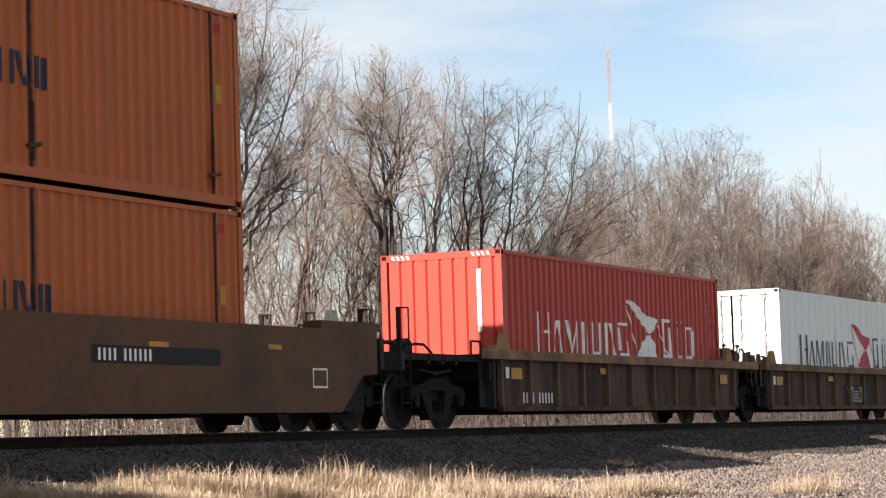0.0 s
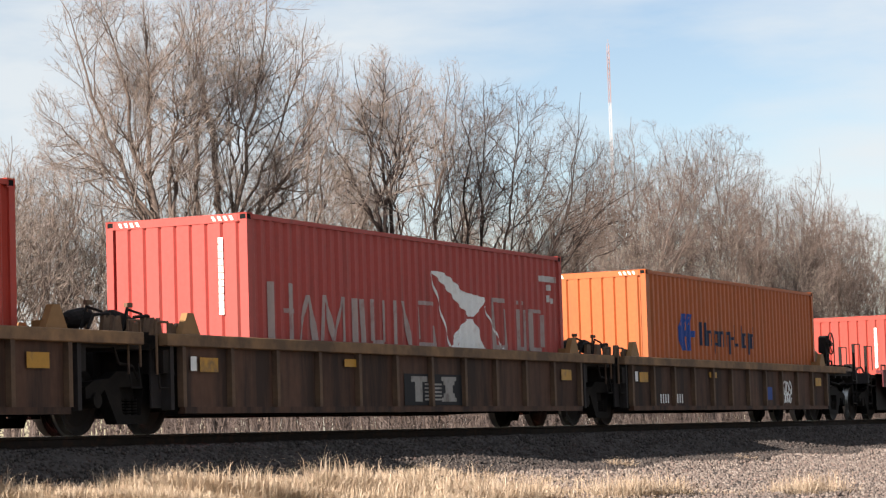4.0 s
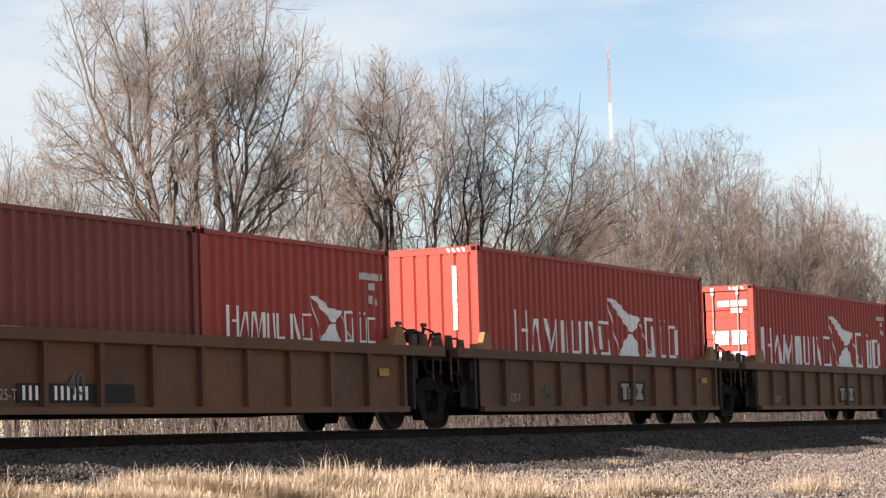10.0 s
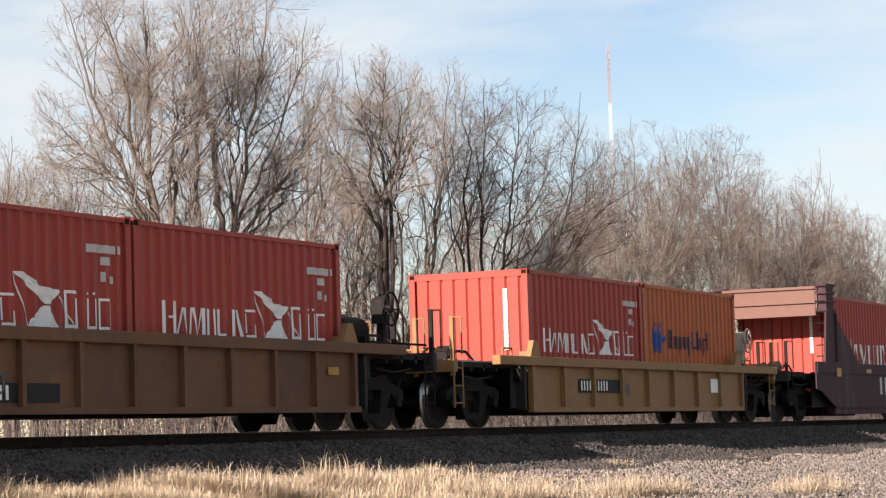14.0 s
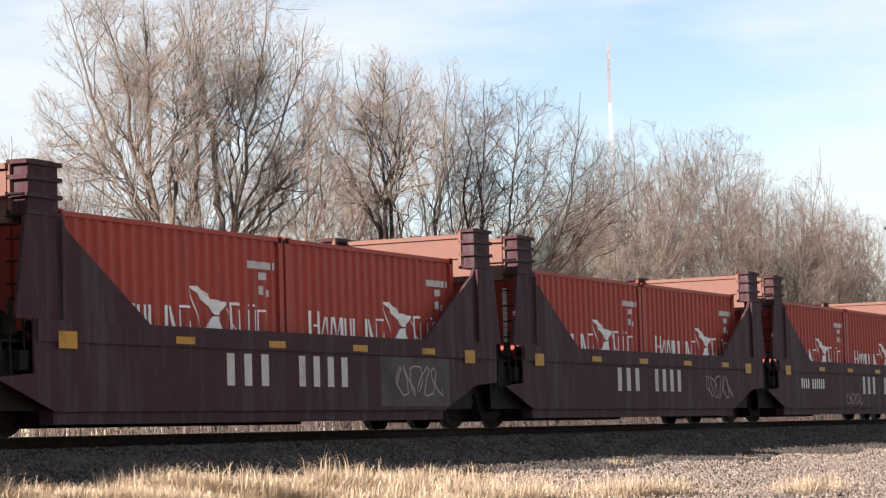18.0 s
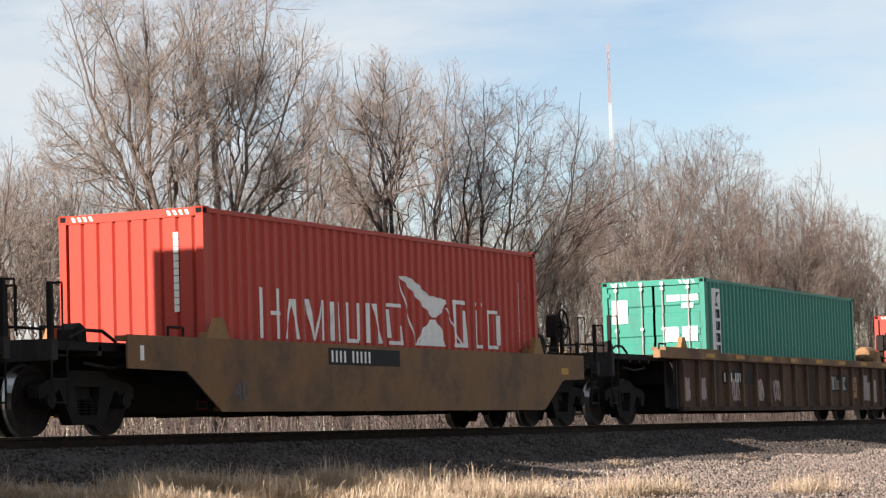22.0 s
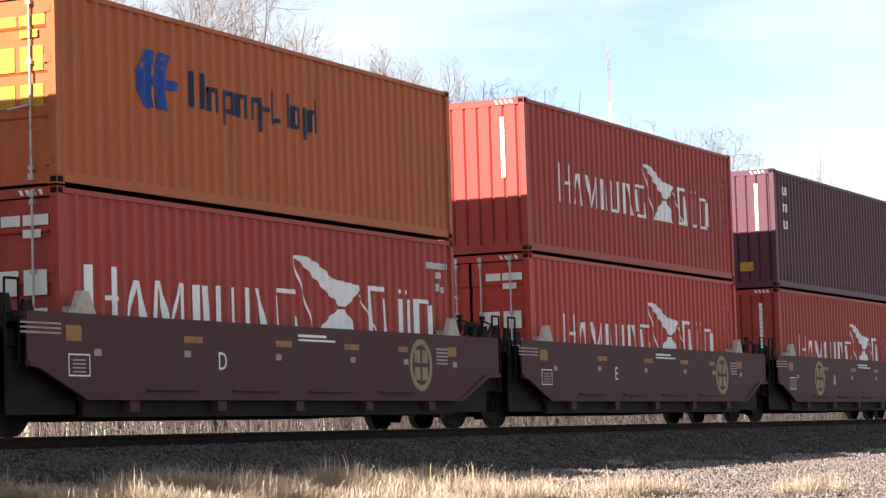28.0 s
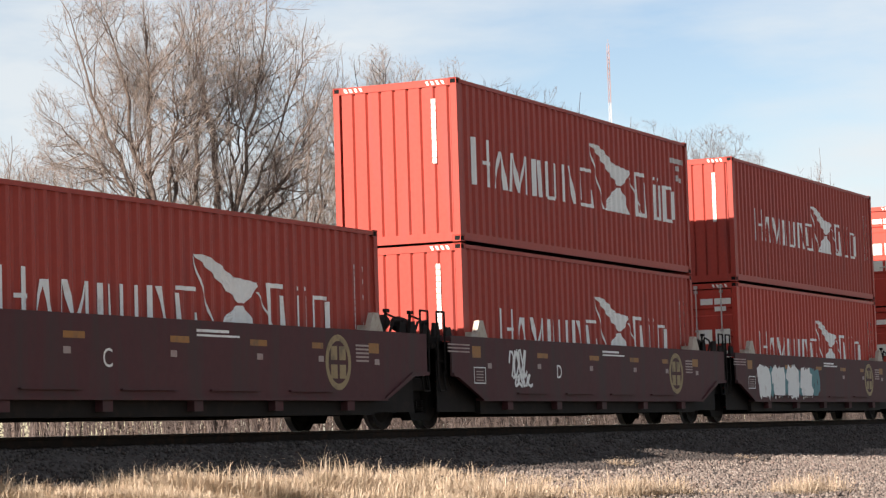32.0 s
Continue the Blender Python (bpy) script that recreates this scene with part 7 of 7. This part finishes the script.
            for sx in (-1, 1):
                for sz in (-1, 1):
                    a, b = sorted((sx * 0.035, sx * 0.25))
                    c, d = sorted((sz * 0.035, sz * 0.25))
                    mark_plate(bm, cx + a, 1.04 + c, b - a, d - c, -HALF - 0.004)
            part("round_disc", bm, "mark_tan", unit, "tan ring-shaped disc sign")
            if s == 1 and i == 3:
                for k in range(4):
                    scrawl(unit, 0.5 + 1.15 * k, 0.55, 0.8, 0.75, "mark_white", 40 + k, 0.22)
                    scrawl(unit, 0.9 + 1.2 * k, 0.6, 0.9, 0.65, "mark_teal", 50 + k, 0.2, -HALF + 0.004)
            if s == 1 and i == 2:
                scrawl(unit, 1.35, 0.85, 0.7, 0.55, "mark_white", 61, 0.06)
                scrawl(unit, 1.5, 0.7, 0.75, 0.25, "mark_white", 62, 0.06)
            roll(unit, x)


M["mark_tan"] = material("tan_sign_paint", (0.30, 0.22, 0.12), 0.6, 0, 0.1, 20, DIRT, 0.3, 3.0)
M["mark_teal"] = material("teal_spray_paint", (0.10, 0.22, 0.24), 0.6, 0, 0.1, 20)
build_train()

# ---------------------------------------------------------------- motion
def run(t):
    """Metres that the train has gone at t seconds: it gathers speed slowly."""
    return 15.495738 * t + 0.5 * 0.0613344 * t * t - 0.0000101223 * t ** 3


def motions():
    times = [0.5 * i for i in range(65)]
    fine = [i / FPS for i in range(32 * FPS + 1)]
    for ob, x, z in MOVERS:
        walk(ob, [(t, pose(x - run(t), TRACK_Y, z)) for t in times])
        for w in ob.children_recursive:
            if not w.name.startswith("wheelset"):
                continue
            at = w.matrix_basis.translation.copy()
            along = x + w.parent.matrix_basis.translation.x + at.x
            seen = [t for t in fine if 16 < along - run(t) < 90]
            turn = {t: pose(at.x, at.y, at.z, 0, -math.degrees(run(t) / WHEEL_R) % 360, 0) for t in seen}
            if not seen:
                continue
            rows = [(t, turn[t]) for t in seen]
            if seen[0] > 0:
                rows.insert(0, (0, turn[seen[0]]))
            if seen[-1] < 32:
                rows.append((32, turn[seen[-1]]))
            walk(w, rows)


motions()
